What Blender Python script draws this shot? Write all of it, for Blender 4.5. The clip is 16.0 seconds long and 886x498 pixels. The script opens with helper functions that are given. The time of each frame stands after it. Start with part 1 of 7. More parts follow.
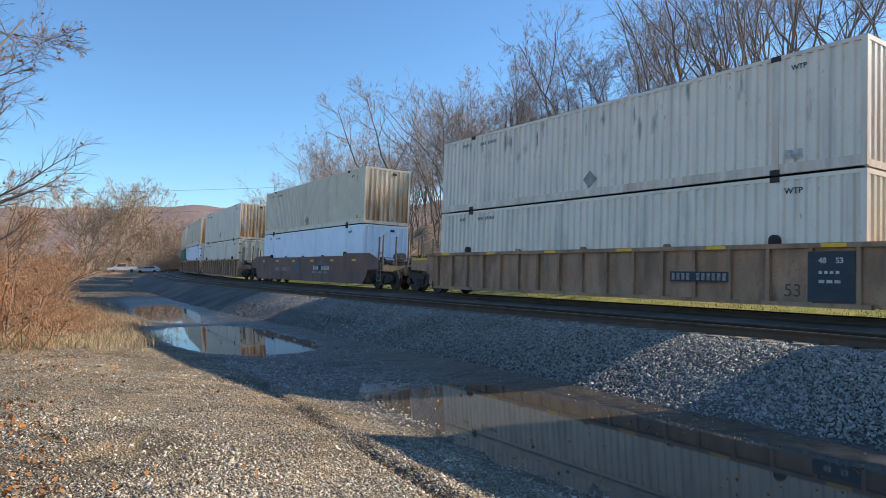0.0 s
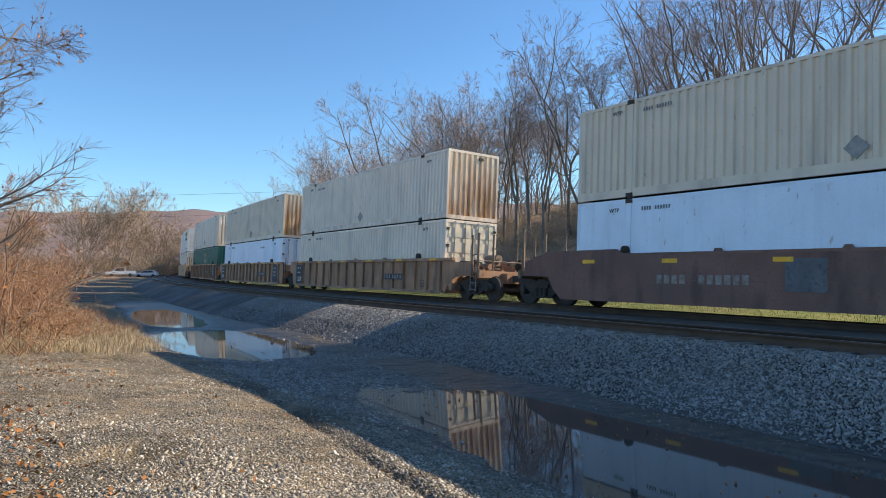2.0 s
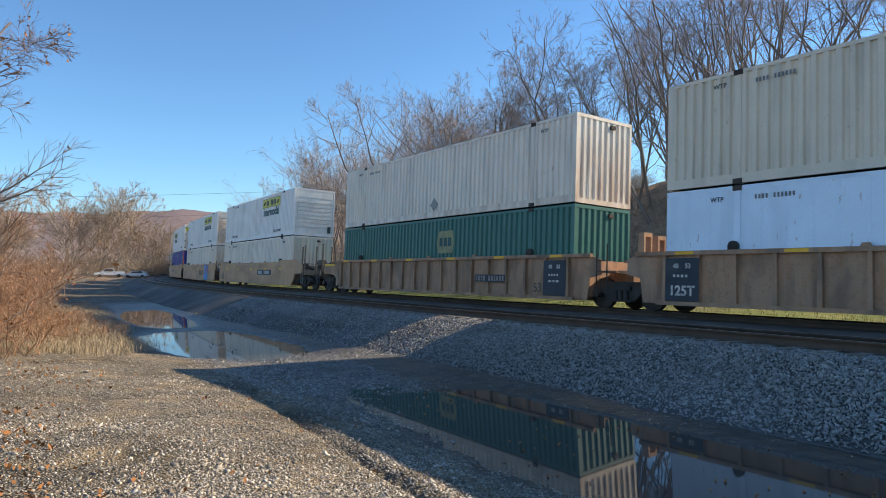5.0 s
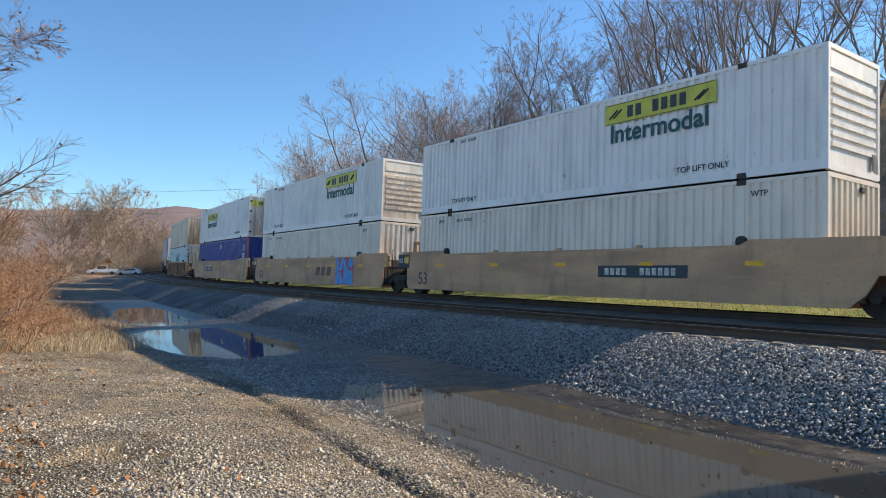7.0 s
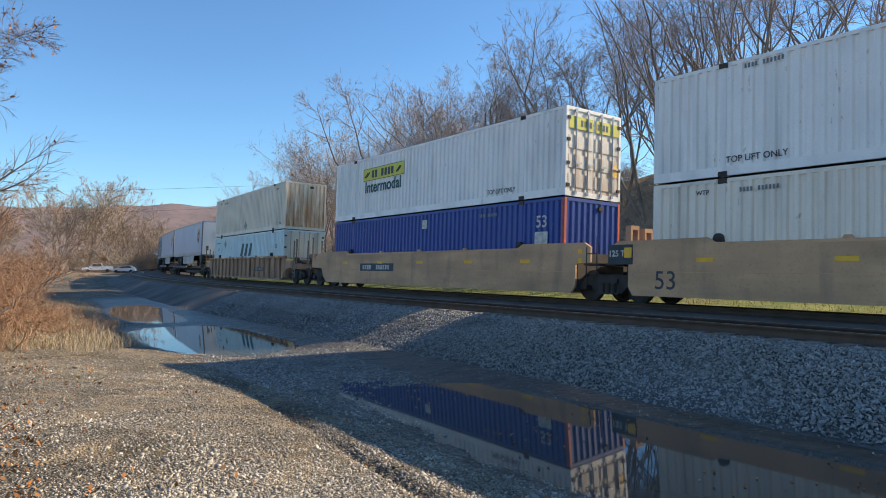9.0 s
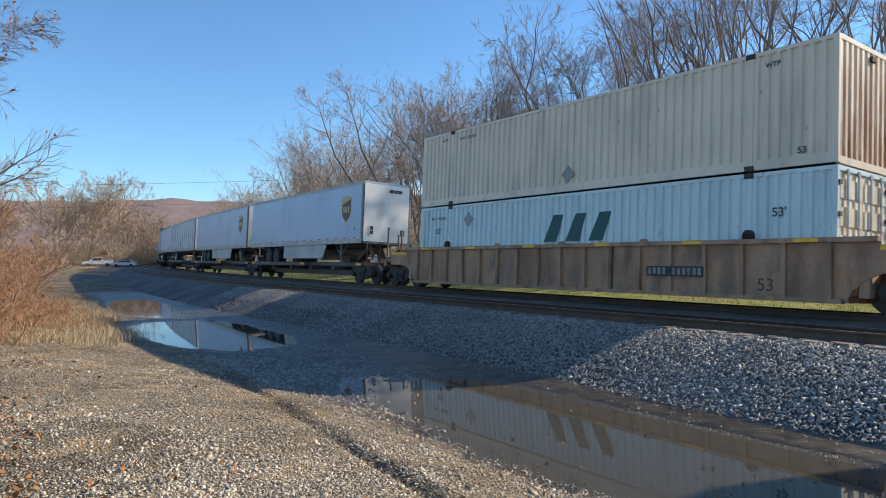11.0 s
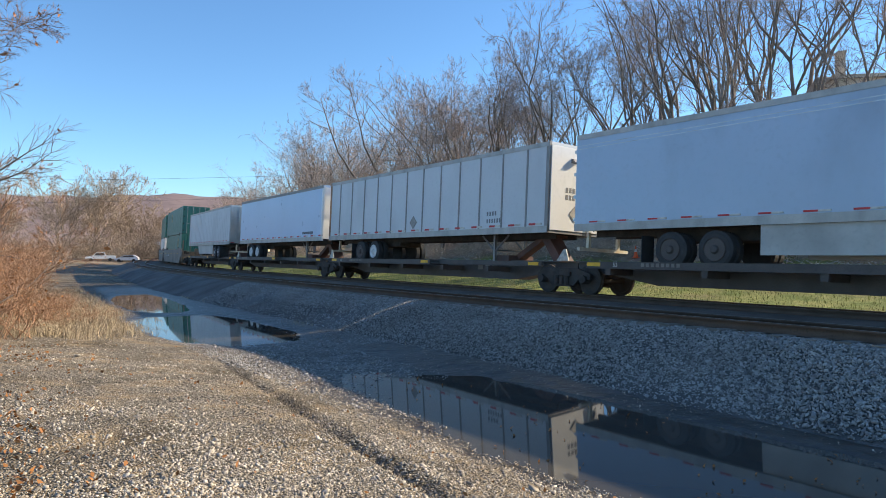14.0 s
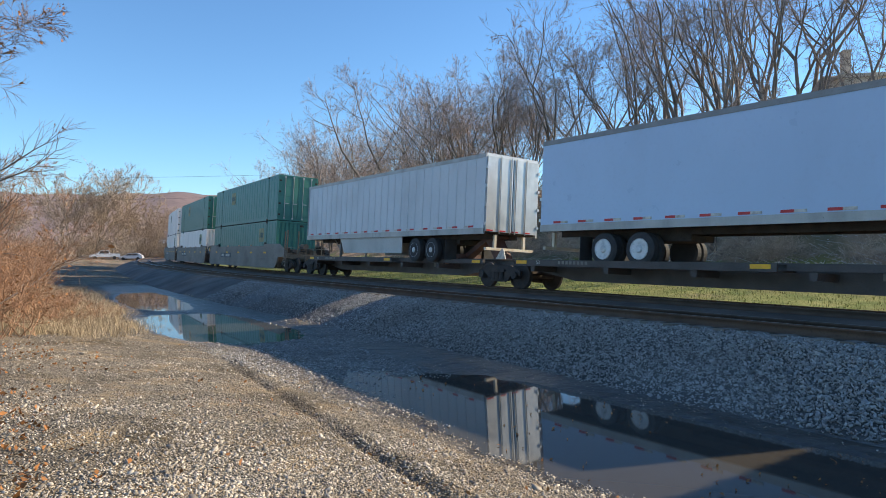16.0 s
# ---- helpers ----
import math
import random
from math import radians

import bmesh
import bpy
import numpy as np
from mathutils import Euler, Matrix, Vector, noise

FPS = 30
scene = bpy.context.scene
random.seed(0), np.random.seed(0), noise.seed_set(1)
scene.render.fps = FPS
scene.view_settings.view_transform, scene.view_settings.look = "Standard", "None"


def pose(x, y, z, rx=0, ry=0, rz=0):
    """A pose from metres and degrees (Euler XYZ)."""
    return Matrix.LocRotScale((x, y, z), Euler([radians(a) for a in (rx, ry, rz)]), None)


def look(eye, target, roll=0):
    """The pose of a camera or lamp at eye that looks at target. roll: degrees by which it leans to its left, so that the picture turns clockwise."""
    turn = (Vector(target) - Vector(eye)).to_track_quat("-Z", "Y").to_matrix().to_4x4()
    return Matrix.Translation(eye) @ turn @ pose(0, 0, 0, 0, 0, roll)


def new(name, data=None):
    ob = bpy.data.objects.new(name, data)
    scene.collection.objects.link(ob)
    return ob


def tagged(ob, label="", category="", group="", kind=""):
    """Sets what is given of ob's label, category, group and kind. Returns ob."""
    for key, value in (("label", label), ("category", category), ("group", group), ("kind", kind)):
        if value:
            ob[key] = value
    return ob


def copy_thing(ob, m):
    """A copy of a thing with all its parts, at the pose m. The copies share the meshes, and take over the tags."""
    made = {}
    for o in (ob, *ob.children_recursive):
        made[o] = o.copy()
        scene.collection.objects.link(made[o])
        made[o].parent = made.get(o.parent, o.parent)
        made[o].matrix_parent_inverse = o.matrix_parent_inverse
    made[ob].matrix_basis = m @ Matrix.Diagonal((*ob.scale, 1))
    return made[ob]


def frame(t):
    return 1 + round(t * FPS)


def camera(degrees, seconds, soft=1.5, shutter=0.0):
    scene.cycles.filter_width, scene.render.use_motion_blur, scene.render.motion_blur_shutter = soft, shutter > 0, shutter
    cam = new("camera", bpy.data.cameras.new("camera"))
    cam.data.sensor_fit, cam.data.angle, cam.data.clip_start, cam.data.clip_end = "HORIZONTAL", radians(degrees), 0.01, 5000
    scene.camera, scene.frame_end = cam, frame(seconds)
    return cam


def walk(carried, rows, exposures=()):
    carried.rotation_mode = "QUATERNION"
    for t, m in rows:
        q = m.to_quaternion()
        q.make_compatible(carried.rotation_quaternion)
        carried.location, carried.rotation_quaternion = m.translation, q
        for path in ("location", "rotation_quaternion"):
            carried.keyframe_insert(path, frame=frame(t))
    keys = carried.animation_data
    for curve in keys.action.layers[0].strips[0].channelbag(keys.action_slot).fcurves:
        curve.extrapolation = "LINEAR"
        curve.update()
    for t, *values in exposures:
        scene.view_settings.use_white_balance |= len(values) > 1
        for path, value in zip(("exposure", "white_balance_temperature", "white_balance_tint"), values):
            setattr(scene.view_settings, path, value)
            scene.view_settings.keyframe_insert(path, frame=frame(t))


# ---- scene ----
cam = camera(66.75, 16.0, 0.9, 0.04)
EYE_Z = 1.75


def aim(yaw, pitch, roll):
    return pose(0, 0, EYE_Z, 0, 0, -yaw) @ pose(0, 0, 0, 90 + pitch) @ pose(0, 0, 0, 0, 0, -roll)


walk(cam, [(t, aim(a, b, c)) for t, a, b, c in (
    (0, 0.0, 0.86, 0.79), (0.5, 0.05, 0.97, 0.75), (1, 0.07, 1.06, 0.77), (1.5, 0.09, 1.16, 0.73), (2, 0.11, 1.27, 0.68),
    (2.5, 0.19, 1.36, 0.69), (3, 0.23, 1.35, 0.66), (3.5, 0.48, 1.37, 0.65), (4, 0.65, 1.39, 0.7), (6.5, 1.24, 0.96, 0.91),
    (7, 1.37, 0.95, 0.93), (7.5, 1.49, 0.86, 0.93), (8, 1.56, 0.8, 0.87), (8.5, 1.62, 0.72, 0.93), (9, 1.69, 0.68, 1.05),
    (11.5, 1.6, 0.14, 0.58), (12, 1.47, -0.07, 0.52), (12.5, 1.54, -0.09, 0.42), (13, 1.48, -0.16, 0.59), (13.5, 1.48, -0.11, 0.47),
    (14, 1.48, 0.06, 0.44), (14.5, 1.28, 0.07, 0.28), (15, 1.24, 0.04, 0.34), (15.5, 1.18, -0.03, 0.31), (16, 1.18, -0.04, 0.32))],
    [(0, 0.53, 6620, 7), (3, 0.50, 6620, 7), (9, 0.49, 6620, 7), (11.5, 0.51, 6620, 7), (12.5, 0.55, 6620, 7), (13.5, 0.60, 6620, 7), (14.5, 0.66, 6620, 7), (16, 0.57, 6620, 7)])

# ---- world and sun ----
SUN_ELEV = 28.5
SUN_AZ = 15.2      # degrees from +x towards +y
sun_dir = Vector((math.cos(radians(SUN_AZ)) * math.cos(radians(SUN_ELEV)), math.sin(radians(SUN_AZ)) * math.cos(radians(SUN_ELEV)), math.sin(radians(SUN_ELEV))))
world = bpy.data.worlds.new("sky")
scene.world = world
world.use_nodes = True
wn = world.node_tree
sky = wn.nodes.new("ShaderNodeTexSky")
sky.sky_type, sky.sun_disc = "NISHITA", False
sky.sun_elevation, sky.sun_rotation = radians(SUN_ELEV), radians(90 - SUN_AZ)
sky.air_density, sky.dust_density, sky.ozone_density = 1.0, 0.0, 6.2
tone = wn.nodes.new("ShaderNodeMix")
tone.data_type, tone.blend_type = "RGBA", "MULTIPLY"
tone.inputs[0].default_value, tone.inputs[7].default_value = 1.0, (0.91, 1.01, 1.045, 1)
wn.links.new(sky.outputs[0], tone.inputs[6])
wn.links.new(tone.outputs[2], wn.nodes["Background"].inputs[0])
wn.nodes["Background"].inputs[1].default_value = 0.136
sun = new("sun", bpy.data.lights.new("sun", "SUN"))
sun.data.energy, sun.data.angle, sun.data.color = 4.8, radians(0.53), (1.0, 0.85, 0.64)
sun.matrix_world = look((60, 0, 60), tuple(Vector((60, 0, 60)) - sun_dir))

# ---- materials ----
MATS = {}


def mat(name, base, rough=0.7, metal=0.0, var=0.15, scale=1.5, fine=30.0, dirt=None, bump=0.15, bscale=40.0, island=0.0, stretch=(1, 1, 1)):
    """A painted or natural surface: base colour with two scales of variation, dirt (colour, amount, scale, stretch) and fine relief."""
    if name in MATS:
        return MATS[name]
    m = bpy.data.materials.new(name)
    MATS[name] = m
    m.use_nodes = True
    n, l = m.node_tree.nodes, m.node_tree.links
    b = n["Principled BSDF"]
    b.inputs["Roughness"].default_value, b.inputs["Metallic"].default_value = rough, metal
    tc, oi = n.new("ShaderNodeTexCoord"), n.new("ShaderNodeObjectInfo")
    off = n.new("ShaderNodeVectorMath")
    off.operation = "MULTIPLY_ADD"
    off.inputs[1].default_value = (37.0, 11.0, 23.0)
    l.new(oi.outputs["Random"], off.inputs[0])
    l.new(tc.outputs["Object"], off.inputs[2])

    def noise_tex(sc, detail, st=(1, 1, 1)):
        mp = n.new("ShaderNodeMapping")
        mp.inputs["Scale"].default_value = st
        l.new(off.outputs[0], mp.inputs[0])
        t = n.new("ShaderNodeTexNoise")
        t.inputs["Scale"].default_value, t.inputs["Detail"].default_value = sc, detail
        l.new(mp.outputs[0], t.inputs["Vector"])
        return t.outputs["Fac"]

    def mix(a, c, fac):
        x = n.new("ShaderNodeMix")
        x.data_type = "RGBA"
        for sock, val in ((x.inputs[0], fac), (x.inputs[6], a), (x.inputs[7], c)):
            if isinstance(val, (tuple, float, int)):
                sock.default_value = (*val, 1) if isinstance(val, tuple) else val
            else:
                l.new(val, sock)
        return x.outputs[2]

    def ramp(v, lo, hi):
        r = n.new("ShaderNodeMapRange")
        r.inputs[1].default_value, r.inputs[2].default_value = lo, hi
        l.new(v, r.inputs[0])
        return r.outputs[0]

    lo, hi = tuple(c * (1 - var) for c in base), tuple(min(1, c * (1 + var)) for c in base)
    col = mix(lo, hi, ramp(noise_tex(scale, 5, stretch), 0.3, 0.7))
    col = mix(col, tuple(c * (1 - var * 1.6) for c in base), ramp(noise_tex(fine, 4, stretch), 0.52, 0.8))
    if island:
        g = n.new("ShaderNodeNewGeometry")
        col = mix(col, tuple(c * (1 - island) for c in base), ramp(g.outputs["Random Per Island"], 0.35, 0.0))
        col = mix(col, tuple(min(1, c * (1 + island)) for c in base), ramp(g.outputs["Random Per Island"], 0.6, 1.0))
    for d in (dirt or ()):
        dc, amount, ds, dst, lo_, hi_ = d[:6]
        f = n.new("ShaderNodeMath")
        f.operation = "MULTIPLY"
        l.new(ramp(noise_tex(ds, 6, dst), lo_, hi_), f.inputs[0])
        f.inputs[1].default_value = amount
        if len(d) > 6:      # heavier towards one height of the piece
            sep = n.new("ShaderNodeSeparateXYZ")
            l.new(tc.outputs["Object"], sep.inputs[0])
            g = n.new("ShaderNodeMapRange")
            g.inputs[1].default_value, g.inputs[2].default_value, g.inputs[3].default_value = d[6], d[7], d[8]
            l.new(sep.outputs[2], g.inputs[0])
            f2 = n.new("ShaderNodeMath")
            f2.operation = "MULTIPLY"
            l.new(f.outputs[0], f2.inputs[0])
            l.new(g.outputs[0], f2.inputs[1])
            f = f2
        col = mix(col, dc, f.outputs[0])
    l.new(col, b.inputs["Base Color"])
    rr = n.new("ShaderNodeMapRange")
    rr.inputs[3].default_value, rr.inputs[4].default_value = max(0.02, rough - 0.12), min(1, rough + 0.12)
    l.new(noise_tex(scale * 4, 4), rr.inputs[0])
    l.new(rr.outputs[0], b.inputs["Roughness"])
    if bump:
        bp = n.new("ShaderNodeBump")
        bp.inputs["Strength"].default_value, bp.inputs["Distance"].default_value = bump, 0.02
        l.new(noise_tex(bscale, 5), bp.inputs["Height"])
        l.new(bp.outputs[0], b.inputs["Normal"])
    return m


RUST = (0.34, 0.145, 0.045)
GRIME = (0.10, 0.09, 0.075)


def panel(name, base, rusty=0.0, grime=0.35, rough=0.42):
    """Container paint with grime runs and, where it is old, rust runs from above."""
    d = [(GRIME, grime, 1.4, (1.2, 1.2, 0.18), 0.5, 0.78)]
    if rusty:
        d += [(RUST, rusty, 3.4, (1.0, 1.0, 0.10), 0.34, 0.58, 2.8, 0.6, 0.2), ((0.55, 0.26, 0.08), rusty * 0.8, 7.0, (1.0, 1.0, 0.16), 0.42, 0.62, 2.9, 0.4, 0.3), ((0.07, 0.03, 0.015), rusty * 0.8, 5.0, (1, 1, 0.25), 0.58, 0.72, 1.6, 0.1, 0.15)]
    else:
        d += [(RUST, 0.55, 9.0, (1, 1, 0.3), 0.68, 0.74)]
    return mat(name, base, rough, 0, 0.06, 0.8, 25, d, 0.06, 30)


M_GREY = panel("paint_pale_grey", (0.89, 0.745, 0.60))
M_STREAKED = mat("paint_pale_grey_streaked", (0.89, 0.745, 0.60), 0.42, 0, 0.06, 0.8, 25, [(GRIME, 0.3, 1.4, (1.2, 1.2, 0.18), 0.5, 0.78), ((0.07, 0.065, 0.06), 0.85, 2.4, (1.3, 1, 0.3), 0.58, 0.70, 0.6, 2.2, 0.0), (RUST, 0.55, 9.0, (1, 1, 0.3), 0.68, 0.74)], 0.06, 30)
M_CHIPPED = panel("paint_pale_grey_chipped", (0.88, 0.745, 0.60), 0.28, 0.4)
M_BEIGE = panel("paint_beige", (0.78, 0.64, 0.475))
M_WHITE = panel("paint_white", (0.92, 0.84, 0.76), 0, 0.25)
# white paint tinted blue to stand in for the sky it reflects
M_WHITE_SKY = panel("paint_white_cool", (0.76, 0.845, 0.94), 0, 0.15, 0.35)
M_END = panel("paint_white_stained_end", (0.93, 0.87, 0.78), 0.16, 0.3)
M_CREAM = panel("paint_cream", (0.80, 0.71, 0.54), 0.25)
# rusted end paints; their base is lightened to add sunlight on the ends
M_RUST_END = panel("paint_beige_rusted", (0.90, 0.74, 0.54), 1.0, 0.1)
M_RUST_LIGHT = panel("paint_white_rust_stained", (0.90, 0.83, 0.71), 0.42, 0.3)
M_GREEN = panel("paint_green", (0.034, 0.152, 0.115), 0, 0.2)
# lit copy of the green for the rear boxes, brightness put into the colour
M_GREEN_LIT = panel("paint_green_lit", (0.048, 0.195, 0.15), 0, 0.15)
M_BLUE = panel("paint_blue", (0.02, 0.055, 0.27), 0, 0.12)
M_RED = panel("paint_red", (0.62, 0.12, 0.045), 0, 0.2)
M_PALE = panel("paint_pale_aqua", (0.62, 0.72, 0.70), 0, 0.25)
M_TRAILER = mat("trailer_skin", (0.60, 0.615, 0.62), 0.42, 0, 0.05, 0.5, 8, [(GRIME, 0.3, 0.9, (0.6, 1, 0.3), 0.52, 0.85)], 0.03, 6)
# white trailer side; the blue of the reflected sky is put into its colour
M_SKY_WHITE = mat("trailer_cool_white", (0.47, 0.58, 0.73), 0.32, 0, 0.03, 0.5, 8, [(GRIME, 0.12, 0.9, (0.6, 1, 0.3), 0.52, 0.85)], 0.03, 6)
# lighter, warmer white for noses, with the sun on them painted in
M_NOSE_SUNLIT = mat("trailer_nose_white", (0.86, 0.83, 0.78), 0.35, 0, 0.04, 0.8, 9, [(GRIME, 0.3, 1.6, (1, 1, 0.4), 0.55, 0.85)], 0.03, 6)
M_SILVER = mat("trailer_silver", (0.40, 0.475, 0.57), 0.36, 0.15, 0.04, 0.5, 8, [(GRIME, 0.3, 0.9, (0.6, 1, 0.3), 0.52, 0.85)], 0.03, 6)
M_SKIRT = mat("skirt_dull", (0.50, 0.49, 0.45), 0.5, 0, 0.08, 0.8, 10, [(GRIME, 0.5, 1.2, (0.6, 1, 0.6), 0.45, 0.8)], 0.03, 6)
M_ALU = mat("aluminium", (0.55, 0.55, 0.54), 0.38, 0.8, 0.1, 2, 30, [(GRIME, 0.4, 2.0, (1, 1, 0.3), 0.5, 0.8)], 0.05)
M_BROWN = mat("car_brown", (0.47, 0.255, 0.145), 0.75, 0, 0.2, 0.9, 14, [((0.42, 0.285, 0.185), 0.6, 1.1, (0.5, 1, 0.5), 0.42, 0.75), ((0.12, 0.07, 0.045), 0.6, 2.4, (1, 1, 0.22), 0.47, 0.70), ((0.42, 0.17, 0.06), 0.5, 4.0, (1, 1, 0.3), 0.56, 0.70), ((0.09, 0.062, 0.047), 0.5, 1.3, (1, 1, 0.6), 0.52, 0.70)], 0.12)
M_MAROON = mat("car_maroon", (0.23, 0.115, 0.085), 0.75, 0, 0.2, 0.7, 14, [((0.13, 0.10, 0.085), 0.6, 0.9, (0.4, 1, 0.8), 0.48, 0.75), ((0.04, 0.03, 0.025), 0.6, 2.0, (1, 1, 0.2), 0.52, 0.75)], 0.1)
M_TAN = mat("car_tan", (0.66, 0.365, 0.19), 0.7, 0, 0.12, 0.8, 14, [((0.19, 0.11, 0.06), 0.6, 0.9, (0.3, 1, 1.3), 0.45, 0.8), (GRIME, 0.5, 2.0, (1, 1, 0.2), 0.55, 0.8)], 0.08)
M_DECK = mat("car_end_dirty", (0.28, 0.20, 0.135), 0.8, 0, 0.2, 1.5, 14, [((0.10, 0.075, 0.055), 0.6, 2.0, (1, 1, 0.4), 0.45, 0.75)], 0.1)
M_CARGREY = mat("car_grey_brown", (0.26, 0.22, 0.18), 0.75, 0, 0.2, 0.8, 14, [((0.09, 0.05, 0.035), 0.6, 1.1, (0.4, 1, 0.8), 0.48, 0.75)], 0.1)
M_IRON = mat("cast_iron_dirty", (0.062, 0.05, 0.042), 0.9, 0.0, 0.35, 3, 30, [((0.10, 0.06, 0.035), 0.5, 4, (1, 1, 1), 0.5, 0.75)], 0.2)
M_BLACK = mat("black_paint", (0.085, 0.067, 0.057), 0.6, 0, 0.25, 2, 30, [((0.07, 0.06, 0.05), 0.4, 2.5, (0.4, 1, 1), 0.5, 0.8)], 0.08)
M_TYRE = mat("tyre_rubber", (0.05, 0.047, 0.045), 0.85, 0, 0.2, 4, 40, None, 0.1)
M_RIM = mat("wheel_white", (0.66, 0.66, 0.64), 0.45, 0.1, 0.1, 5, 40, [(GRIME, 0.5, 6, (1, 1, 1), 0.5, 0.8)], 0.05)
M_STEEL = mat("bright_steel", (0.45, 0.43, 0.41), 0.35, 0.9, 0.15, 4, 60, None, 0.05)
M_RAILRUST = mat("rail_rust", (0.13, 0.08, 0.052), 0.8, 0.3, 0.25, 2, 30, None, 0.1)
M_YELLOW = mat("yellow_paint", (0.98, 0.47, 0.02), 0.5, 0, 0.1, 4, 40, [(GRIME, 0.3, 6, (1, 1, 1), 0.5, 0.8)], 0.03)
M_SIGN = mat("sign_yellow", (0.66, 0.58, 0.06), 0.5, 0, 0.08, 3, 30, [(GRIME, 0.35, 4, (1, 1, 0.4), 0.5, 0.8)], 0.03)
M_LETTER = mat("letter_green", (0.02, 0.09, 0.085), 0.6, 0, 0.1, 4, 40, None, 0)
M_POST = mat("post_grey", (0.26, 0.245, 0.23), 0.5, 0.2, 0.12, 3, 30, None, 0.03)
M_RAIL = mat("rail_grey", (0.46, 0.44, 0.40), 0.5, 0.2, 0.1, 2, 30, [(GRIME, 0.5, 2.0, (1, 1, 0.3), 0.45, 0.8)], 0.04)
M_BOARD = mat("board_blue_black", (0.03, 0.036, 0.046), 0.6, 0, 0.25, 2, 30, [((0.10, 0.09, 0.08), 0.5, 2.5, (0.4, 1, 1), 0.5, 0.8)], 0.05)
M_STENCIL = mat("stencil_grey", (0.20, 0.20, 0.20), 0.7, 0, 0.15, 4, 40, None, 0)
M_INK = mat("ink_dark", (0.05, 0.055, 0.06), 0.6, 0, 0.15, 4, 40, None, 0)
M_MARK = mat("mark_white", (0.64, 0.59, 0.51), 0.6, 0, 0.15, 5, 40, [(GRIME, 0.5, 8, (1, 1, 1), 0.45, 0.7)], 0)
M_FADED = mat("mark_faded", (0.34, 0.29, 0.25), 0.7, 0, 0.2, 5, 40, [((0.15, 0.09, 0.06), 0.7, 6, (1, 1, 1), 0.42, 0.66)], 0)
M_REDMARK = mat("tape_red", (0.55, 0.02, 0.02), 0.4, 0, 0.1, 5, 40, None, 0)
M_GOLD = mat("badge_gold", (0.55, 0.37, 0.13), 0.45, 0, 0.08, 3, 30, None, 0)
M_BADGE = mat("badge_brown", (0.08, 0.045, 0.03), 0.45, 0, 0.1, 3, 30, None, 0)
M_SKYBLUE = mat("spray_blue", (0.09, 0.36, 0.68), 0.6, 0, 0.2, 3, 30, None, 0)
M_SPRAYRED = mat("spray_red", (0.55, 0.08, 0.10), 0.6, 0, 0.2, 3, 30, None, 0)
M_ORANGE = mat("cone_orange", (0.80, 0.12, 0.02), 0.5, 0, 0.08, 4, 40, None, 0)
M_TIE = mat("tie_wood", (0.22, 0.18, 0.145), 0.9, 0, 0.3, 3, 30, None, 0.3, 30, 0, (0.2, 1, 1))
M_BALLAST = mat("ballast_stone", (0.325, 0.30, 0.272), 0.5, 0, 0.2, 0.6, 12, [((0.15, 0.125, 0.10), 0.5, 0.35, (1, 1, 1), 0.5, 0.75)], 0.15, 25, 0.6)
M_BED = mat("ballast_bed", (0.12, 0.108, 0.096), 0.9, 0, 0.5, 0.6, 30, [((0.07, 0.055, 0.045), 0.6, 0.4, (1, 1, 1), 0.45, 0.7)], 1.0, 22)
M_OILY = mat("ballast_oily", (0.17, 0.128, 0.098), 0.9, 0, 0.35, 0.6, 18, None, 0.8, 22)
M_GRAVEL = mat("gravel_stone", (0.485, 0.415, 0.325), 0.65, 0, 0.25, 0.8, 14, [((0.17, 0.12, 0.066), 0.65, 0.35, (1, 1, 1), 0.48, 0.66), ((0.10, 0.078, 0.05), 0.7, 1.6, (1, 1, 1), 0.54, 0.70)], 0.2, 30, 0.62)
M_WATER = bpy.data.materials.new("puddle_water")
M_BARK = mat("bark_grey", (0.215, 0.175, 0.145), 0.9, 0, 0.3, 1.2, 20, None, 0.5, 14)
M_TWIG = mat("twig_grey_brown", (0.34, 0.26, 0.22), 0.9, 0, 0.2, 0.6, 8, None, 0, island=0.35)
M_TWIG_FAR = mat("twig_tan", (0.42, 0.32, 0.23), 0.9, 0, 0.2, 0.5, 8, None, 0, island=0.35)
M_DARKTWIG = mat("twig_dark", (0.20, 0.14, 0.105), 0.9, 0, 0.2, 0.6, 8, None, 0, island=0.35)
M_TWIG_DIM = mat("twig_brown", (0.42, 0.33, 0.28), 0.9, 0, 0.2, 0.6, 8, None, 0, island=0.35)
M_STEM = mat("shrub_stem", (0.36, 0.205, 0.12), 0.85, 0, 0.25, 0.8, 10, None, 0, island=0.4)
M_DRYGRASS = mat("dry_grass", (0.47, 0.37, 0.24), 0.9, 0, 0.25, 0.5, 8, None, 0, island=0.45)
M_LEAF = mat("dead_leaf", (0.36, 0.15, 0.045), 0.8, 0, 0.3, 2, 20, None, 0, island=0.5)
M_BRUSH = mat("hill_brush", (0.45, 0.35, 0.25), 0.95, 0, 0.3, 0.4, 6, None, 0, island=0.5)
M_GRASS = mat("grass_blades", (0.24, 0.255, 0.075), 0.9, 0, 0.3, 0.2, 3, None, 0, island=0.45)
M_RIDGE = mat("far_wooded_ridge", (0.23, 0.165, 0.155), 1.0, 0, 0.25, 0.006, 0.05, None, 0.3, 0.04)

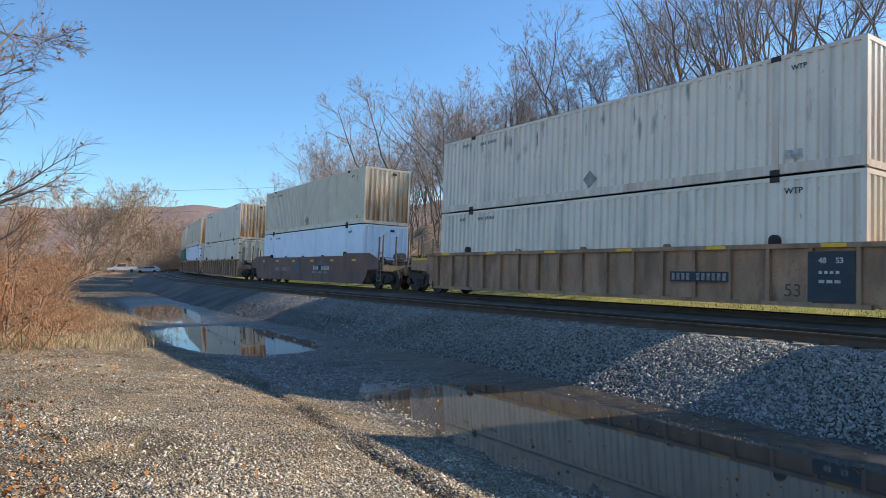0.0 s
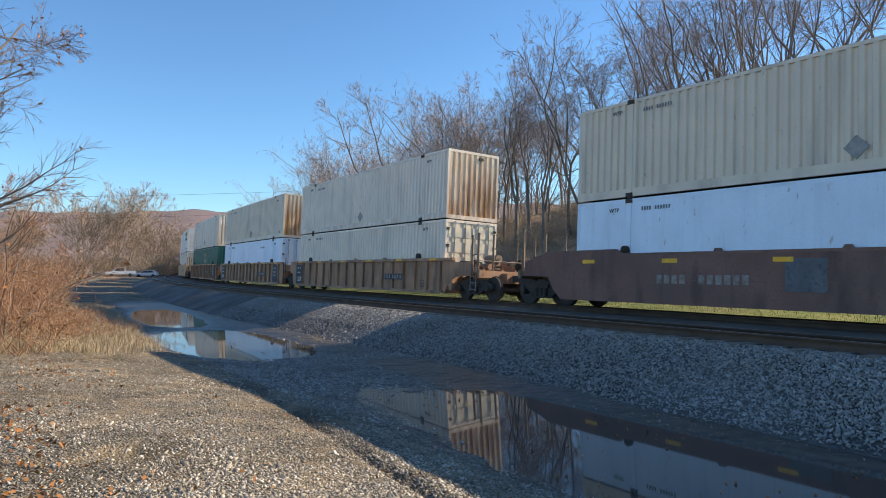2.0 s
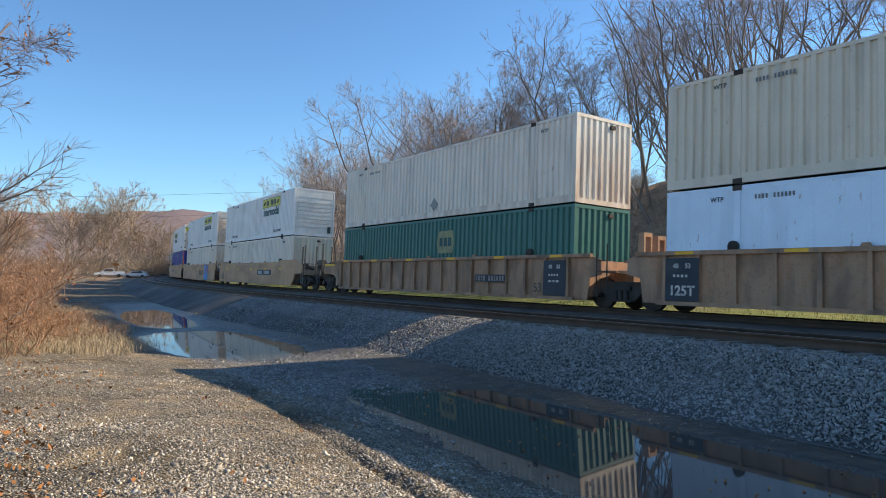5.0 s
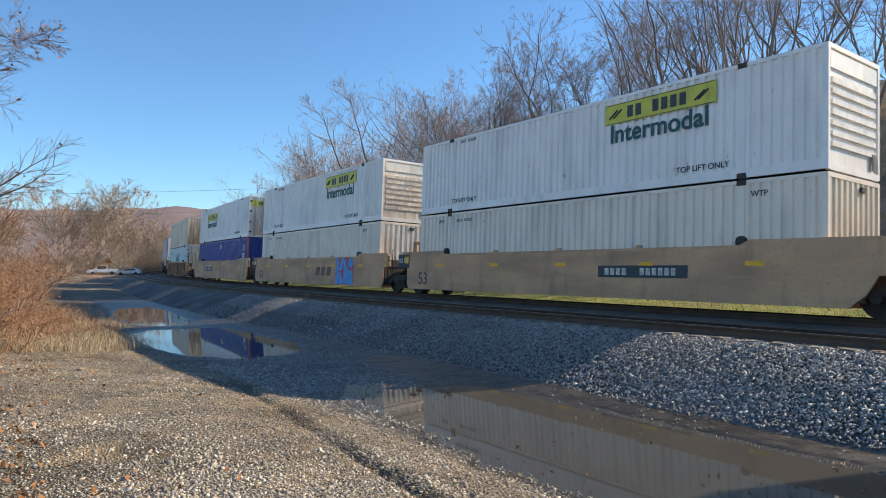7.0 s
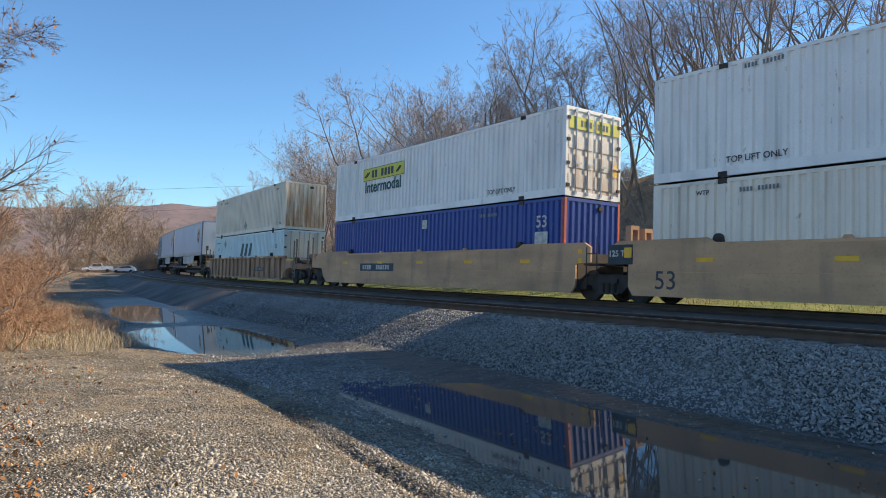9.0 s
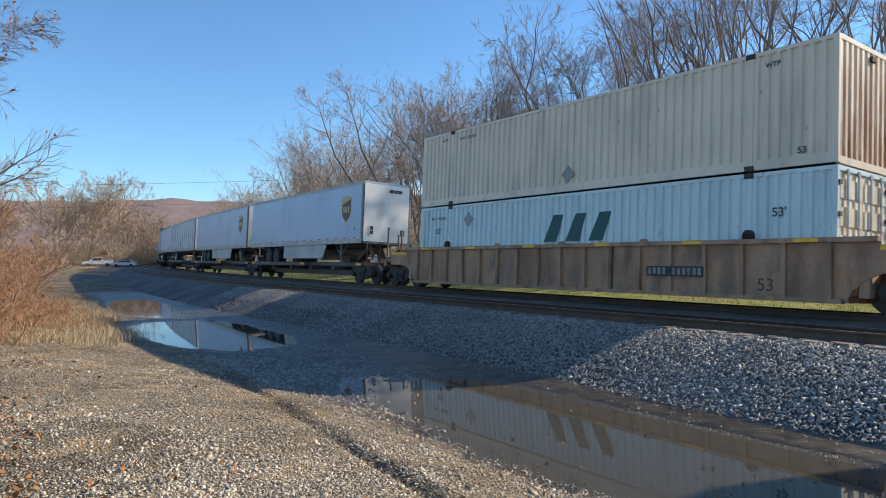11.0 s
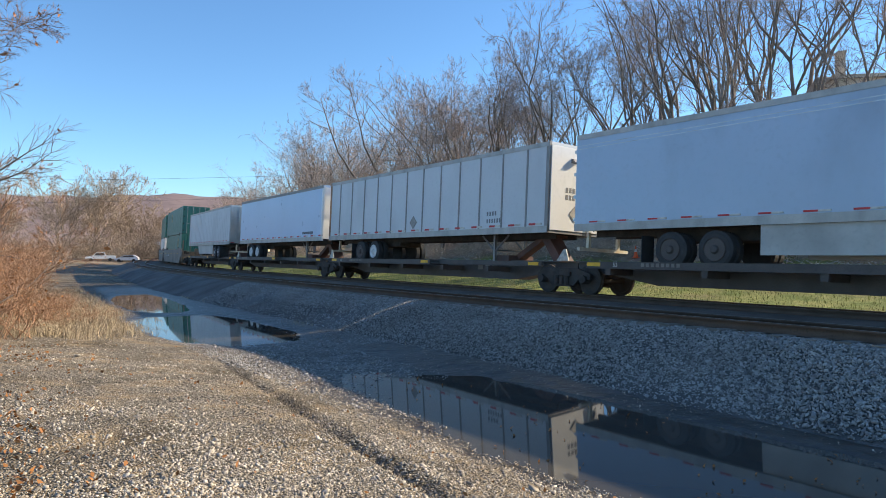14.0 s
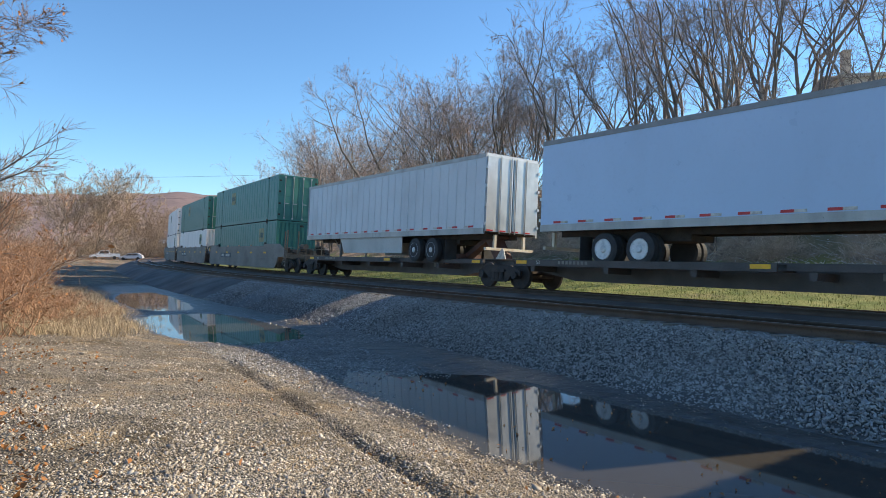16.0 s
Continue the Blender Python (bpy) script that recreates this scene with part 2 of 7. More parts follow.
w = M_WATER
w.use_nodes = True
_b = w.node_tree.nodes["Principled BSDF"]
_b.inputs["Base Color"].default_value = (0.068, 0.06, 0.05, 1)
_b.inputs["Roughness"].default_value, _b.inputs["IOR"].default_value = 0.03, 1.33
_n = w.node_tree.nodes.new("ShaderNodeTexNoise")
_n.inputs["Scale"].default_value, _n.inputs["Detail"].default_value = 5.0, 3
_p = w.node_tree.nodes.new("ShaderNodeBump")
_p.inputs["Strength"].default_value, _p.inputs["Distance"].default_value = 0.09, 0.01
w.node_tree.links.new(_n.outputs["Fac"], _p.inputs["Height"])
w.node_tree.links.new(_p.outputs[0], _b.inputs["Normal"])


def ground_material():
    """Earth that is grey gravel on the lot, damp mud round the puddles, green grass across the line, leaf litter on the bank."""
    m = bpy.data.materials.new("ground_cover")
    m.use_nodes = True
    n, l = m.node_tree.nodes, m.node_tree.links
    b = n["Principled BSDF"]
    b.inputs["Roughness"].default_value, b.inputs["Specular IOR Level"].default_value = 0.9, 0.3
    tc = n.new("ShaderNodeTexCoord")
    at = n.new("ShaderNodeAttribute")
    at.attribute_name = "cover"
    sep = n.new("ShaderNodeSeparateColor")
    l.new(at.outputs["Color"], sep.inputs[0])

    def nz(sc, det, lo, hi):
        t = n.new("ShaderNodeTexNoise")
        t.inputs["Scale"].default_value, t.inputs["Detail"].default_value = sc, det
        l.new(tc.outputs["Object"], t.inputs["Vector"])
        r = n.new("ShaderNodeMapRange")
        r.inputs[1].default_value, r.inputs[2].default_value = lo, hi
        l.new(t.outputs["Fac"], r.inputs[0])
        return r.outputs[0]

    def mix(a, c, fac):
        x = n.new("ShaderNodeMix")
        x.data_type = "RGBA"
        for sock, val in ((x.inputs[0], fac), (x.inputs[6], a), (x.inputs[7], c)):
            if isinstance(val, tuple):
                sock.default_value = (*val, 1)
            else:
                l.new(val, sock)
        return x.outputs[2]

    vo = n.new("ShaderNodeTexVoronoi")
    vo.inputs["Scale"].default_value = 42
    l.new(tc.outputs["Object"], vo.inputs["Vector"])
    vsep = n.new("ShaderNodeSeparateColor")
    l.new(vo.outputs["Color"], vsep.inputs[0])
    gravel = mix((0.03, 0.025, 0.018), (0.42, 0.35, 0.26), vsep.outputs[0])
    gravel = mix(gravel, (0.115, 0.085, 0.05), nz(0.55, 6, 0.45, 0.68))
    gravel = mix(gravel, (0.42, 0.30, 0.17), nz(1.3, 6, 0.5, 0.75))
    mud = mix((0.022, 0.017, 0.012), (0.065, 0.051, 0.038), nz(3, 6, 0.35, 0.7))
    mud = mix(mud, (0.07, 0.059, 0.047), nz(1.2, 6, 0.58, 0.72))
    grass = mix((0.15, 0.19, 0.045), (0.34, 0.32, 0.11), nz(0.9, 6, 0.35, 0.7))
    grass = mix(grass, (0.22, 0.17, 0.09), nz(0.25, 5, 0.5, 0.75))
    litter = mix((0.25, 0.18, 0.125), (0.50, 0.36, 0.245), nz(1.1, 8, 0.35, 0.7))
    litter = mix(litter, (0.17, 0.16, 0.08), nz(0.3, 5, 0.5, 0.7))
    col = mix(gravel, mud, sep.outputs[0])
    col = mix(col, grass, sep.outputs[1])
    col = mix(col, litter, sep.outputs[2])
    l.new(col, b.inputs["Base Color"])
    rr = n.new("ShaderNodeMapRange")
    rr.inputs[3].default_value, rr.inputs[4].default_value = 0.92, 0.34
    l.new(sep.outputs[0], rr.inputs[0])
    l.new(rr.outputs[0], b.inputs["Roughness"])
    bp = n.new("ShaderNodeBump")
    bp.inputs["Strength"].default_value, bp.inputs["Distance"].default_value = 1.0, 0.03
    less = n.new("ShaderNodeMath")
    less.operation = "SUBTRACT"
    less.inputs[0].default_value = 1.0
    l.new(sep.outputs[0], less.inputs[1])
    l.new(less.outputs[0], bp.inputs["Strength"])
    l.new(vo.outputs["Distance"], bp.inputs["Height"])
    bp2 = n.new("ShaderNodeBump")
    bp2.inputs["Strength"].default_value, bp2.inputs["Distance"].default_value = 0.6, 0.08
    l.new(nz(2.5, 8, 0.2, 0.8), bp2.inputs["Height"])
    l.new(bp.outputs[0], bp2.inputs["Normal"])
    l.new(bp2.outputs[0], b.inputs["Normal"])
    return m


# ---- mesh helpers ----
def part(name, bm, material, parent=None, label="", smooth=False):
    """Links a bmesh, or a mesh already made, as one object under a thing or a part."""
    if isinstance(bm, bmesh.types.BMesh):
        me = bpy.data.meshes.new(name)
        bmesh.ops.recalc_face_normals(bm, faces=bm.faces)
        bm.to_mesh(me)
        bm.free()
        for m in (material if isinstance(material, (list, tuple)) else [material]):
            me.materials.append(m)
        if smooth:
            me.shade_smooth()
    else:
        me = bm
    ob = new(name, me)
    if parent is not None:
        ob.parent = parent
    if label:
        tagged(ob, label)
    return ob


def box(bm, x0, x1, y0, y1, z0, z1):
    v = [bm.verts.new((x, y, z)) for x in (x0, x1) for y in (y0, y1) for z in (z0, z1)]
    for f in ((0, 1, 3, 2), (4, 6, 7, 5), (0, 4, 5, 1), (2, 3, 7, 6), (0, 2, 6, 4), (1, 5, 7, 3)):
        bm.faces.new([v[i] for i in f])


def prism(bm, pts, y0, y1):
    """A polygon in x and z, drawn out from y0 to y1."""
    a = [bm.verts.new((x, y0, z)) for x, z in pts]
    c = [bm.verts.new((x, y1, z)) for x, z in pts]
    bm.faces.new(a)
    bm.faces.new(c[::-1])
    for i in range(len(pts)):
        j = (i + 1) % len(pts)
        bm.faces.new((a[i], a[j], c[j], c[i]))


def prism_up(bm, pts, z0, z1):
    """A polygon in x and y, drawn up from z0 to z1."""
    a = [bm.verts.new((x, y, z0)) for x, y in pts]
    c = [bm.verts.new((x, y, z1)) for x, y in pts]
    bm.faces.new(a)
    bm.faces.new(c[::-1])
    for i in range(len(pts)):
        j = (i + 1) % len(pts)
        bm.faces.new((a[i], a[j], c[j], c[i]))


def rod(bm, p0, p1, r, n=8):
    p0, p1 = Vector(p0), Vector(p1)
    q = (p1 - p0).to_track_quat("Z", "Y")
    rings = [[bm.verts.new(p + q @ Vector((r * math.cos(k * math.tau / n), r * math.sin(k * math.tau / n), 0))) for k in range(n)] for p in (p0, p1)]
    for k in range(n):
        bm.faces.new((rings[0][k], rings[0][(k + 1) % n], rings[1][(k + 1) % n], rings[1][k]))
    bm.faces.new(rings[0][::-1])
    bm.faces.new(rings[1])


def lathe(bm, prof, n=20, y_axis=True):
    """A profile of (distance along y, radius), turned about the y axis."""
    rings = [[bm.verts.new((r * math.cos(k * math.tau / n), y, r * math.sin(k * math.tau / n))) for k in range(n)] for y, r in prof]
    for a, c in zip(rings, rings[1:]):
        for k in range(n):
            bm.faces.new((a[k], a[(k + 1) % n], c[(k + 1) % n], c[k]))
    bm.faces.new(rings[0])
    bm.faces.new(rings[-1])


def np_mesh(name, verts, faces, material):
    verts, faces = np.asarray(verts, np.float32), np.asarray(faces, np.int32)
    me = bpy.data.meshes.new(name)
    me.vertices.add(len(verts))
    me.vertices.foreach_set("co", verts.ravel())
    k = faces.shape[1]
    me.loops.add(faces.size)
    me.loops.foreach_set("vertex_index", faces.ravel())
    me.polygons.add(len(faces))
    me.polygons.foreach_set("loop_start", np.arange(len(faces), dtype=np.int32) * k)
    me.polygons.foreach_set("loop_total", np.full(len(faces), k, np.int32))
    me.materials.append(material)
    me.update(calc_edges=True)
    return me


def letters(text, size, material, thick=0.003, bold=0.0):
    c = bpy.data.curves.new("lettering", "FONT")
    c.body, c.size, c.extrude, c.align_x, c.offset = text, size, thick, "CENTER", bold
    ob = new("lettering", c)
    me = bpy.data.meshes.new_from_object(ob.evaluated_get(bpy.context.evaluated_depsgraph_get()))
    bpy.data.objects.remove(ob)
    me.materials.clear()
    me.materials.append(material)
    return me


# ---- the line: a curve in plan; s runs away from the camera, off towards its side ----
_s = np.arange(-120.0, 480.0, 0.5)
_k = np.interp(_s, (-30, 10, 30, 55), (-0.00135, -0.0014, -0.00247, -0.00271))
_i0 = int(np.searchsorted(_s, 0))
_h = np.concatenate([[0], np.cumsum((_k[1:] + _k[:-1]) / 2 * 0.5)])
_h = _h - _h[_i0] + radians(34.23)
_px = np.concatenate([[0], np.cumsum(-(np.sin(_h[1:]) + np.sin(_h[:-1])) / 2 * 0.5)])
_py = np.concatenate([[0], np.cumsum((np.cos(_h[1:]) + np.cos(_h[:-1])) / 2 * 0.5)])
_px, _py = _px - _px[_i0] + 5.449, _py - _py[_i0] + 21.479
TOR, TOR_NEAR, CANT, NEAR_OFF = 0.28, 0.34, 0.06, 4.0


def on_line(s, off=0.0):
    """x, y on the line at s, off metres towards the camera's side."""
    x, y, h = np.interp(s, _s, _px), np.interp(s, _s, _py), np.interp(s, _s, _h)
    return x - off * np.cos(h), y - off * np.sin(h)


def line_coords(x, y):
    """s and off of many places."""
    x, y = np.asarray(x, float), np.asarray(y, float)
    s, off = np.empty(x.shape), np.empty(x.shape)
    for a in range(0, len(x), 4000):
        c = slice(a, a + 4000)
        i = ((x[c, None] - _px[None, ::4]) ** 2 + (y[c, None] - _py[None, ::4]) ** 2).argmin(1) * 4
        dx, dy, h = x[c] - _px[i], y[c] - _py[i], _h[i]
        s[c] = _s[i] - np.sin(h) * dx + np.cos(h) * dy
        off[c] = -np.cos(h) * dx - np.sin(h) * dy
    return s, off


def smooth01(v):
    v = np.clip(v, 0, 1)
    return v * v * (3 - 2 * v)


def wobble(x, y, sc, seed=0):
    """Cheap smooth variation between -1 and 1."""
    r = np.random.RandomState(seed)
    v = np.zeros_like(np.asarray(x, float))
    for k in range(7):
        a, f, p = r.uniform(0, math.tau), sc * r.uniform(0.6, 2.6), r.uniform(0, math.tau)
        v += np.sin((x * math.cos(a) + y * math.sin(a)) * f + p)
    return v / 4.0


WATER_Z = EYE_Z - 2.42


def hollow(s, off, cs, co, rs, ro, turn=0.0):
    c, d = math.cos(turn), math.sin(turn)
    a, b = (s - cs) * c + (off - co) * d, -(s - cs) * d + (off - co) * c
    return 1 - (np.abs(a / rs) ** 2.6 + np.abs(b / ro) ** 2.6) ** (1 / 2.6)


def ground_height(x, y):
    s, off = line_coords(x, y)
    n1, n2 = wobble(x, y, 1.1, 3), wobble(x, y, 4.0, 5)
    # camera's side: low strip with puddles along the toe of the bed, rising to the lot
    lot = -0.60 + 0.50 * smooth01((off - 11.2) / 5.6) + 0.13 * smooth01((off - 11.4) / 2.4) * smooth01((2 - s) / 8) + 0.25 * smooth01((off - 17) / 12)
    lot += 0.25 * smooth01((s - 24) / 25) * smooth01((off - 6) / 3)
    z = lot + 0.018 * n1 + 0.008 * n2
    # wheel rut along the lot's edge
    rut = off - 12.6 + 0.135 * np.minimum(s + 3.7, 3.5) - 0.04 * n1
    z -= 0.075 * np.exp(-(rut / 0.085) ** 2) * smooth01((1 - s) / 4)
    z += 0.03 * np.exp(-((rut + 0.24) / 0.14) ** 2) * smooth01((1 - s) / 4)
    wob = 0.05 * n1 + 0.03 * n2
    for q in ((-17.0, 9.35, 14.4, 2.1, 0.035), (6.9, 10.25, 5.2, 1.85, 0.03), (19.9, 9.6, 6.9, 1.35, -0.05)):
        d = hollow(s, off, *q) + wob * 1.3
        z = np.where(d > -0.35, z + (WATER_Z + 0.004 - 0.26 * d - z) * smooth01((d + 0.35) / 0.35), z)
    # low bar of silt along the foot of the bed
    bar = smooth01((hollow(s, off, -12.0, 8.05, 8.0, 0.5, 0.02) + 3.2 * wob) / 0.5)
    z = np.maximum(z, z + (WATER_Z + 0.02 - z) * bar)
    # under the bed
    z = np.where(off < 7.4, np.minimum(z, -0.62), z)
    # beyond the line: grass verge, then the wooded bank
    a = -off
    verge = -0.25 + 1.05 * smooth01((a - 3.0) / 12.5) + 0.03 * n1
    top = np.interp(s, (-60, -18, -5, 3, 12, 40, 100, 200), (5.0, 5.5, 7.5, 10.6, 8.4, 6.4, 6.0, 7.0))
    bank = top * smooth01((a - 15.0) / np.interp(s, (-20, 20, 60), (15.0, 17.0, 20.0))) + 0.05 * np.maximum(a - 30, 0) + 0.25 * n1 * smooth01((a - 16) / 6)
    z = np.where(off < -2.0, verge + np.where(a > 15, bank, 0), z)
    # far off the land is level
    r = np.hypot(x, y)
    return np.where(r > 180, z + (1.0 - z) * smooth01((r - 180) / 200), z), s, off


def build_ground():
    def axis(lo, f0, f1, hi, step):
        mid = np.arange(f0, f1, step)
        up, down = [f1], [f0]
        d = step
        while up[-1] < hi:
            d *= 1.13
            up.append(up[-1] + d)
        d = step
        while down[-1] > lo:
            d *= 1.13
            down.append(down[-1] - d)
        return np.array(down[:0:-1] + list(mid) + up)
    xs, ys = axis(-3500, -18, 12, 3500, 0.10), axis(-600, 2.5, 36, 3800, 0.10)
    X, Y = np.meshgrid(xs, ys)
    x, y = X.ravel(), Y.ravel()
    z, s, off = ground_height(x, y)
    nx, ny = len(xs), len(ys)
    i = (np.arange(ny - 1)[:, None] * nx + np.arange(nx - 1)[None]).ravel()
    me = np_mesh("ground", np.stack([x, y, z], 1), np.stack([i, i + 1, i + nx + 1, i + nx], 1), ground_material())
    me.shade_smooth()
    mud = smooth01((WATER_Z + 0.13 - z) / 0.12) * (off > 6.5)
    mud = np.maximum(mud, 0.92 * smooth01((11.2 - off) / 0.8) * smooth01((off - 6.5) / 0.4) * smooth01((40 - s) / 10))
    grass = ((off < -2) & (off > -16.5 + wobble(x, y, 0.5, 8))).astype(float)
    litter = ((off <= -16.5 + wobble(x, y, 0.5, 8)) | (off > 19 + wobble(x, y, 0.4, 2)) | (np.hypot(x, y) > 120)).astype(float)
    col = me.color_attributes.new("cover", "FLOAT_COLOR", "POINT")
    col.data.foreach_set("color", np.stack([mud, grass * (1 - litter), litter, np.ones_like(mud)], 1).astype(np.float32).ravel())
    return tagged(new("ground", me), "gravel lot, muddy strip, grass verge and wooded bank", "ground", kind="structure")


build_ground()


def build_water():
    a = np.array([(s, o) for s in np.arange(-30, 27, 1.0) for o in np.arange(6.6, 12.6, 0.5)])
    ns, no = 57, 12
    x, y = on_line(a[:, 0], a[:, 1])
    i = (np.arange(ns - 1)[:, None] * no + np.arange(no - 1)[None]).ravel()
    me = np_mesh("water", np.stack([x, y, np.full(len(x), WATER_Z)], 1), np.stack([i, i + 1, i + no + 1, i + no], 1), M_WATER)
    tagged(new("water", me), "still brown puddle water lying along the track bed", "puddle", kind="structure")


build_water()


def build_bed():
    """The stone bed under both tracks, with its sloping shoulders."""
    prof = ((-4.6, -0.45), (-3.2, -0.15), (-1.9, -0.03), (-1.3, 0.036), (1.3, 0.192), (2.0, 0.135), (2.7, 0.10), (5.3, 0.205), (5.6, 0.165), (6.0, 0.04), (6.5, -0.14), (7.0, -0.36), (7.5, -0.58), (8.1, -0.78))
    ss = np.concatenate([np.arange(-60, 40, 0.3), np.arange(40, 330, 2.0)])
    V = []
    for o, z in prof:
        lump = 0.015 * wobble(ss, np.full_like(ss, o * 1.7), 0.9, 6) if 5.3 < o < 8 else 0.0
        x, y = on_line(ss, o + lump)
        V.append(np.stack([x, y, z + lump * 0.6 + np.zeros_like(ss)], 1))
    n = len(ss)
    V = np.concatenate(V)
    F = np.array([(j * n + i, j * n + i + 1, (j + 1) * n + i + 1, (j + 1) * n + i) for j in range(len(prof) - 1) for i in range(n - 1)])
    me = np_mesh("track_bed", V, F, M_BED)
    me.materials.append(M_OILY)
    me.polygons.foreach_set("material_index", np.array([1 if 1 <= j <= 6 else 0 for j in range(len(prof) - 1) for i in range(n - 1)], np.int32))
    me.update()
    return tagged(new("track_bed", me), "grey crushed stone bed under two railway tracks", "track bed", kind="structure")


build_bed()


def stones(n, place, size, flat, seed, material, name):
    """Angular stones, eight corners each. place(rng, n) gives x, y, z."""
    r = np.random.RandomState(seed)
    P = place(r, n)
    n = len(P)
    cube = np.array([(x, y, z) for x in (-1, 1) for y in (-1, 1) for z in (-1, 1)], float) * 0.6
    sz = size[0] * np.exp(r.normal(0, size[1], n))
    C = cube[None] * (1 + r.uniform(-0.42, 0.42, (n, 8, 3)))
    C[:, :, 0] *= r.uniform(0.9, 1.7, (n, 1))
    C[:, :, 2] *= flat * r.uniform(0.6, 1.2, (n, 1))
    a = r.uniform(0, math.tau, n)
    ca, sa = np.cos(a)[:, None], np.sin(a)[:, None]
    X, Y = C[:, :, 0] * ca - C[:, :, 1] * sa, C[:, :, 0] * sa + C[:, :, 1] * ca
    Z = C[:, :, 2] + X * r.uniform(-0.8, 0.8, (n, 1)) + Y * r.uniform(-0.6, 0.6, (n, 1))
    V = np.stack([X, Y, Z], 2) * sz[:, None, None] + P[:, None, :]
    F = np.array(((0, 1, 3, 2), (4, 6, 7, 5), (0, 4, 5, 1), (2, 3, 7, 6), (0, 2, 6, 4), (1, 5, 7, 3)))
    F = (F[None] + (np.arange(n) * 8)[:, None, None]).reshape(-1, 4)
    return new(name, np_mesh(name, V.reshape(-1, 3), F, material))


def shoulder(r, n):
    s, o = -14 + 32 * r.uniform(0, 1, n) ** 1.4, r.uniform(5.15, 7.7, n)
    z = np.interp(o, (5.3, 5.6, 6.0, 6.5, 7.0, 7.5, 8.1), (0.205, 0.165, 0.04, -0.14, -0.36, -0.58, -0.78)) + 0.010
    keep = r.uniform(0, 1, n) < np.interp(o, (5.1, 5.3, 7.3, 7.8), (0.5, 1, 1, 0.2)) * np.where((s > 4) & (o > 6.6), 0.35, 1.0)
    x, y = on_line(s, o)
    return np.stack([x, y, z], 1)[keep]


tagged(stones(74000, shoulder, (0.0148, 0.34), 0.95, 11, M_BALLAST, "ballast"), "blue-grey crushed stone on the bed's shoulder", "ballast", kind="stuff")


def lot(r, n):
    d = 4.3 + 15 * r.uniform(0, 1, n) ** 1.7
    a = r.uniform(-0.80, 0.62, n)
    x, y = d * np.sin(a), d * np.cos(a)
    z, s, off = ground_height(x, y)
    keep = (z > WATER_Z - 0.02) & (off > 7.6) & ((off > 10.9) | (r.uniform(0, 1, n) < 0.15)) & (r.uniform(0, 1, n) < 0.35 + 0.65 * smooth01(0.6 + 0.8 * wobble(x, y, 0.9, 4)))
    return np.stack([x, y, z + 0.003], 1)[keep]


tagged(stones(128000, lot, (0.0090, 0.45), 0.5, 12, M_GRAVEL, "gravel"), "loose tan and grey gravel on the lot", "gravel", kind="stuff")


def mud_stones(r, n):
    s, o = np.where(r.uniform(0, 1, n) < 0.7, r.normal(-0.8, 2.0, n), r.uniform(-14, 20, n)), r.uniform(7.3, 12.2, n)
    x, y = on_line(s, o)
    z = ground_height(x, y)[0]
    keep = (z > WATER_Z - 0.03) & ((o > 9) | (s > 0))
    return np.stack([x, y, z + 0.004], 1)[keep]


tagged(stones(15000, mud_stones, (0.014, 0.4), 0.6, 13, M_BALLAST, "scattered_stone"), "wet scattered stones at the puddle's edge", "stones", kind="stuff")


# ---- tracks ----
def build_track(name, off0, tor, lo, hi):
    top = tagged(new(name), "railway track with worn steel rails on dark wooden ties", "railway track", kind="structure")
    ss = np.concatenate([np.arange(-60, 60, 1.0), np.arange(60, 330, 3.0)])
    prof = [(-0.07, -0.18), (-0.07, -0.165), (-0.012, -0.15), (-0.012, -0.05), (-0.036, -0.04), (-0.036, 0.0), (0.036, 0.0), (0.036, -0.04), (0.012, -0.05), (0.012, -0.15), (0.07, -0.165), (0.07, -0.18)]
    for g in (-0.755, 0.755):
        n, k = len(ss), len(prof)
        V = []
        for o, z in prof:
            x, y = on_line(ss, off0 + g + o)
            V.append(np.stack([x, y, np.full_like(x, tor + z + (g + o) * CANT)], 1))
        F = np.array([(j * n + i, j * n + i + 1, (j + 1) * n + i + 1, (j + 1) * n + i) for j in range(k - 1) for i in range(n - 1)])
        me = np_mesh("rail", np.concatenate(V), F, M_RAILRUST)
        me.materials.append(M_STEEL)
        me.polygons.foreach_set("material_index", np.array([1 if j == 5 else 0 for j in range(k - 1) for i in range(n - 1)], np.int32))
        part("rail", me, None, top, "rusty rail with a bright worn head")
    bm = bmesh.new()
    box(bm, -0.115, 0.115, -1.36, 1.36, -0.36, -0.175)
    tie = None
    for s in np.arange(lo, hi, 0.54):
        x, y = on_line(s, off0)
        h = float(np.interp(s, _s, _h))
        if tie is None:
            ob = part("tie", bm, M_TIE, top)
            tie = ob.data
        else:
            ob = part("tie", tie, None, top)
        ob.matrix_local = Matrix.Translation((float(x), float(y), tor)) @ pose(0, 0, 0, 0, 0, math.degrees(h) - 90) @ pose(0, 0, 0, -math.degrees(CANT) + random.uniform(-0.4, 0.4), 0, random.uniform(-1, 1))


build_track("track_far", 0.0, TOR, -14, 62)
build_track("track_near", NEAR_OFF, TOR_NEAR, -14, 62)

# ---- the train ----
SPEED, GAIN = 15.5326, 0.0091
KEYED = []      # (thing, its place in the car's space, s at the start)
WHEELS = []     # wheelsets, turned as they roll


def car_pose(s):
    (x0, y0), (x1, y1) = on_line(s - 8.5), on_line(s + 8.5)
    turn = math.degrees(math.atan2(y0 - y1, x0 - x1))
    return pose((x0 + x1) / 2, (y0 + y1) / 2, TOR, 0, 0, turn) @ pose(0, 0, 0, -math.degrees(CANT))


def ride(ob, s, local=None):
    KEYED.append((ob, local or Matrix(), s))
    return ob


CACHE = {}


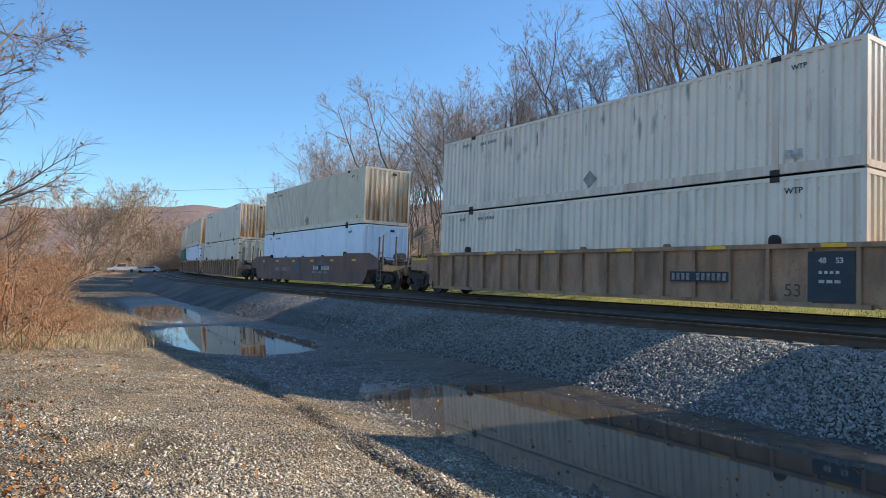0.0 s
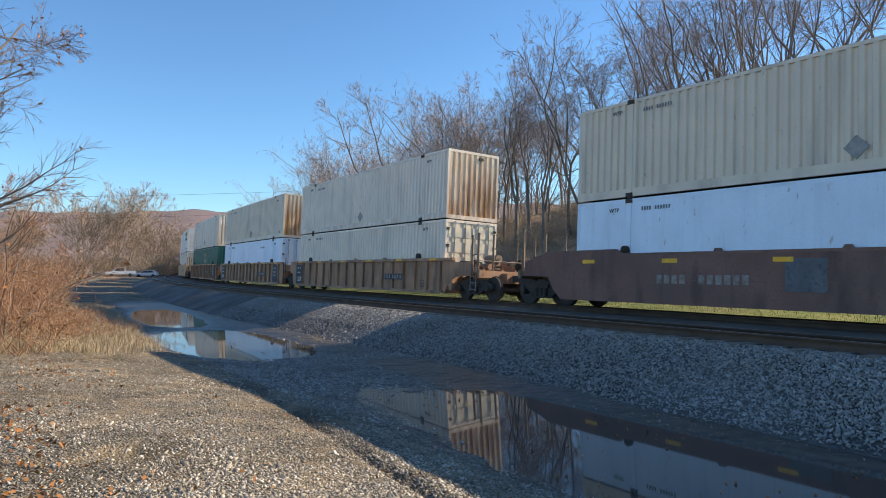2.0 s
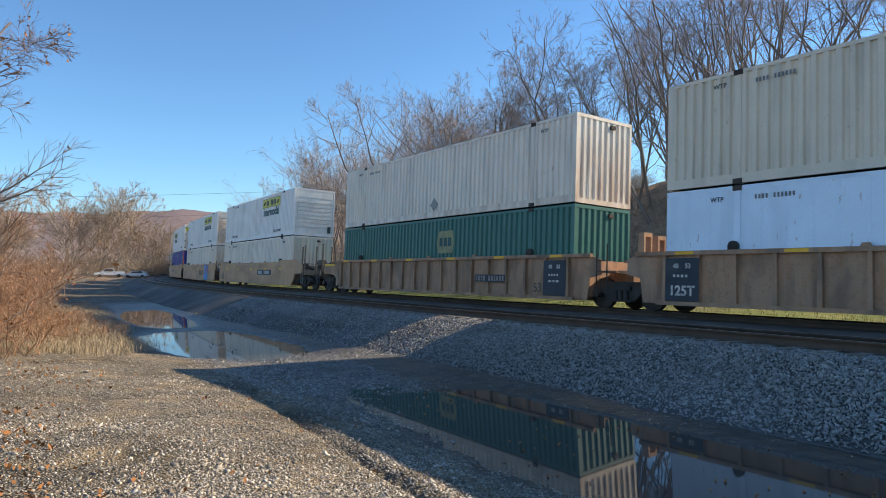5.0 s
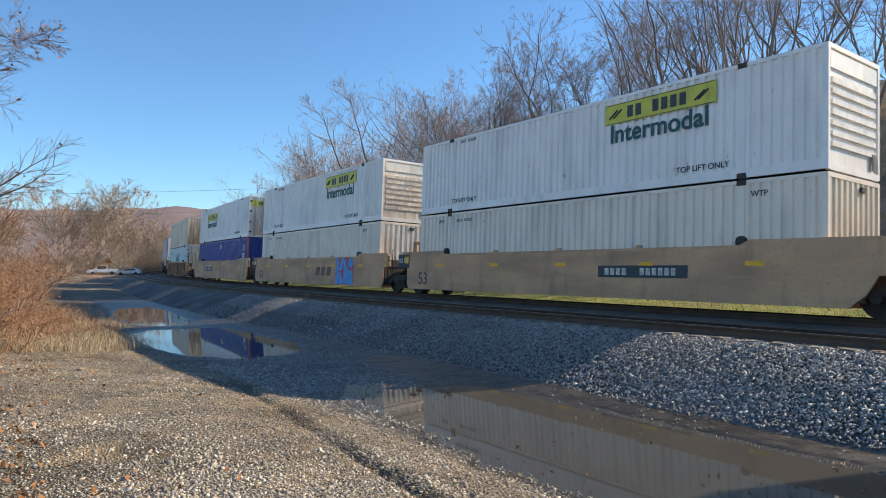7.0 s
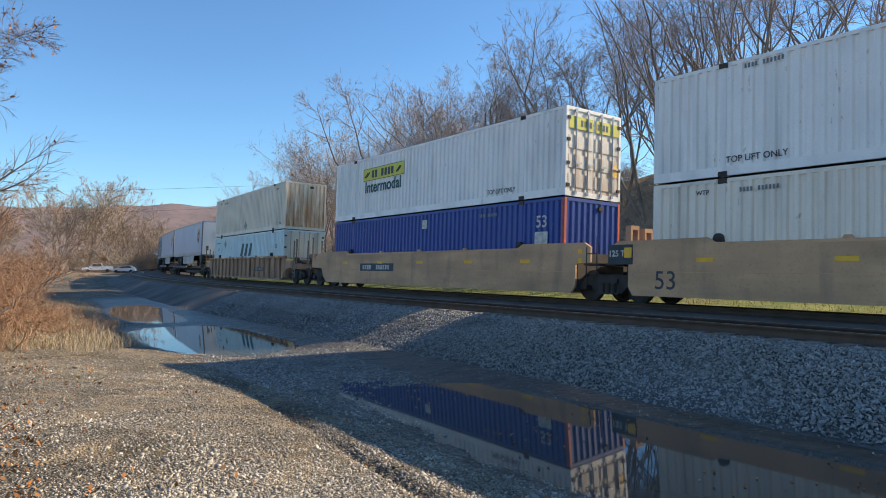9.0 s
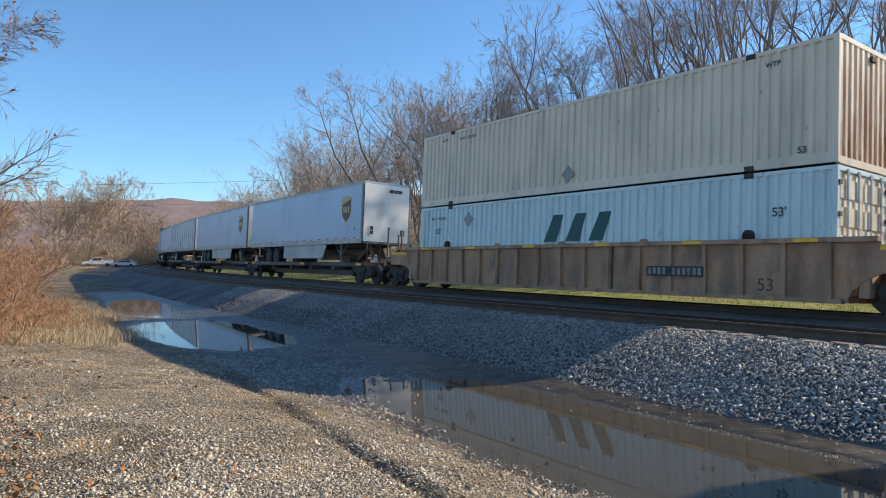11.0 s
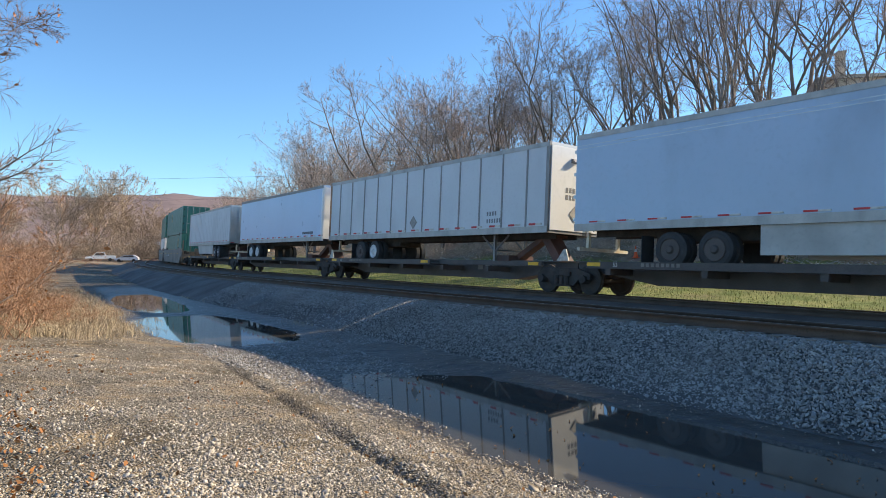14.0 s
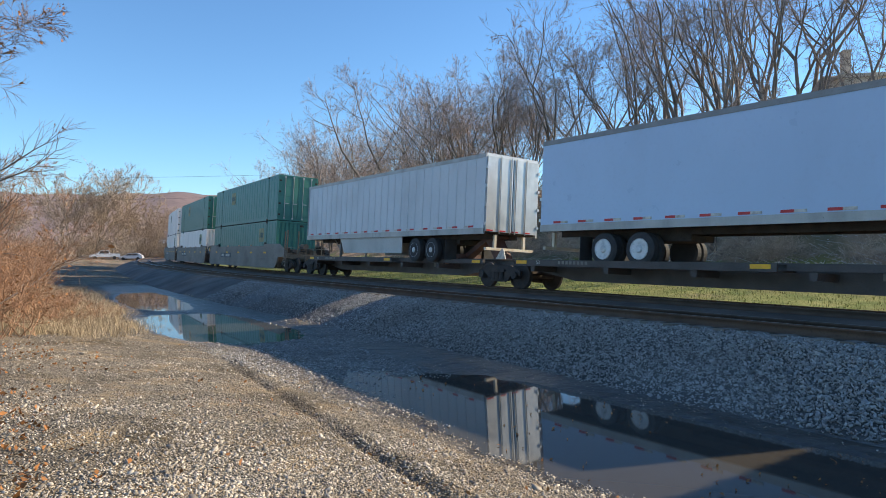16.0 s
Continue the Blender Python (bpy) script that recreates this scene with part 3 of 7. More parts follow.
def shared(name, key, make, material, parent, label="", at=None, smooth=False):
    """A part whose mesh is built once and used by all that look alike."""
    if key not in CACHE:
        bm = bmesh.new()
        make(bm)
        ob = part(name, bm, material, parent, label, smooth)
        CACHE[key] = ob.data
    else:
        ob = part(name, CACHE[key], None, parent, label)
    if at is not None:
        ob.matrix_local = at
    return ob


def build_truck(parent, x, big=1.0):
    t = new("truck")
    t.parent = parent
    t.matrix_local = pose(x, 0, 0)

    def side(bm):
        prism(bm, [(-1.12, 0.62), (-1.12, 0.44), (-0.72, 0.50), (-0.46, 0.25), (0.46, 0.25), (0.72, 0.50), (1.12, 0.44), (1.12, 0.62), (0.62, 0.80), (-0.62, 0.80)], -0.06, 0.06)
        for q in (-0.89, 0.89):
            rod(bm, (q, -0.16, 0.46), (q, 0.1, 0.46), 0.13, 12)
        for q in (-0.2, 0.0, 0.2):
            rod(bm, (q, -0.1, 0.27), (q, -0.1, 0.55), 0.085, 10)
        box(bm, -0.40, 0.40, -0.13, 0.0, 0.22, 0.28)
        box(bm, -0.36, 0.36, -0.14, 0.0, 0.56, 0.68)

    def wheelset(bm):
        for y in (-0.755, 0.755):
            k = 1 if y > 0 else -1
            m = bmesh.new()
            lathe(m, [(0.07, 0.12), (0.07, 0.36), (0.055, 0.44), (0.055, 0.457), (-0.04, 0.462), (-0.045, 0.487), (-0.07, 0.485), (-0.07, 0.40), (-0.03, 0.36), (-0.03, 0.14), (-0.08, 0.12)], 24)
            bmesh.ops.transform(m, matrix=Matrix.Translation((0, y, 0)) @ Matrix.Rotation(0 if k > 0 else math.pi, 4, "Z"), verts=m.verts)
            tmp = bpy.data.meshes.new("tmp")
            m.to_mesh(tmp)
            bm.from_mesh(tmp)
            m.free()
            bpy.data.meshes.remove(tmp)
        rod(bm, (0, -1.0, 0), (0, 1.0, 0), 0.085, 12)
        for k in range(3):   # bolts of the bearing caps
            a = k * math.tau / 3
            rod(bm, (0.06 * math.cos(a), -1.13, 0.06 * math.sin(a)), (0.06 * math.cos(a), -1.0, 0.06 * math.sin(a)), 0.02, 6)

    shared("side_frame", "sf", side, M_IRON, t, "", pose(0, -1.0, 0))
    shared("side_frame", "sf", side, M_IRON, t, "", pose(0, 1.0, 0, 0, 0, 180))
    shared("bolster", "bol", lambda bm: box(bm, -0.22, 0.22, -1.0, 1.0, 0.42, 0.78), M_IRON, t)
    shared("brake_beam", "bb", lambda bm: (box(bm, -0.42, -0.36, -0.8, 0.8, 0.30, 0.42), box(bm, 0.36, 0.42, -0.8, 0.8, 0.30, 0.42)), M_IRON, t)
    for q in (-0.89, 0.89):
        wset = shared("wheelset", "ws", wheelset, M_IRON, t, "", pose(q, 0, 0.46))
        WHEELS.append((wset, q))
    return t


def coupler(bm):
    box(bm, 0.0, 0.75, -0.10, 0.10, 0.74, 0.98)
    prism(bm, [(0.70, 0.66), (1.0, 0.70), (1.02, 1.02), (0.70, 1.06)], -0.16, 0.16)


def yellow_patch(bm):
    box(bm, -0.30, 0.30, -0.004, 0.004, -0.075, 0.075)


def bar_row(bm, n, w, h, gap):
    for k in range(n):
        box(bm, k * (w + gap), k * (w + gap) + w, -0.003, 0.003, 0, h)


def well_car(style, paint, s, front, rear, label, patches=True, board=True, emblem=None):
    """A double-stack well car. front and rear: 'end' with a coupler, 'joint' with a shared truck at the rear of the car ahead."""
    car = tagged(new("well_car"), label, "well car", "cars of the freight train")
    ride(car, s)
    ribbed = style == "ribbed"

    def outline(right, left):
        ends = {("end", True): [(8.3, 0.24), (8.42, 0.48), (8.65, 0.70), (9.0, 0.86), (9.4, 0.92), (10.2, 0.93), (10.2, 1.46), (8.97, 1.46), (8.95, 1.56)],
                ("joint", True): [(8.75, 0.24), (8.85, 0.90), (9.3, 1.0), (9.3, 1.45), (8.9, 1.56)],
                ("end", False): [(8.55, 0.22), (8.9, 0.5), (9.15, 0.92), (10.3, 0.95), (10.3, 1.40), (9.2, 1.74), (6.35, 1.76), (6.1, 1.62)],
                ("joint", False): [(8.6, 0.22), (8.75, 0.45), (8.75, 1.10), (9.35, 1.15), (9.35, 1.6), (9.1, 1.74), (6.35, 1.76), (6.1, 1.62)]}
        return ends[right, ribbed] + [(-x, z) for x, z in reversed(ends[left, ribbed])]
    for side in (-1, 1):
        at = pose(0, 0, 0, 0, 0, 0 if side < 0 else 180)
        kinds = (front, rear) if side < 0 else (rear, front)
        if ribbed:
            def wall(bm):
                prism(bm, outline(*kinds), -1.38, -1.35)
            w = shared("side_wall", "rw%s%s" % kinds + paint.name, wall, paint, car, "", at)
            shared("top_chord", "rtc" + paint.name, lambda bm: box(bm, -8.95, 8.95, -1.50, -1.36, 1.52, 1.63), paint, w)
            shared("bottom_chord", "rbc" + paint.name, lambda bm: box(bm, -8.25, 8.25, -1.49, -1.30, 0.20, 0.30), paint, w)
            for k in range(17):
                shared("rib", "rr" + paint.name, lambda bm: prism(bm, [(-0.055, 0.30), (0.055, 0.30), (0.04, 1.52), (-0.04, 1.52)], -1.49, -1.38), paint, w, "", pose(-8.0 + k, 0, 0))
        else:
            def wall(bm):
                prism(bm, outline(*kinds), -1.47, -1.40)
            w = shared("side_wall", "sw%s%s" % kinds + paint.name, wall, paint, car, "", at)
            shared("bottom_chord", "sbc" + paint.name, lambda bm: box(bm, -8.4, 8.4, -1.40, -1.28, 0.22, 0.32), paint, w)
            shared("top_chord", "stc" + paint.name, lambda bm: box(bm, -6.3, 6.3, -1.48, -1.36, 1.56, 1.63), paint, w)
            shared("weld_seam", "sws" + paint.name, lambda bm: box(bm, -8.5, 8.5, -1.474, -1.46, 0.86, 0.875), paint, w)
        # guides for the boxes on the top edge
        for x in (-6.1, 6.1):
            shared("guide", "gd" + style, lambda bm: (rod(bm, (0, -1.42, 1.70), (0, -1.30, 1.70), 0.13, 10), box(bm, -0.13, 0.13, -1.42, -1.30, 1.5, 1.72)), M_IRON, w, "", pose(x, 0, 0.03))
        for x in (-3.1, 0.0, 3.1):
            shared("lug", "lg" + style, lambda bm: prism(bm, [(-0.13, 1.6), (0.13, 1.6), (0.07, 1.71), (-0.07, 1.71)], -1.45, -1.36), paint, w, "", pose(x, 0, 0))
        if patches:
            for x in ((-7.4, -4.5, -1.4, 1.7, 4.65, 7.5) if style != "tan" and style != "plain" else (-6.4, -3.1, 0.15, 3.4, 6.5)):
                z, y = (1.575, -1.503) if ribbed else ((1.40 if style == "maroon" else 1.19), -1.478)
                q = shared("reflector", "yp", yellow_patch, M_YELLOW, w, "yellow reflective patch", pose(x, y, z))
                q.scale = (0.9, 1, 0.55) if ribbed else (0.8, 1, 0.75)
    # floor of the well
    for x in (-8.2, -6.1, -3, 0, 3, 6.1, 8.2):
        shared("cross_beam", "ff" + paint.name, lambda bm: box(bm, -0.15, 0.15, -1.38, 1.38, 0.22, 0.34), paint, car, "", pose(x, 0, 0))
    for end, kind in ((1, front), (-1, rear)):
        at = pose(0, 0, 0, 0, 0, 0 if end > 0 else 180)
        reach = 11.0 if kind == "end" else 9.65

        def platform(bm, reach=reach):
            box(bm, 8.6, reach, -0.35, 0.35, 0.68, 1.06)
            box(bm, 8.55, 8.75, -1.36, 1.36, 0.34, 1.45)
            box(bm, 9.0, min(reach, 10.6), -1.36, 1.36, 1.06, 1.12)
            if reach > 10:
                box(bm, 10.55, 10.68, -1.42, 1.42, 0.86, 1.14)
                box(bm, 9.3, 10.4, 0.35, 0.8, 1.12, 1.38)
                rod(bm, (9.2, -0.55, 1.30), (10.2, -0.55, 1.30), 0.13, 10)
                for y in (-1.2, -0.2, 0.5, 1.1):
                    rod(bm, (9.2, y, 1.12), (10.5, y * 0.9, 1.18), 0.035, 6)
        p = shared("end_platform", "ep%s%s" % (kind, paint.name), platform, (paint if ribbed else M_DECK) if ribbed or kind == "end" else M_IRON, car, "", at)
        if kind == "end":
            for k, (x, y, z) in enumerate(((10.5, -1.36, 2.5), (10.1, -1.36, 2.42), (10.55, -0.7, 2.46), (9.5, 1.3, 2.3), (10.5, 1.36, 2.5), (10.55, 0.8, 2.2))):
                shared("grab_post", "gp%g%s" % (z, paint.name), lambda bm: (rod(bm, (0, 0, 0.95), (0, 0, z), 0.042, 6), rod(bm, (0, 0, z), (0, 0, z + 0.05), 0.055, 6)), M_DECK, p, "", pose(x, y, 0))
            shared("air_tank", "atk", lambda bm: (rod(bm, (9.25, 0.0, 1.62), (10.0, 0.0, 1.62), 0.17, 14), box(bm, 9.35, 9.45, -0.12, 0.12, 1.1, 1.5), box(bm, 9.8, 9.9, -0.12, 0.12, 1.1, 1.5)), M_DECK, p, "dirty brake air tank")
            shared("handrail", "hr1", lambda bm: rod(bm, (10.55, -1.36, 1.5), (10.55, 1.36, 1.5), 0.022, 6), M_CARGREY, p)
            shared("handrail", "hr2", lambda bm: rod(bm, (8.9, 0.3, 1.5), (10.55, 0.3, 1.45), 0.022, 6), M_CARGREY, p)
            shared("handrail", "hr3", lambda bm: rod(bm, (10.5, -1.36, 1.75), (10.1, -1.36, 1.7), 0.02, 6), M_CARGREY, p)

            def steps(bm):
                for z in (0.42, 0.66, 0.90, 1.14):
                    rod(bm, (10.15, -1.45, z), (10.5, -1.45, z), 0.016, 6)
                for x in (10.15, 10.5):
                    rod(bm, (x, -1.45, 0.36), (x, -1.45, 1.3), 0.02, 6)
            shared("ladder", "ld", steps, M_CARGREY, p)

            def rigging(bm):
                for x, y, h in ((9.35, -1.0, 0.34), (9.7, -0.95, 0.22), (9.95, -1.1, 0.42), (9.55, 0.95, 0.5), (10.2, 1.0, 0.3)):
                    box(bm, x - 0.09, x + 0.09, y - 0.1, y + 0.1, 1.12, 1.12 + h)
                    rod(bm, (x, y, 1.12 + h * 0.6), (x + 0.3, y + 0.35, 1.2), 0.022, 5)
                for k in range(5):      # hanging hoses and rods
                    rod(bm, (9.1 + 0.32 * k, -1.25, 1.02 - 0.05 * (k % 2)), (9.42 + 0.32 * k, -1.25, 0.97 + 0.05 * (k % 2)), 0.02, 5)
                rod(bm, (9.0, -1.15, 1.5), (10.45, -1.15, 1.42), 0.03, 6)
                rod(bm, (9.0, -0.85, 1.36), (10.5, -0.2, 1.30), 0.03, 6)
            shared("brake_rigging", "brg", rigging, M_IRON, p, "black brake valves, rods and hoses")
            shared("coupler", "cp", coupler, M_IRON, p, "", pose(10.75, 0, 0))
            shared("brake_wheel", "bw", lambda bm: (lathe(bm, [(-0.02, 0.27), (0.02, 0.27), (0.02, 0.22), (-0.02, 0.22)], 18), box(bm, -0.25, 0.25, -0.012, 0.012, -0.02, 0.02), box(bm, -0.02, 0.02, -0.012, 0.012, -0.25, 0.25)), M_IRON, p, "", pose(10.45, 0.75, 1.38, 0, 0, 90))
            shared("air_hose", "ah", lambda bm: (rod(bm, (10.8, 0.45, 0.8), (11.2, 0.42, 0.45), 0.025, 6), rod(bm, (11.2, 0.42, 0.45), (11.6, 0.3, 0.62), 0.025, 6)), M_TYRE, p)
            build_truck(car, end * 9.85)
        else:
            shared("ladder", "ldj", lambda bm: [rod(bm, (9.2, -1.47, z), (9.6, -1.47, z), 0.016, 6) for z in (0.5, 0.8, 1.1, 1.4)] + [rod(bm, (9.2, -1.47, 0.45), (9.2, -1.47, 1.6), 0.02, 6), rod(bm, (9.6, -1.47, 0.45), (9.6, -1.47, 1.9), 0.02, 6)], M_IRON, p)
            if end < 0:
                shared("walkway_post", "wp", lambda bm: ([f for y, z in ((-0.25, 2.2), (0.4, 2.25)) for f in (box(bm, 9.2, 9.4, y, y + 0.07, 1.12, z), box(bm, 9.2, 9.4, y + 0.31, y + 0.38, 1.12, z), box(bm, 9.2, 9.4, y + 0.07, y + 0.31, z - 0.12, z), box(bm, 9.22, 9.38, y + 0.07, y + 0.31, 1.12, 1.6))], box(bm, 8.8, 9.5, -1.3, 1.3, 1.35, 1.42)), paint, p)
                build_truck(car, -9.75)
        if not ribbed and kind == "joint":
            if end < 0:
                bd = shared("notice_board", "nbj", lambda bm: box(bm, -0.42, 0.42, -0.008, 0.008, -0.28, 0.28), M_BOARD, car, "black board with a white load mark", pose(-9.02, -1.482, 1.36))
                t = part("lettering", CACHE.setdefault("125j", letters("125 T", 0.24, M_MARK, 0.003, 0.006)), None, bd)
                t.matrix_local = pose(-0.12, -0.014, -0.05, 90)
                q = shared("reflector", "yp", yellow_patch, M_YELLOW, bd, "yellow reflective patch", pose(0.27, -0.014, 0.05))
                q.scale = (0.42, 1, 1.9)
            else:
                for z in (1.18, 1.46):
                    q = shared("reflector", "yp", yellow_patch, M_YELLOW, car, "yellow reflective patch", pose(8.95, -1.479, z + 0.02))
                    q.scale = (0.3, 1, 0.9)
        if ribbed and kind == "end" and (end < 0 or board == "none"):
            q = shared("reflector", "yp", yellow_patch, M_YELLOW, car, "long yellow reflective strip", pose(9.55 * end, -1.385, 1.40))
            q.scale = (2.0, 1, 0.7)
        # black notice board by the truck
        if ribbed and board != "none" and (board if end > 0 else kind == "joint"):
            bd = shared("notice_board", "nb", lambda bm: box(bm, -0.50, 0.50, -0.006, 0.006, -0.60, 0.52), M_BOARD, car, "black board with white stencilled rows", pose(7.45 * end, -1.497, 0.92))
            if end < 0:
                t = part("lettering", CACHE.setdefault("125", letters("125T", 0.36, M_MARK, 0.003, 0.010)), None, bd)
                t.matrix_local = pose(0.0, -0.012, -0.45, 90)
            t = part("lettering", CACHE.setdefault("4853", letters("48    53" if end > 0 else "53    48", 0.17, M_MARK, 0.003, 0.004)), None, bd)
            t.matrix_local = pose(0.0, -0.012, 0.26, 90)
            for k, (n, ww) in enumerate(((2, 0.12), (4, 0.07), (3, 0.12))):
                if k and (end > 0 or k < 2):
                    q = shared("marking", "mk%d" % k, lambda bm, n=n, ww=ww: bar_row(bm, n, ww, 0.07, 0.05), M_MARK, bd, "", pose(-0.26, -0.009, 0.22 - 0.2 * k))
    if ribbed:
        q = shared("marking_panel", "carno", lambda bm: box(bm, -0.86, 0.86, -0.004, 0.004, -0.13, 0.13), M_BOARD, car, "dark panel with the car's number", pose(4.15, -1.497, 0.84))
        for k in range(10):
            shared("marking", "digit", lambda bm: box(bm, 0, 0.09, -0.003, 0.003, -0.09, 0.09), M_FADED, q, "", pose(-0.8 + 0.15 * k + (0.15 if k > 3 else 0), -0.007, 0))
        q = part("lettering", CACHE.setdefault("53d", letters("53", 0.42, M_BLACK)), None, car)
        q.matrix_local = pose(6.55, -1.388, 0.42, 90)
    elif emblem != "spray":
        q = shared("marking_panel", "mpan" + paint.name, lambda bm: box(bm, -1.5, 1.5, -0.004, 0.004, -0.17, 0.17), M_INK if style != "maroon" else paint, car, "dark panel with the car's number", pose(3.2 if style != "plain" else -3.4, -1.478, 0.98))
        shared("marking", "pno", lambda bm: (bar_row(bm, 4, 0.15, 0.20, 0.06), [box(bm, 1.25 + k * 0.2, 1.39 + k * 0.2, -0.003, 0.003, 0, 0.20) for k in range(6)]), M_MARK, q, "", pose(-1.25, -0.007, -0.10))
    if style == "tan":
        q = part("lettering", CACHE.setdefault("53t", letters("53", 0.70, M_INK)), None, car)
        q.matrix_local = pose(-7.55, -1.474, 0.42, 90)
    if emblem == "spray":
        def splash(bm):
            r = random.Random(7)
            ring = [(1.05 + (1.0 + r.uniform(-0.06, 0.08)) * math.cos(q) / max(abs(math.cos(q)), abs(math.sin(q))) * 0.98, 0.67 + (0.64 + r.uniform(-0.04, 0.05)) * math.sin(q) / max(abs(math.cos(q)), abs(math.sin(q)))) for q in [k * math.tau / 28 for k in range(28)]]
            prism(bm, ring, -0.003, 0.003)
        q = shared("spray_paint", "spray0", splash, M_SPRAYRED, car, "pale blue and red sprayed graffiti", pose(3.75, -1.479, 0.27))
        shapes = ([(0.08, 0.03), (0.43, -0.03), (0.40, 1.30), (0.30, 1.34), (0.12, 1.31)], [(0.47, 0.74), (0.72, 1.28), (0.92, 1.32), (1.02, 1.18), (0.70, 0.64)], [(0.47, 0.60), (0.64, 0.62), (0.97, 0.10), (0.9, 0.0), (0.52, -0.03)],
                  [(0.98, 1.02), (1.10, 1.26), (1.26, 1.22), (1.24, 0.06), (1.02, 0.0)], [(1.29, 0.95), (1.44, 0.86), (1.54, 0.08), (1.45, -0.02), (1.28, 0.02)], [(1.74 + 0.27 * math.cos(k * 0.571), 1.06 + 0.24 * math.sin(k * 0.571)) for k in range(11)],
                  [(1.54, 0.78), (1.66, 0.64), (1.78, 0.66), (1.92, 0.78), (2.06, 0.04), (1.9, -0.03), (1.58, -0.02)])
        for k, sh_ in enumerate(shapes):
            shared("fill", "sprayf%d" % k, lambda bm: prism(bm, sh_, -0.003, 0.003), M_SKYBLUE, q, "", pose(0, -0.006, 0.0))
        for k, (x, z) in enumerate(((0.22, 0.62), (1.72, 1.08), (1.8, 0.36))):
            shared("stroke", "sprays", lambda bm: (rod(bm, (-0.06, 0, -0.12), (0.05, 0, 0.02), 0.012, 5), rod(bm, (0.05, 0, 0.02), (-0.04, 0, 0.12), 0.012, 5)), M_INK, q, "", pose(x, -0.012, z))
    if emblem in ("spray", "mark"):
        def strokes(bm):
            for x in (0.0, 0.9, 1.8):
                prism(bm, [(x, 0.0), (x + 0.62, 0.0), (x + 0.74, 0.64), (x + 0.12, 0.64)], -0.003, 0.003)
        pale = emblem == "mark"
        q = shared("marking", "emb" + emblem, strokes, M_FADED if pale else M_MAROON, car, "worn painted emblem of plain strokes", pose(1.8 if pale else 1.25, -1.479, 0.68))
        q.scale = (0.95, 1, 0.72) if pale else (0.78, 1, 0.72)
        if pale:
            for px in (0.0, 3.9):
                shared("patch", "rep", lambda bm: box(bm, 0, 0.95, -0.003, 0.003, -0.05, 0.72), mat("repaint_grey", (0.125, 0.125, 0.13), 0.7, 0, 0.3, 1.5, 10, None, 0.05), car, "repainted grey patch", pose(-1.35 + px, -1.4765, 0.70))
            shared("marking", "emno", lambda bm: (bar_row(bm, 4, 0.17, 0.24, 0.07), [box(bm, 1.3 + k * 0.24, 1.47 + k * 0.24, -0.003, 0.003, 0, 0.24) for k in range(6)]), M_FADED, car, "faded car number", pose(-4.9, -1.478, 0.78))
    return car


# ---- containers ----
def corrugated(bm, x0, x1, z0, z1, y, depth, pitch, flat=0.5, along="x"):
    """A sheet with trapezoid folds; outer face at y, folded inwards."""
    n = max(1, round((x1 - x0) / pitch))
    p = (x1 - x0) / n
    pts = []
    for k in range(n):
        a = x0 + k * p
        pts += [(a, y), (a + p * flat * 0.8, y), (a + p * (flat * 0.8 + 0.14), y + depth), (a + p * 0.86, y + depth)]
    pts.append((x1, y))
    rows = [[bm.verts.new((px, py, z)) for px, py in pts] for z in (z0, z1)]
    for k in range(len(pts) - 1):
        bm.faces.new((rows[0][k], rows[0][k + 1], rows[1][k + 1], rows[1][k]))


L2, W2, HC = 8.077, 1.295, 2.87


def frame_mesh(bm, post):
    for y in (-W2, W2):
        a, b = (y, y + 0.09) if y < 0 else (y - 0.09, y)
        box(bm, -L2, L2, a, b, 0.02, 0.26)
        box(bm, -L2, L2, a, b, HC - 0.09, HC)
        for x in (-L2, L2 - 0.13):
            box(bm, x, x + 0.13, a - (0.0), b, 0.26, HC - 0.09)
        for x in (-6.05, 6.05):     # lifting posts at the 40 foot points
            box(bm, x - 0.085, x + 0.085, (a - 0.014) if y < 0 else (b - 0.06), (a + 0.06) if y < 0 else b + 0.014, 0.02, HC - 0.09)
            for z in (0.0, HC - 0.13):
                box(bm, x - 0.11, x + 0.11, (a - 0.022) if y < 0 else a, b if y < 0 else b + 0.022, z, z + 0.13)
    for x in (-L2, L2 - 0.10):
        box(bm, x, x + 0.10, -W2 + 0.09, W2 - 0.09, 0.0, 0.16)
        box(bm, x, x + 0.10, -W2 + 0.09, W2 - 0.09, HC - 0.11, HC)


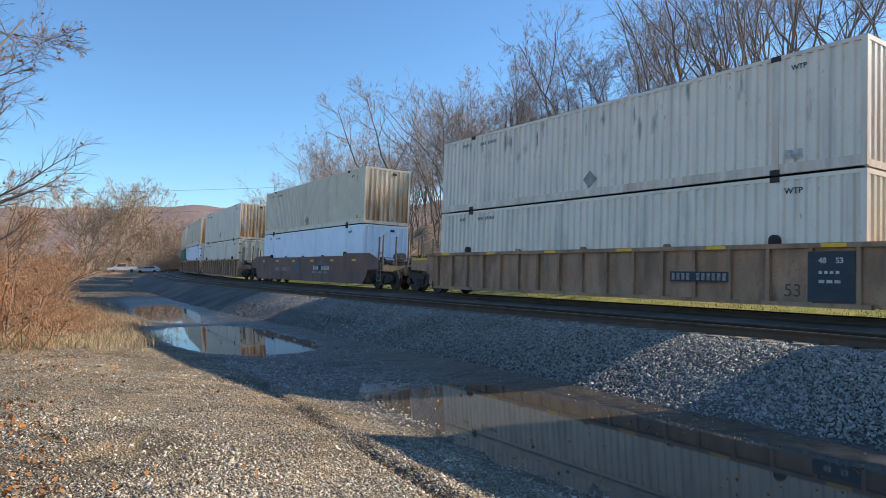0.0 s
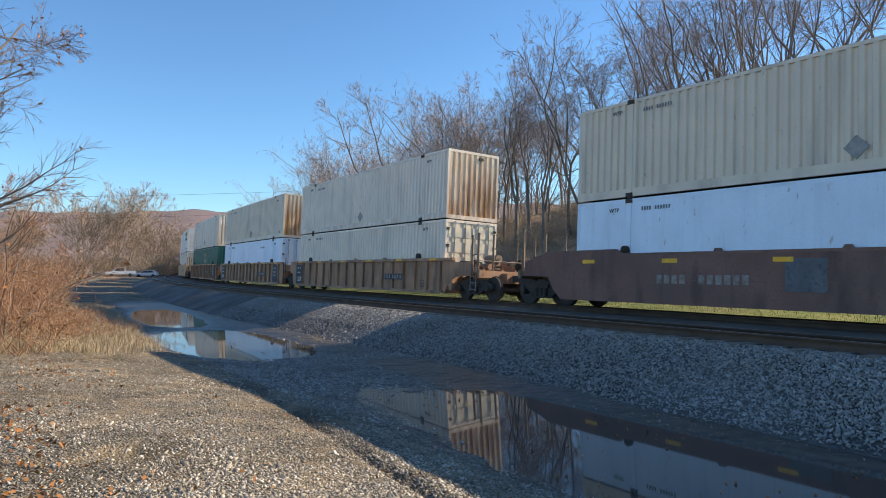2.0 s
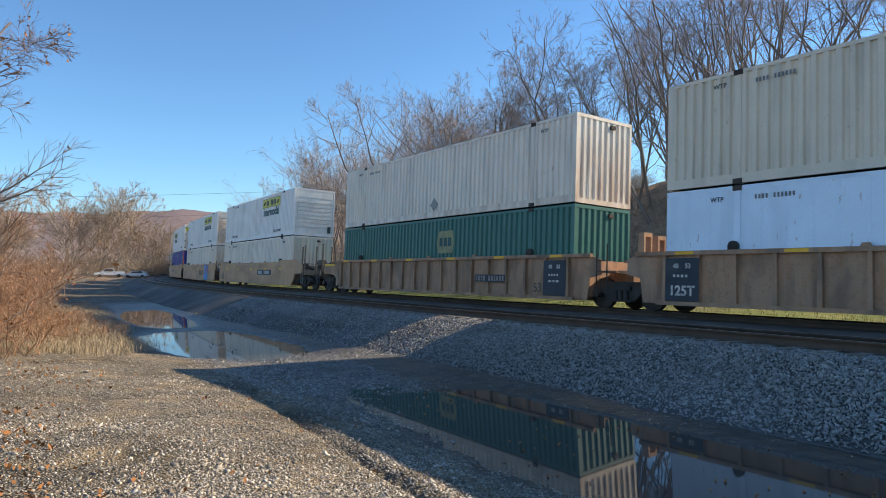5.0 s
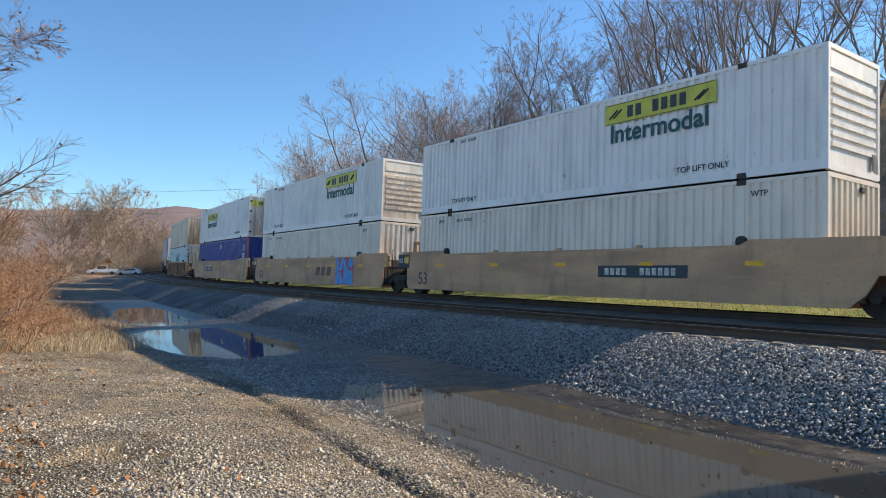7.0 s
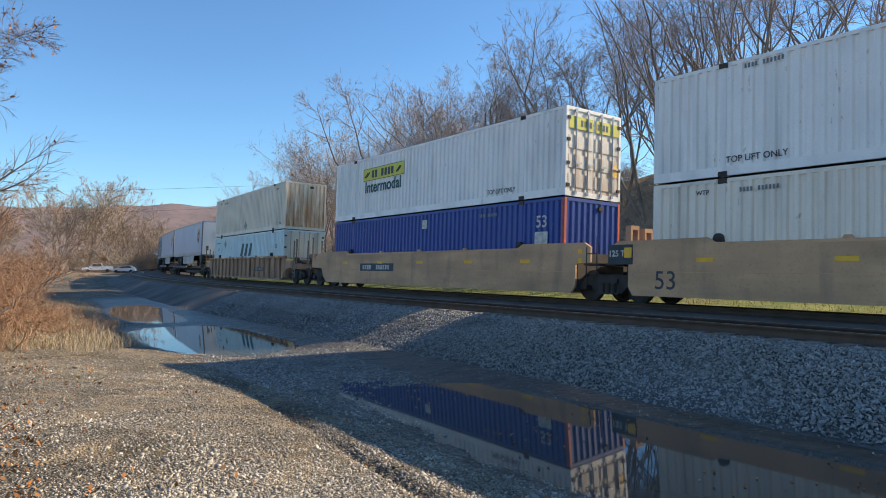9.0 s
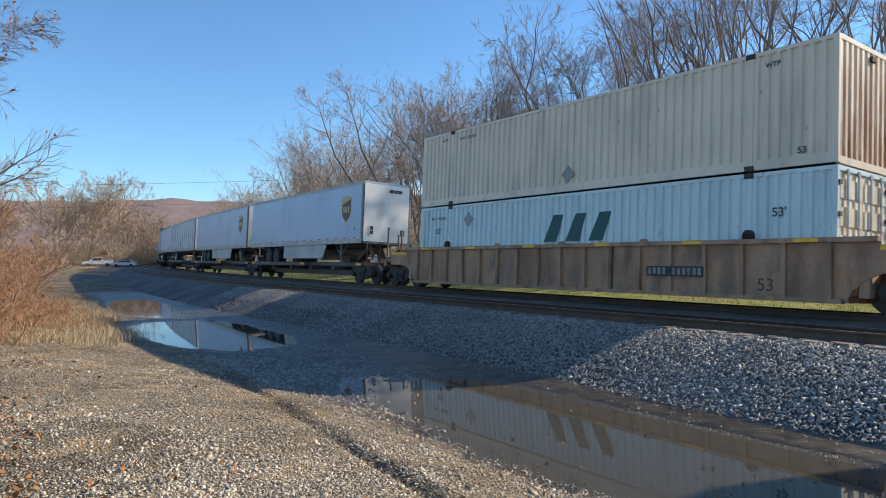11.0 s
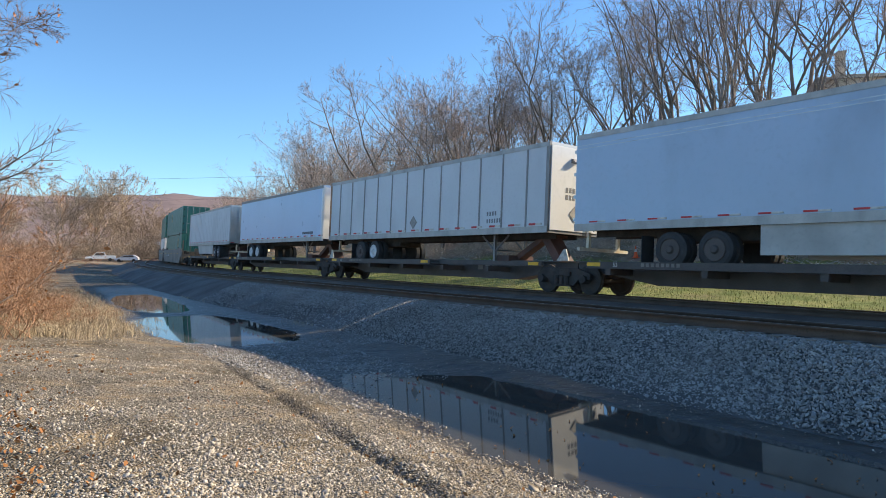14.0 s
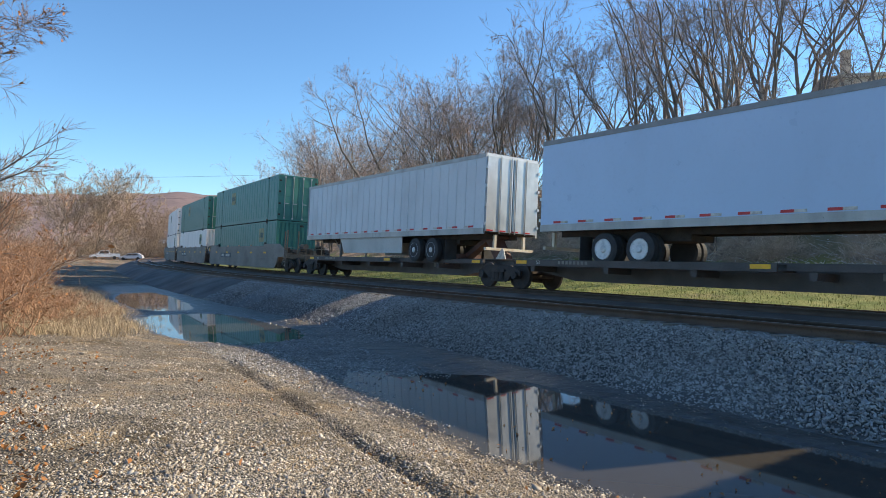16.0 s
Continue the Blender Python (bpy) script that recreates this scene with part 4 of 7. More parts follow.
def container(s, z, paint, kind, front, rear, label, frame_paint=None, end_paint=None, marks=(), dx=0.0, post_paint=None):
    """A 53 foot box. kind: 'deep' or 'shallow' folds. front, rear: 'folds', 'doors', 'louvre', 'ribs'."""
    c = tagged(new("shipping_container"), label, "shipping container", "boxes stacked on the train")
    ride(c, s, pose(dx, 0, z))
    fp, ep = frame_paint or paint, end_paint or paint
    shared("frame", "cf" + fp.name, lambda bm: frame_mesh(bm, 0), fp, c)
    for side in (-1, 1):
        at = pose(0, 0, 0, 0, 0, 0 if side < 0 else 180)

        def wall(bm):
            if kind == "deep":
                for a, b in ((-L2 + 0.13, -6.13), (-5.97, 5.97), (6.13, L2 - 0.13)):
                    corrugated(bm, a, b, 0.26, HC - 0.09, -W2 + 0.006, 0.06, 0.275, 0.5)
            else:
                for a, b in ((-L2 + 0.13, -6.13), (-5.97, 5.97), (6.13, L2 - 0.13)):
                    corrugated(bm, a, b, 0.26, HC - 0.09, -W2 + 0.006, 0.022, 0.60, 0.9)
        shared("side_wall", "cw%s%s" % (kind, paint.name), wall, paint, c, "", at)
    shared("roof", "cr" + paint.name, lambda bm: [box(bm, -L2 + 0.1, L2 - 0.1, -W2 + 0.09, W2 - 0.09, HC - 0.06, HC - 0.02)] + [box(bm, x, x + 0.35, -W2 + 0.12, W2 - 0.12, HC - 0.02, HC - 0.004) for x in np.arange(-7.8, 7.6, 0.62)], paint, c)
    shared("floor", "cfl", lambda bm: box(bm, -L2 + 0.1, L2 - 0.1, -W2 + 0.09, W2 - 0.09, 0.06, 0.13), M_IRON, c)
    for x in (-6.05, 6.05):
        for zz in (0.0, HC - 0.13):
            shared("corner_casting", "cc", lambda bm: (box(bm, -0.115, 0.115, -0.012, 0.05, 0, 0.13), box(bm, -0.04, 0.04, -0.02, 0.0, 0.03, 0.1)), M_IRON, c, "", pose(x, -W2 - 0.018, zz))
    for end, look_ in ((1, front), (-1, rear)):
        at = pose(end * L2, 0, 0, 0, 0, 90 if end > 0 else -90)     # local -y faces outwards
        h = W2 - 0.09
        if look_ == "doors":
            for k in (-1, 1):
                def leaf(bm, k=k):
                    x0, x1 = (-h, -0.01) if k < 0 else (0.01, h)
                    box(bm, x0, x1, 0.03, 0.06, 0.14, HC - 0.10)
                    for j in range(4):
                        zz = 0.30 + j * 0.62
                        box(bm, x0 + 0.06, x1 - 0.06, 0.008, 0.03, zz, zz + 0.42)
                d = shared("door", "cd%d%s" % (k, ep.name), leaf, ep, c, "", at)
                for q in (0.32, 0.86):
                    x = k * q
                    shared("locking_bar", "lb", lambda bm: (rod(bm, (0, 0, 0.08), (0, 0, HC - 0.06), 0.024, 8), box(bm, -0.05, 0.05, -0.02, 0.02, 0.08, 0.18), box(bm, -0.05, 0.05, -0.02, 0.02, HC - 0.18, HC - 0.08), box(bm, -0.02, 0.26, -0.03, -0.005, 1.05, 1.10)), M_STEEL, d, "", pose(x, -0.02, 0))
                for zz in (0.35, 1.05, 1.8, 2.5):
                    shared("hinge", "hg", lambda bm: box(bm, -0.07, 0.07, -0.025, 0.03, -0.05, 0.05), M_IRON, d, "", pose(k * (h - 0.02), 0, zz))
        else:
            def wall(bm):
                if look_ == "folds":
                    corrugated(bm, -h, h, 0.15, HC - 0.10, 0.012, 0.05, 0.27)
                elif look_ == "ribs":
                    box(bm, -h, h, 0.04, 0.06, 0.15, HC - 0.10)
                else:
                    box(bm, -h, h, 0.05, 0.07, 0.15, HC - 0.10)
            e = shared("end_wall", "ce%s%s" % (look_, ep.name), wall, ep, c, "", at)
            if look_ == "ribs":
                for j in range(7):
                    shared("rib", "cerib" + ep.name, lambda bm: box(bm, -0.05, 0.05, 0.005, 0.04, 0.16, HC - 0.11), ep, e, "", pose(-h + 0.2 + j * (2 * h - 0.4) / 6, 0, 0))
            if look_ == "louvre":
                for j in range(7):
                    shared("slat", "ceslat" + ep.name, lambda bm: box(bm, -h + 0.12, h - 0.12, 0.0, 0.05, 0, 0.13), ep, e, "", pose(0, 0, 0.55 + j * 0.24))
                shared("header_panel", "cehead" + ep.name, lambda bm: box(bm, -h + 0.05, h - 0.05, 0.012, 0.05, 2.32, 2.70), ep, e)
            if look_ in ("folds", "ribs"):
                shared("vent", "vn", lambda bm: prism(bm, [(-0.12, 0), (0.12, 0), (0.09, 0.12), (-0.09, 0.12)], -0.05, 0.02), M_IRON, e, "", pose(0.35, 0.0, 2.55))
            if look_ == "louvre":
                shared("hatch", "ht", lambda bm: (box(bm, -0.10, 0.10, -0.008, 0.008, 0, 0.4), box(bm, -0.05, 0.05, -0.014, 0.0, 0.1, 0.3)), M_INK, e, "", pose(0.98, 0.0, 0.22))
        if post_paint:
            for k in (-1, 1):
                shared("corner_post", "pp%d%s" % (k, post_paint.name), lambda bm, k=k: box(bm, min(k * h, k * W2), max(k * h, k * W2), -0.006, 0.14, 0.01, HC - 0.01), post_paint, c, "orange-red corner post", at)
        if look_ == "doors" and any(m[0] == "sign" for m in marks):
            for k in (-1, 1):
                bd = shared("sign_board", "dsb%d" % k, lambda bm: box(bm, min(k * 0.08, k * (h - 0.03)), max(k * 0.08, k * (h - 0.03)), -0.004, 0.004, -0.2, 0.2), M_SIGN, c, "yellow board across the doors", at @ pose(0, -0.002, 2.37))
                shared("stroke", "dss%d" % k, lambda bm: [box(bm, min(k * q, k * (q + 0.1)), max(k * q, k * (q + 0.1)), -0.003, 0.003, -0.1, 0.1) for q in (0.14, 0.38, 0.54)], M_INK, bd, "", pose(0, -0.007, 0))
            shared("notice", "dnot", lambda bm: box(bm, -0.14, 0.14, -0.004, 0.004, -0.2, 0.2), M_YELLOW, c, "orange notice on the door", at @ pose(0.98, -0.002, 1.0))
    for m in marks:
        mark(c, *m)
    return c


def placard(bm):
    """A square plate stood on its corner, with a raised rim."""
    prism(bm, [(-0.25, 0), (0, -0.25), (0.25, 0), (0, 0.25)], -0.008, 0.004)
    for k in range(4):
        a, b = k * math.pi / 2, (k + 1) * math.pi / 2
        prism(bm, [(0.27 * math.cos(a), 0.27 * math.sin(a)), (0.27 * math.cos(b), 0.27 * math.sin(b)), (0.235 * math.cos(b), 0.235 * math.sin(b)), (0.235 * math.cos(a), 0.235 * math.sin(a))], -0.018, 0.004)


def mark(c, kind, x, z, *more):
    """Painted signs and stencils on the side that faces the lot."""
    y = -W2 - 0.004
    if kind == "sign":      # yellow board with dark strokes, and the word below it
        b = shared("sign_board", "sb", lambda bm: box(bm, -1.82, 1.82, -0.003, 0.003, -0.30, 0.30), M_SIGN, c, "yellow board with dark strokes", pose(x, y, z))
        shared("stroke", "ss", lambda bm: [box(bm, -1.0 + k * 0.29, -0.80 + k * 0.29, -0.003, 0.003, -0.17, 0.17) for k in range(7) if k != 2] + [box(bm, -1.78, 1.78, -0.003, 0.003, 0.265, 0.285), box(bm, -1.78, 1.78, -0.003, 0.003, -0.285, -0.265)], M_INK, b, "", pose(0, -0.006, 0))
        shared("scroll", "sc", lambda bm: [rod(bm, (q, -0.002, -0.12), (q + 0.3, -0.002, 0.1), 0.03, 5) for q in (-1.65, -1.5, 1.3, 1.2)], M_INK, b, "", pose(0, -0.004, 0))
        t = part("lettering", CACHE.setdefault("intermodal", letters("Intermodal", 0.74, M_LETTER, 0.003, 0.014)), None, c, "dark green lettering")
        t.matrix_local = pose(x, y, z - 0.84, 90)
    elif kind == "text":
        t = part("lettering", CACHE.setdefault(more[0] + str(more[1:]), letters(more[0], more[1], M_INK if len(more) < 3 else more[2], 0.003, more[1] * 0.012)), None, c)
        t.matrix_local = pose(x, y, z, 90)
    elif kind == "code":
        shared("stencil", "code", lambda bm: (bar_row(bm, 4, 0.05, 0.11, 0.04), [box(bm, 0.46 + k * 0.09, 0.51 + k * 0.09, -0.003, 0.003, 0, 0.11) for k in range(6)]), M_STENCIL, c, "dark stencilled code", pose(x, y, z))
    elif kind == "diamond":
        shared("placard_holder", "dia", placard, M_GRIT, c, "grey diamond placard holder", pose(x, y - 0.002, z))
    elif kind == "brand":   # slanted dark green strokes
        def strokes(bm):
            for a in (0.0, 0.95, 1.9):
                prism(bm, [(a, 0), (a + 0.55, 0), (a + 0.85, 0.85), (a + 0.42, 0.85)], -0.003, 0.003)
        shared("emblem", "slant", strokes, M_LETTER, c, "dark green emblem of slanted strokes", pose(x, y, z))
        shared("underline", "slantu", lambda bm: bar_row(bm, 7, 0.12, 0.14, 0.05), M_LETTER, c, "", pose(x + 1.0, y, z - 0.30))
    elif kind == "square":
        shared("label_panel", "sq%g" % more[0], lambda bm: box(bm, 0, more[0], -0.003, 0.003, 0, more[1]), M_MARK, c, "white label panel", pose(x, y, z))
    elif kind == "badge":
        shared("emblem", "emp", lambda bm: prism(bm, [(-0.5, -0.45), (0.5, -0.45), (0.6, 0.0), (0.5, 0.45), (-0.5, 0.45), (-0.6, 0.0)], -0.003, 0.003), M_DULL, c, "dull yellow emblem", pose(x, y, z))
        shared("stroke", "empb", lambda bm: bar_row(bm, 3, 0.2, 0.34, 0.1), M_LETTER, c, "", pose(x - 0.4, y - 0.004, z - 0.17))


M_GRIT = mat("placard_grey", (0.33, 0.31, 0.28), 0.6, 0.3, 0.2, 6, 40, None, 0.05)
M_DULL = mat("dull_yellow", (0.30, 0.29, 0.13), 0.6, 0, 0.15, 3, 30, [(GRIME, 0.5, 5, (1, 1, 0.4), 0.4, 0.7)], 0)
LOW, HIGH = 0.36, 3.275
STD = (("diamond", 0.1, 0.55), ("code", -5.6, 2.45), ("text", -6.55, 2.50, "WTP", 0.17), ("text", 6.6, 2.45, "WTP", 0.17))
LOWSTD = (("code", -5.6, 2.5), ("text", 6.5, 2.45, "WTP", 0.2), ("text", -6.6, 2.5, "WTP", 0.17))


def stack(s, car, top, low):
    well_car(*car[:2], s, *car[2:])
    container(s, LOW, *low)
    container(s, HIGH, *top)


RIB = "brown ribbed steel well car with grimy side walls"
S = dict(C1=0.11, C2=23.42, C3=46.93, C4=66.43, C5=85.96, C6=109.40, C7=128.91, C8=148.35, C9=171.57, T1=192.82, G1=283.52)
lab_top = "%s corrugated steel container on top of another"
lab_low = "%s container sunk in the well of its car"
top_beige = lambda tone: (M_BEIGE, "deep", "folds", "doors", lab_top % tone, M_BEIGE, M_RUST_END, STD + (("text", 7.3, 0.3, "53", 0.22),))
top_grey = lambda tone: (M_GREY, "deep", "folds", "doors", lab_top % tone, M_CHIPPED, M_RUST_LIGHT, STD)
stack(S["C1"] - 39.0, ("ribbed", M_BROWN, "end", "joint", RIB), top_grey("weathered pale grey"), (M_WHITE, "deep", "folds", "doors", lab_low % "white corrugated"))
stack(S["C1"] - 19.5, ("ribbed", M_BROWN, "joint", "joint", RIB), top_grey("weathered pale grey"), (M_WHITE, "deep", "folds", "doors", lab_low % "white corrugated"))
stack(S["C1"], ("ribbed", M_BROWN, "joint", "end", RIB), (M_STREAKED, "deep", "folds", "doors", lab_top % "stained pale grey", M_CHIPPED, M_RUST_LIGHT, STD + (("square", 6.3, 0.35, 0.4, 0.22),)), (M_GREY, "deep", "folds", "doors", lab_low % "pale grey corrugated", None, M_CREAM, LOWSTD))
stack(S["C2"], ("maroon", M_MAROON, "end", "end", "dark maroon smooth-sided well car with worn emblem", True, False, "mark"), top_beige("beige rust-ended"), (M_WHITE_SKY, "shallow", "ribs", "doors", lab_low % "white smooth-sided", None, None, LOWSTD))
stack(S["C3"], ("ribbed", M_BROWN, "end", "joint", RIB, True, False), (M_GREY, "deep", "folds", "doors", lab_top % "pale grey rust-ended", M_CHIPPED, M_RUST_END, STD), (M_GREY, "deep", "doors", "folds", lab_low % "pale grey cream-doored", None, M_CREAM, LOWSTD))
stack(S["C4"], ("ribbed", M_BROWN, "joint", "joint", RIB), top_beige("beige rust-ended"), (M_WHITE_SKY, "shallow", "doors", "ribs", lab_low % "white smooth-sided", None, None, LOWSTD + (("code", 3.0, 2.3),)))
stack(S["C5"], ("ribbed", M_BROWN, "joint", "end", RIB), top_grey("pale grey rust-streaked"), (M_GREEN, "deep", "folds", "doors", lab_low % "green corrugated", None, None, (("text", -6.9, 0.9, "53'", 0.3, M_MARK), ("badge", 1.0, 1.9))))
TANCAR = "tan smooth-sided well car of an articulated set"
sign_mark = ("sign", 3.52, 2.34)
sign_box = lambda front, rear, end: (M_WHITE, "deep", front, rear, "white corrugated container with a yellow sign board", None, end, (sign_mark, ("text", 4.95, 0.34, "TOP LIFT ONLY", 0.22), ("text", -5.2, 0.34, "TOP LIFT ONLY", 0.22), ("code", -5.5, 2.62)))
stack(S["C6"], ("tan", M_TAN, "end", "joint", TANCAR), sign_box("louvre", "doors", M_END), (M_GREY, "deep", "folds", "doors", lab_low % "off-white corrugated", None, M_CREAM, LOWSTD))
stack(S["C7"], ("tan", M_TAN, "joint", "joint", TANCAR + " sprayed with blue graffiti", True, False, "spray"), sign_box("louvre", "doors", M_RUST_LIGHT), (M_GREY, "deep", "folds", "doors", lab_low % "off-white rust-ended corrugated", None, M_RUST_LIGHT, LOWSTD))
stack(S["C8"], ("plain", M_TAN, "joint", "end", TANCAR), (M_WHITE, "deep", "doors", "folds", "white corrugated container with rust-streaked doors", None, M_RUST_LIGHT, (("sign", -3.4, 2.05), ("text", 4.95, 0.34, "TOP LIFT ONLY", 0.22))), (M_BLUE, "deep", "folds", "doors", lab_low % "deep blue corrugated", None, None, (("text", 7.05, 1.95, "53", 0.55, M_MARK), ("square", 6.75, 1.3, 0.6, 0.5), ("square", 0.0, 2.2, 0.36, 0.36), ("code", 3.8, 2.45)), 0.0, M_RED))
stack(S["C9"], ("ribbed", M_BROWN, "end", "end", RIB, True, "none"), top_beige("beige rust-ended"), (M_PALE, "deep", "doors", "folds", lab_low % "pale aqua corrugated", None, M_CREAM, (("brand", -0.9, 1.36), ("text", -6.8, 1.8, "53'", 0.3), ("text", 6.8, 1.8, "53'", 0.3), ("code", -7.3, 2.35), ("diamond", -4.9, 2.3))))
for k in range(3):
    stack(S["G1"] + 19.5 * k, ("plain", M_CARGREY, "joint" if k else "end", "end" if k == 2 else "joint", "weathered grey-brown smooth-sided well car"),
          (M_GREEN_LIT if k < 2 else M_WHITE, "shallow", "doors", "folds", lab_top % ("dark green" if k < 2 else "white"), None, None, (("badge", -2.6, 2.0),)),
          (M_GREEN_LIT if k == 0 else M_WHITE, "shallow", "folds", "doors", lab_low % ("dark green" if k == 0 else "white"), None, None, (("badge", 5.0, 2.0),)))


# ---- trailers on spine cars ----
M_HITCH = mat("hitch_rusty_red", (0.14, 0.066, 0.05), 0.7, 0, 0.25, 2, 20, [((0.06, 0.05, 0.045), 0.6, 2.0, (1, 1, 0.5), 0.45, 0.7)], 0.1)


def spine_car(s, front, rear):
    car = tagged(new("spine_car"), "black low spine car that carries a road trailer", "spine car", "cars of the freight train")
    ride(car, s)
    half = 8.65

    def beam(bm):
        prism(bm, [(-half, 0.70), (-7.2, 0.62), (-5.6, 0.36), (5.6, 0.36), (7.2, 0.62), (half, 0.70), (half, 1.0), (-half, 1.0)], -0.33, 0.33)
        box(bm, -half, half, -0.48, 0.48, 1.0, 1.04)
    b = shared("spine", "sp", beam, M_BLACK, car)
    for side in (-1, 1):
        shared("wheel_deck", "wd%d" % side, lambda bm, side=side: (box(bm, -7.4, 1.6, min(side * 0.50, side * 1.38), max(side * 0.50, side * 1.38), 0.80, 0.85), box(bm, -7.4, 1.6, side * 1.38 - 0.03, side * 1.38 + 0.03, 0.80, 1.0)), M_BLACK, car)
        shared("side_beam", "sbm%d" % side, lambda bm, side=side: box(bm, 1.6, 7.6, side * 0.9 - 0.06, side * 0.9 + 0.06, 0.84, 1.0), M_BLACK, car)
    for x in (-6.6, -3.5, -0.6, 2.4, 5.2):
        shared("cross_arm", "ca", lambda bm: prism(bm, [(-0.08, 0.62), (0.08, 0.62), (0.1, 0.8), (-0.1, 0.8)], -1.36, 1.36), M_BLACK, car, "", pose(x, 0, 0))
    for x, y in ((-7.1, -1.414), (1.2, -1.414), (7.2, -0.966)):
        q = shared("reflector", "yp", yellow_patch, M_YELLOW, car, "yellow reflective patch", pose(x, y, 0.92))
        q.scale = (0.85, 1, 0.75)
    t = part("lettering", CACHE.setdefault("53s", letters("53", 0.17, M_MARK)), None, car)
    t.matrix_local = pose(-6.3, -1.414, 0.86, 90)
    shared("marking", "spm", lambda bm: bar_row(bm, 8, 0.10, 0.10, 0.06), M_CARGREY, car, "faded stencil", pose(-5.4, -1.414, 0.87))
    shared("marking", "spm2", lambda bm: bar_row(bm, 3, 0.30, 0.22, 0.12), M_CARGREY, car, "faded emblem", pose(3.4, -0.336, 0.68))
    # the stand that holds the trailer's kingpin
    h = shared("hitch", "hi", lambda bm: (prism(bm, [(5.0, 1.0), (5.4, 1.0), (7.0, 1.86), (6.7, 1.92)], -0.18, 0.18), prism(bm, [(7.5, 1.0), (7.9, 1.0), (7.2, 1.9), (6.8, 1.9)], -0.30, 0.30), box(bm, 6.5, 7.4, -0.45, 0.45, 1.84, 1.94), box(bm, 4.7, 5.5, -0.6, 0.6, 1.0, 1.22)), M_HITCH, car, "folding rusty red trailer hitch")
    shared("stop_plate", "stp", lambda bm: prism(bm, [(7.95, 1.04), (8.5, 1.04), (8.36, 1.42), (8.26, 1.42)], -0.62, -0.58), M_MARK, car, "white triangular plate")
    if front == "end":
        build_truck(car, 7.9)
        shared("coupler", "cp", coupler, M_IRON, car, "", pose(8.5, 0, 0))
        shared("handrail", "sph", lambda bm: [rod(bm, (8.5, y, 0.9), (8.5, y, 2.0), 0.03, 6) for y in (-1.2, -0.5, 0.5, 1.2)] + [rod(bm, (8.5, -1.2, 1.3), (8.5, 1.2, 1.3), 0.025, 6), box(bm, 8.4, 8.55, -1.35, 1.35, 0.85, 1.0)], M_IRON, car)
    build_truck(car, -8.66 if rear == "joint" else -7.9)
    if rear == "end":
        shared("coupler", "cp", coupler, M_IRON, car, "", pose(-8.5, 0, 0, 0, 0, 180))
    return car


